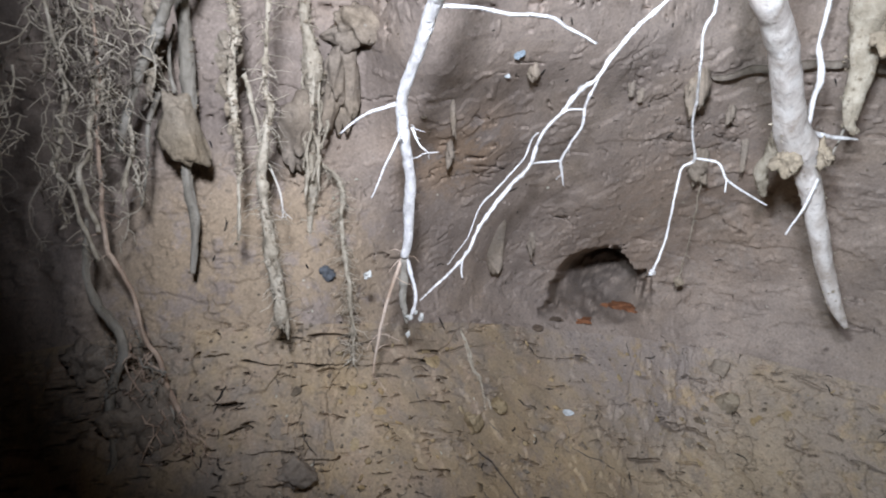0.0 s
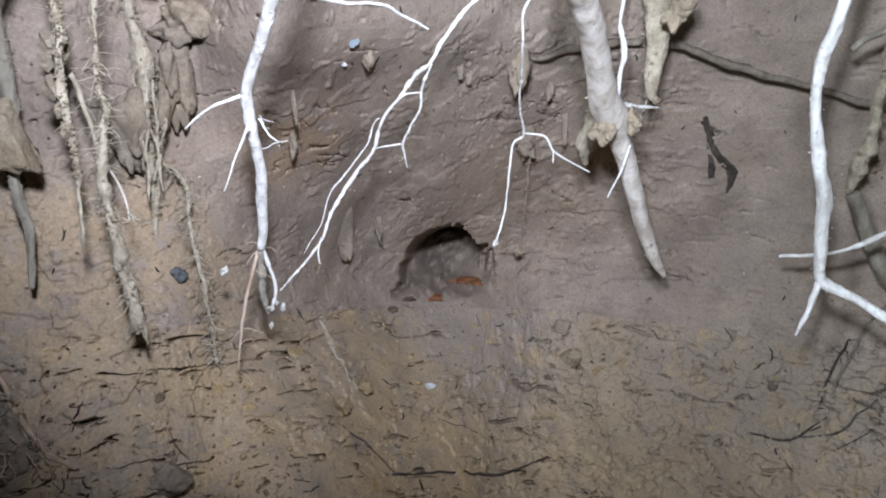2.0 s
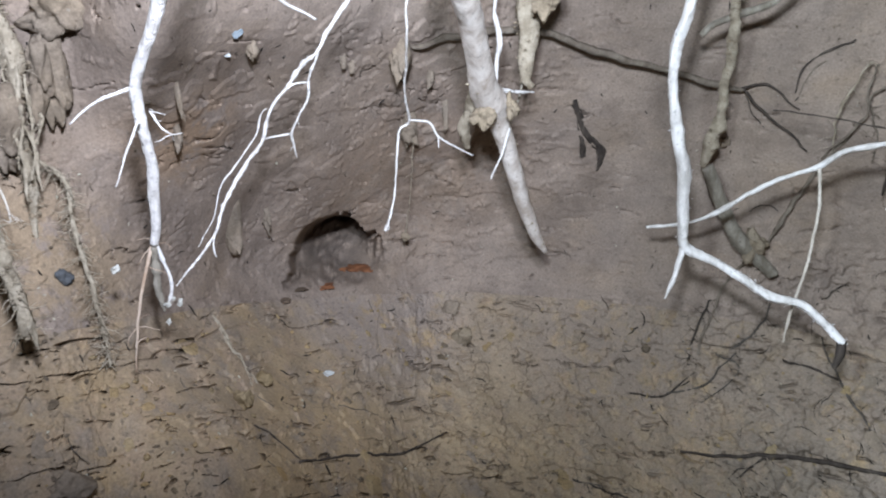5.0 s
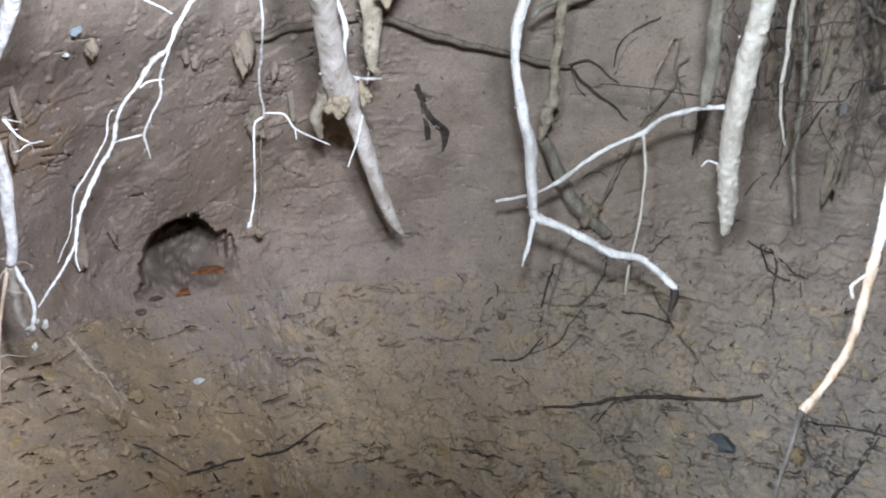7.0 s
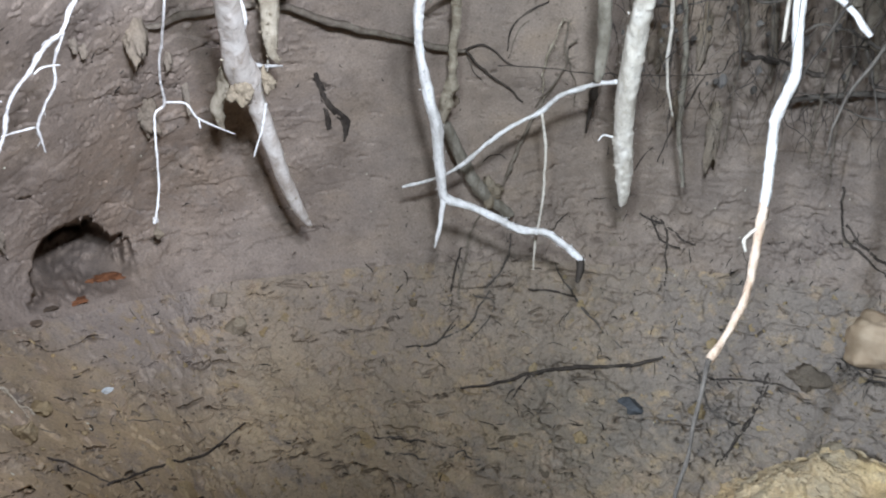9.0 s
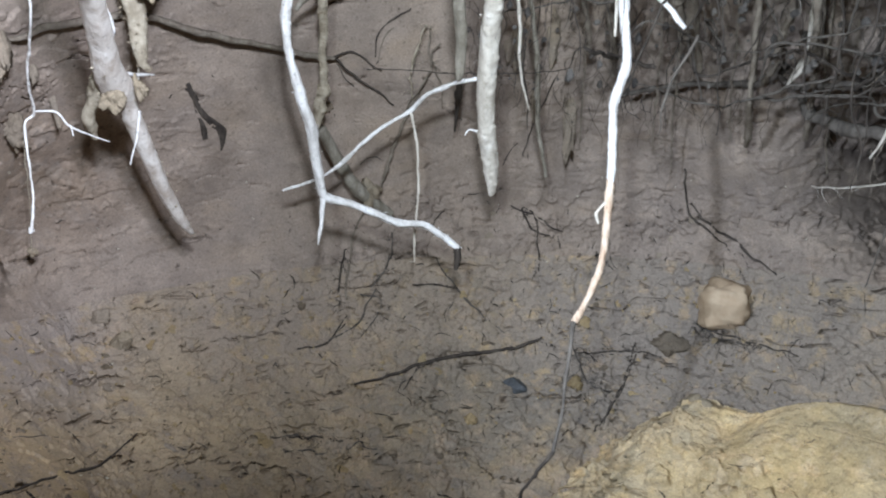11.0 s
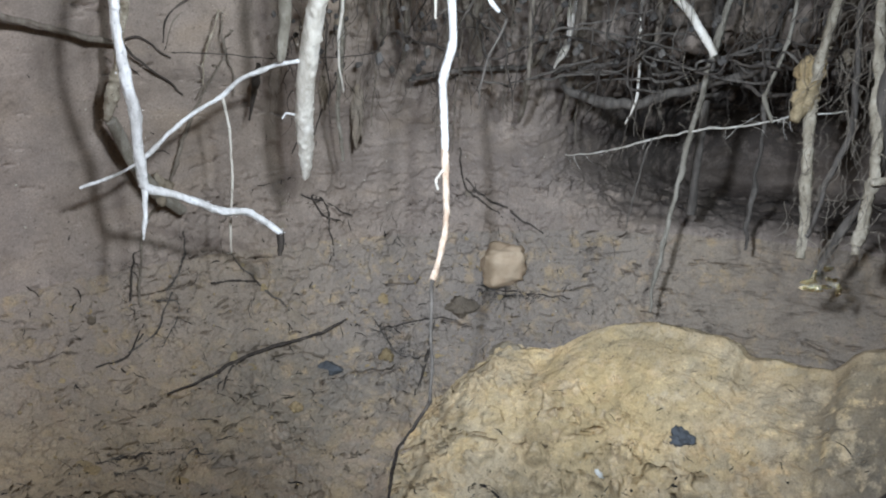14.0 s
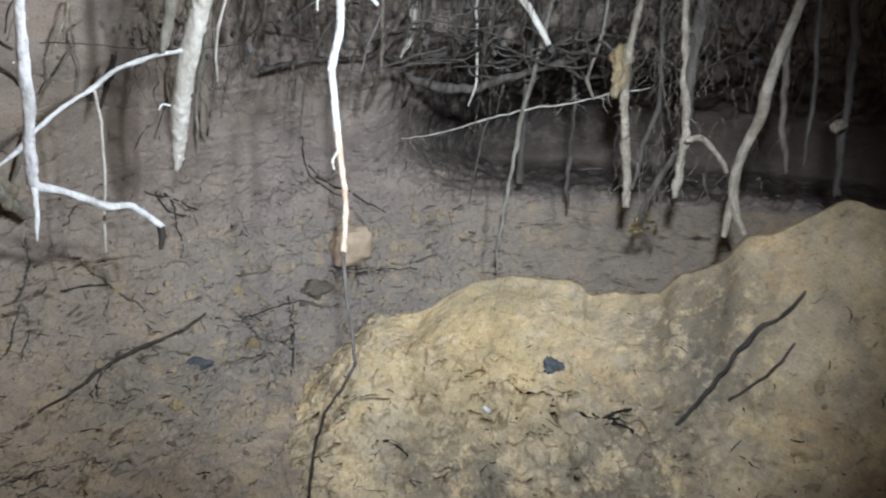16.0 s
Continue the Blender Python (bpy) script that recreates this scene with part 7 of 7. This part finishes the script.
# recess strands: mostly dark bark, so that the colour carries the gloom among them
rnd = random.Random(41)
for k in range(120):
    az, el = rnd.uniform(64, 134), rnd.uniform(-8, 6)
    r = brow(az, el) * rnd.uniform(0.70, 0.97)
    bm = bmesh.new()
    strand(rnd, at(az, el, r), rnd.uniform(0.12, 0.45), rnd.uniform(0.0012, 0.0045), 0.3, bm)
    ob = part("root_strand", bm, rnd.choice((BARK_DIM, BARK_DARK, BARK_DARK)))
    tagged(ob, "thin root strand hanging in the recess, darkened for its shade", "root", "root strands of the recess")
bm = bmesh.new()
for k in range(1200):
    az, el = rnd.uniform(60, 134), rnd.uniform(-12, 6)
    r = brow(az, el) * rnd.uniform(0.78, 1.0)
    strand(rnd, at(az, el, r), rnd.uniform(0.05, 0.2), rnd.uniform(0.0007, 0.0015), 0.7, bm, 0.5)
tagged(part("hair_roots", bm, BARK_DARK), "matted fine roots, darkened for the shade of the recess", "root", kind="stuff")

# level roots, with the recess's shade put into their bark colour as well
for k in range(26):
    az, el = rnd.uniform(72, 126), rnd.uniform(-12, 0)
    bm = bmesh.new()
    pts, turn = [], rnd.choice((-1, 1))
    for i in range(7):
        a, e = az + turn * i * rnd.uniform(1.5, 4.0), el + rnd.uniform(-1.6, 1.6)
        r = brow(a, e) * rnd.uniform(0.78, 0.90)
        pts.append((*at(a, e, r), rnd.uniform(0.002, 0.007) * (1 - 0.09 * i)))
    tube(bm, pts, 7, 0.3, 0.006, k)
    tagged(part("matted_root", bm, rnd.choice((BARK_DIM, BARK_DARK, BARK_DARK))), "root woven level through the recess, darkened for its shade", "root", "root strands of the recess")

# wisps that hang about the root cluster, and soil caught in the mat
bm = bmesh.new()
for a, b, count, wide in (((0.98, -0.43, 1.20), (1.02, -0.42, 0.45), 80, 0.035), ((1.08, -0.46, 1.25), (1.17, -0.45, 0.34), 90, 0.05), ((1.22, -0.50, 1.2), (1.27, -0.46, 0.45), 60, 0.05),
                          ((1.10, -0.45, 1.3), (1.10, -0.46, 0.7), 60, 0.06), ((0.87, -0.52, 1.1), (0.93, -0.56, 0.5), 40, 0.05), ((1.45, -0.1, 1.2), (1.5, -0.1, 0.5), 40, 0.07)):
    for k in range(count):
        q = Vector(a).lerp(Vector(b), rnd.random()) + Vector((rnd.gauss(0, wide), rnd.gauss(0, wide), 0))
        strand(rnd, q, rnd.uniform(0.04, 0.16), rnd.uniform(0.0006, 0.0012), 0.55, bm, 0.35)
tagged(part("hair_roots", bm, BARK_MUD), "wisps of fine roots hanging by the mound", "root", kind="stuff")
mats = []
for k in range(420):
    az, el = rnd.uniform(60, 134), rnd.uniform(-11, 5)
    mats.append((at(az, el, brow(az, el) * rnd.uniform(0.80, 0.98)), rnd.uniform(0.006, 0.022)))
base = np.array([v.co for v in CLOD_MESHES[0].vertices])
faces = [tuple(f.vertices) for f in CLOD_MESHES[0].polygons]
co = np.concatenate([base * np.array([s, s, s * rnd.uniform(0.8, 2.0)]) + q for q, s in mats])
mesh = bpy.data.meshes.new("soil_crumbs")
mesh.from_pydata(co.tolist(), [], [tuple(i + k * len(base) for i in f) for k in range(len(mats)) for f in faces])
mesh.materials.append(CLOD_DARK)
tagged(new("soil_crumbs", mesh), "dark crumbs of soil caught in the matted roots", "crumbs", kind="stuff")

# the curtain of crooked roots at the edge of the near bank
TOP, FOOT = Vector(CURTAIN[0]), Vector(CURTAIN[1])


def crooked(bm, q, d, r, count, twigs):
    """A thin root that bends sharply from joint to joint, with short side twigs."""
    pts = []
    for i in range(count):
        pts.append((*q, r * (1 - 0.6 * i / count)))
        for _ in range(rnd.choice((0, 1, 1, 2)) if twigs and i else 0):
            turn = Vector((rnd.uniform(-1, 1), rnd.uniform(-0.6, 0.6), rnd.uniform(-0.9, 0.6))).normalized()
            crooked(bm, q, turn, r * 0.6, rnd.choice((2, 2, 3, 3, 4)), 0)
        q = q + d * rnd.uniform(0.006, 0.019) * (1 if twigs else 0.75)
        d = (d * 0.55 + Vector((rnd.uniform(-1, 1), rnd.uniform(-0.7, 0.7), rnd.uniform(-1.25, 0.3)))).normalized()
    tube(bm, pts, 5, 0.25, 0, rnd.random(), gap=0.03)


for k in range(64):
    side = rnd.random()
    spread = Vector((rnd.gauss(0.035, 0.028) if side < 0.65 else rnd.uniform(-0.10, 0.03), rnd.uniform(-0.04, 0.04), 0))
    start = TOP.lerp(FOOT, rnd.random() ** 1.6 * 0.85) + Vector((0, 0, 0.05)) + spread
    bm = bmesh.new()
    crooked(bm, start, Vector((rnd.uniform(-0.5, 0.5), rnd.uniform(-0.3, 0.3), -1)).normalized(), rnd.uniform(0.0010, 0.0019), rnd.randrange(8, 20), 1)
    ob = part("curtain_root", bm, rnd.choice((BARK_DIRTY, BARK_DIRTY, BARK_DIRTY, BARK_MUD)))
    tagged(ob, "crooked tan rootlet with short twigs on the near bank", "root", "curtain of crooked roots")

# fine reddish roots tumbling down the near bank beside the grey clod
for k in range(30):
    a0 = rnd.uniform(0, 0.65)
    q = Vector((-0.53, 1.10, 0.66)).lerp(Vector((-0.35, 0.90, 0.45)), a0) + Vector((rnd.gauss(0, 0.022), rnd.gauss(-0.02, 0.012), rnd.gauss(0.0, 0.02)))
    bm = bmesh.new()
    crooked(bm, q, Vector((0.45, -0.5, -0.6)).normalized(), rnd.uniform(0.0009, 0.0020), rnd.randrange(7, 14), 1)
    tagged(part("curtain_root", bm, rnd.choice((BARK_RED, BARK_MUD, BARK_GREY))), "fine reddish rootlet lying down the near bank", "root", "curtain of crooked roots")

# stones bedded in the clay mound, and black strands for its shaded crevices
for x, y, size, material, label in (
        (1.111, 0.013, (0.026, 0.024, 0.024), STONE_WHITE, "small white pebble on the clay mound"),
        (1.094, -0.182, (0.055, 0.045, 0.050), STONE_BLUE, "slate-dark stone set in the clay mound")):
    lump("stone", on_mound(x, y, 0.2 * size[2]), size, material, label, "stone", rough=0.45, seed=int(100 * x), turn=0.8)
for line_ in (((1.02, -0.15), (0.976, -0.209), (0.943, -0.262), (0.896, -0.306)), ((0.96, -0.255), (0.93, -0.28), (0.89, -0.34)),
              ((0.895, -0.29), (0.86, -0.33), (0.80, -0.36)), ((1.13, 0.35), (1.12, 0.30), (1.10, 0.26)), ((1.06, -0.06), (1.04, -0.11), (1.03, -0.16))):
    points = [(*on_mound(x, y, 0.0), 0.0036 * (1 - 0.2 * k)) for k, (x, y) in enumerate(line_)]
    root("crevice_strand", points, ROT_AND_SHADE, "black fibrous strand in place of a shaded crevice of the mound", crook=0.006, knobs=0.8, hairs=26, hair=0.03, group="sticks and roots on the floor")
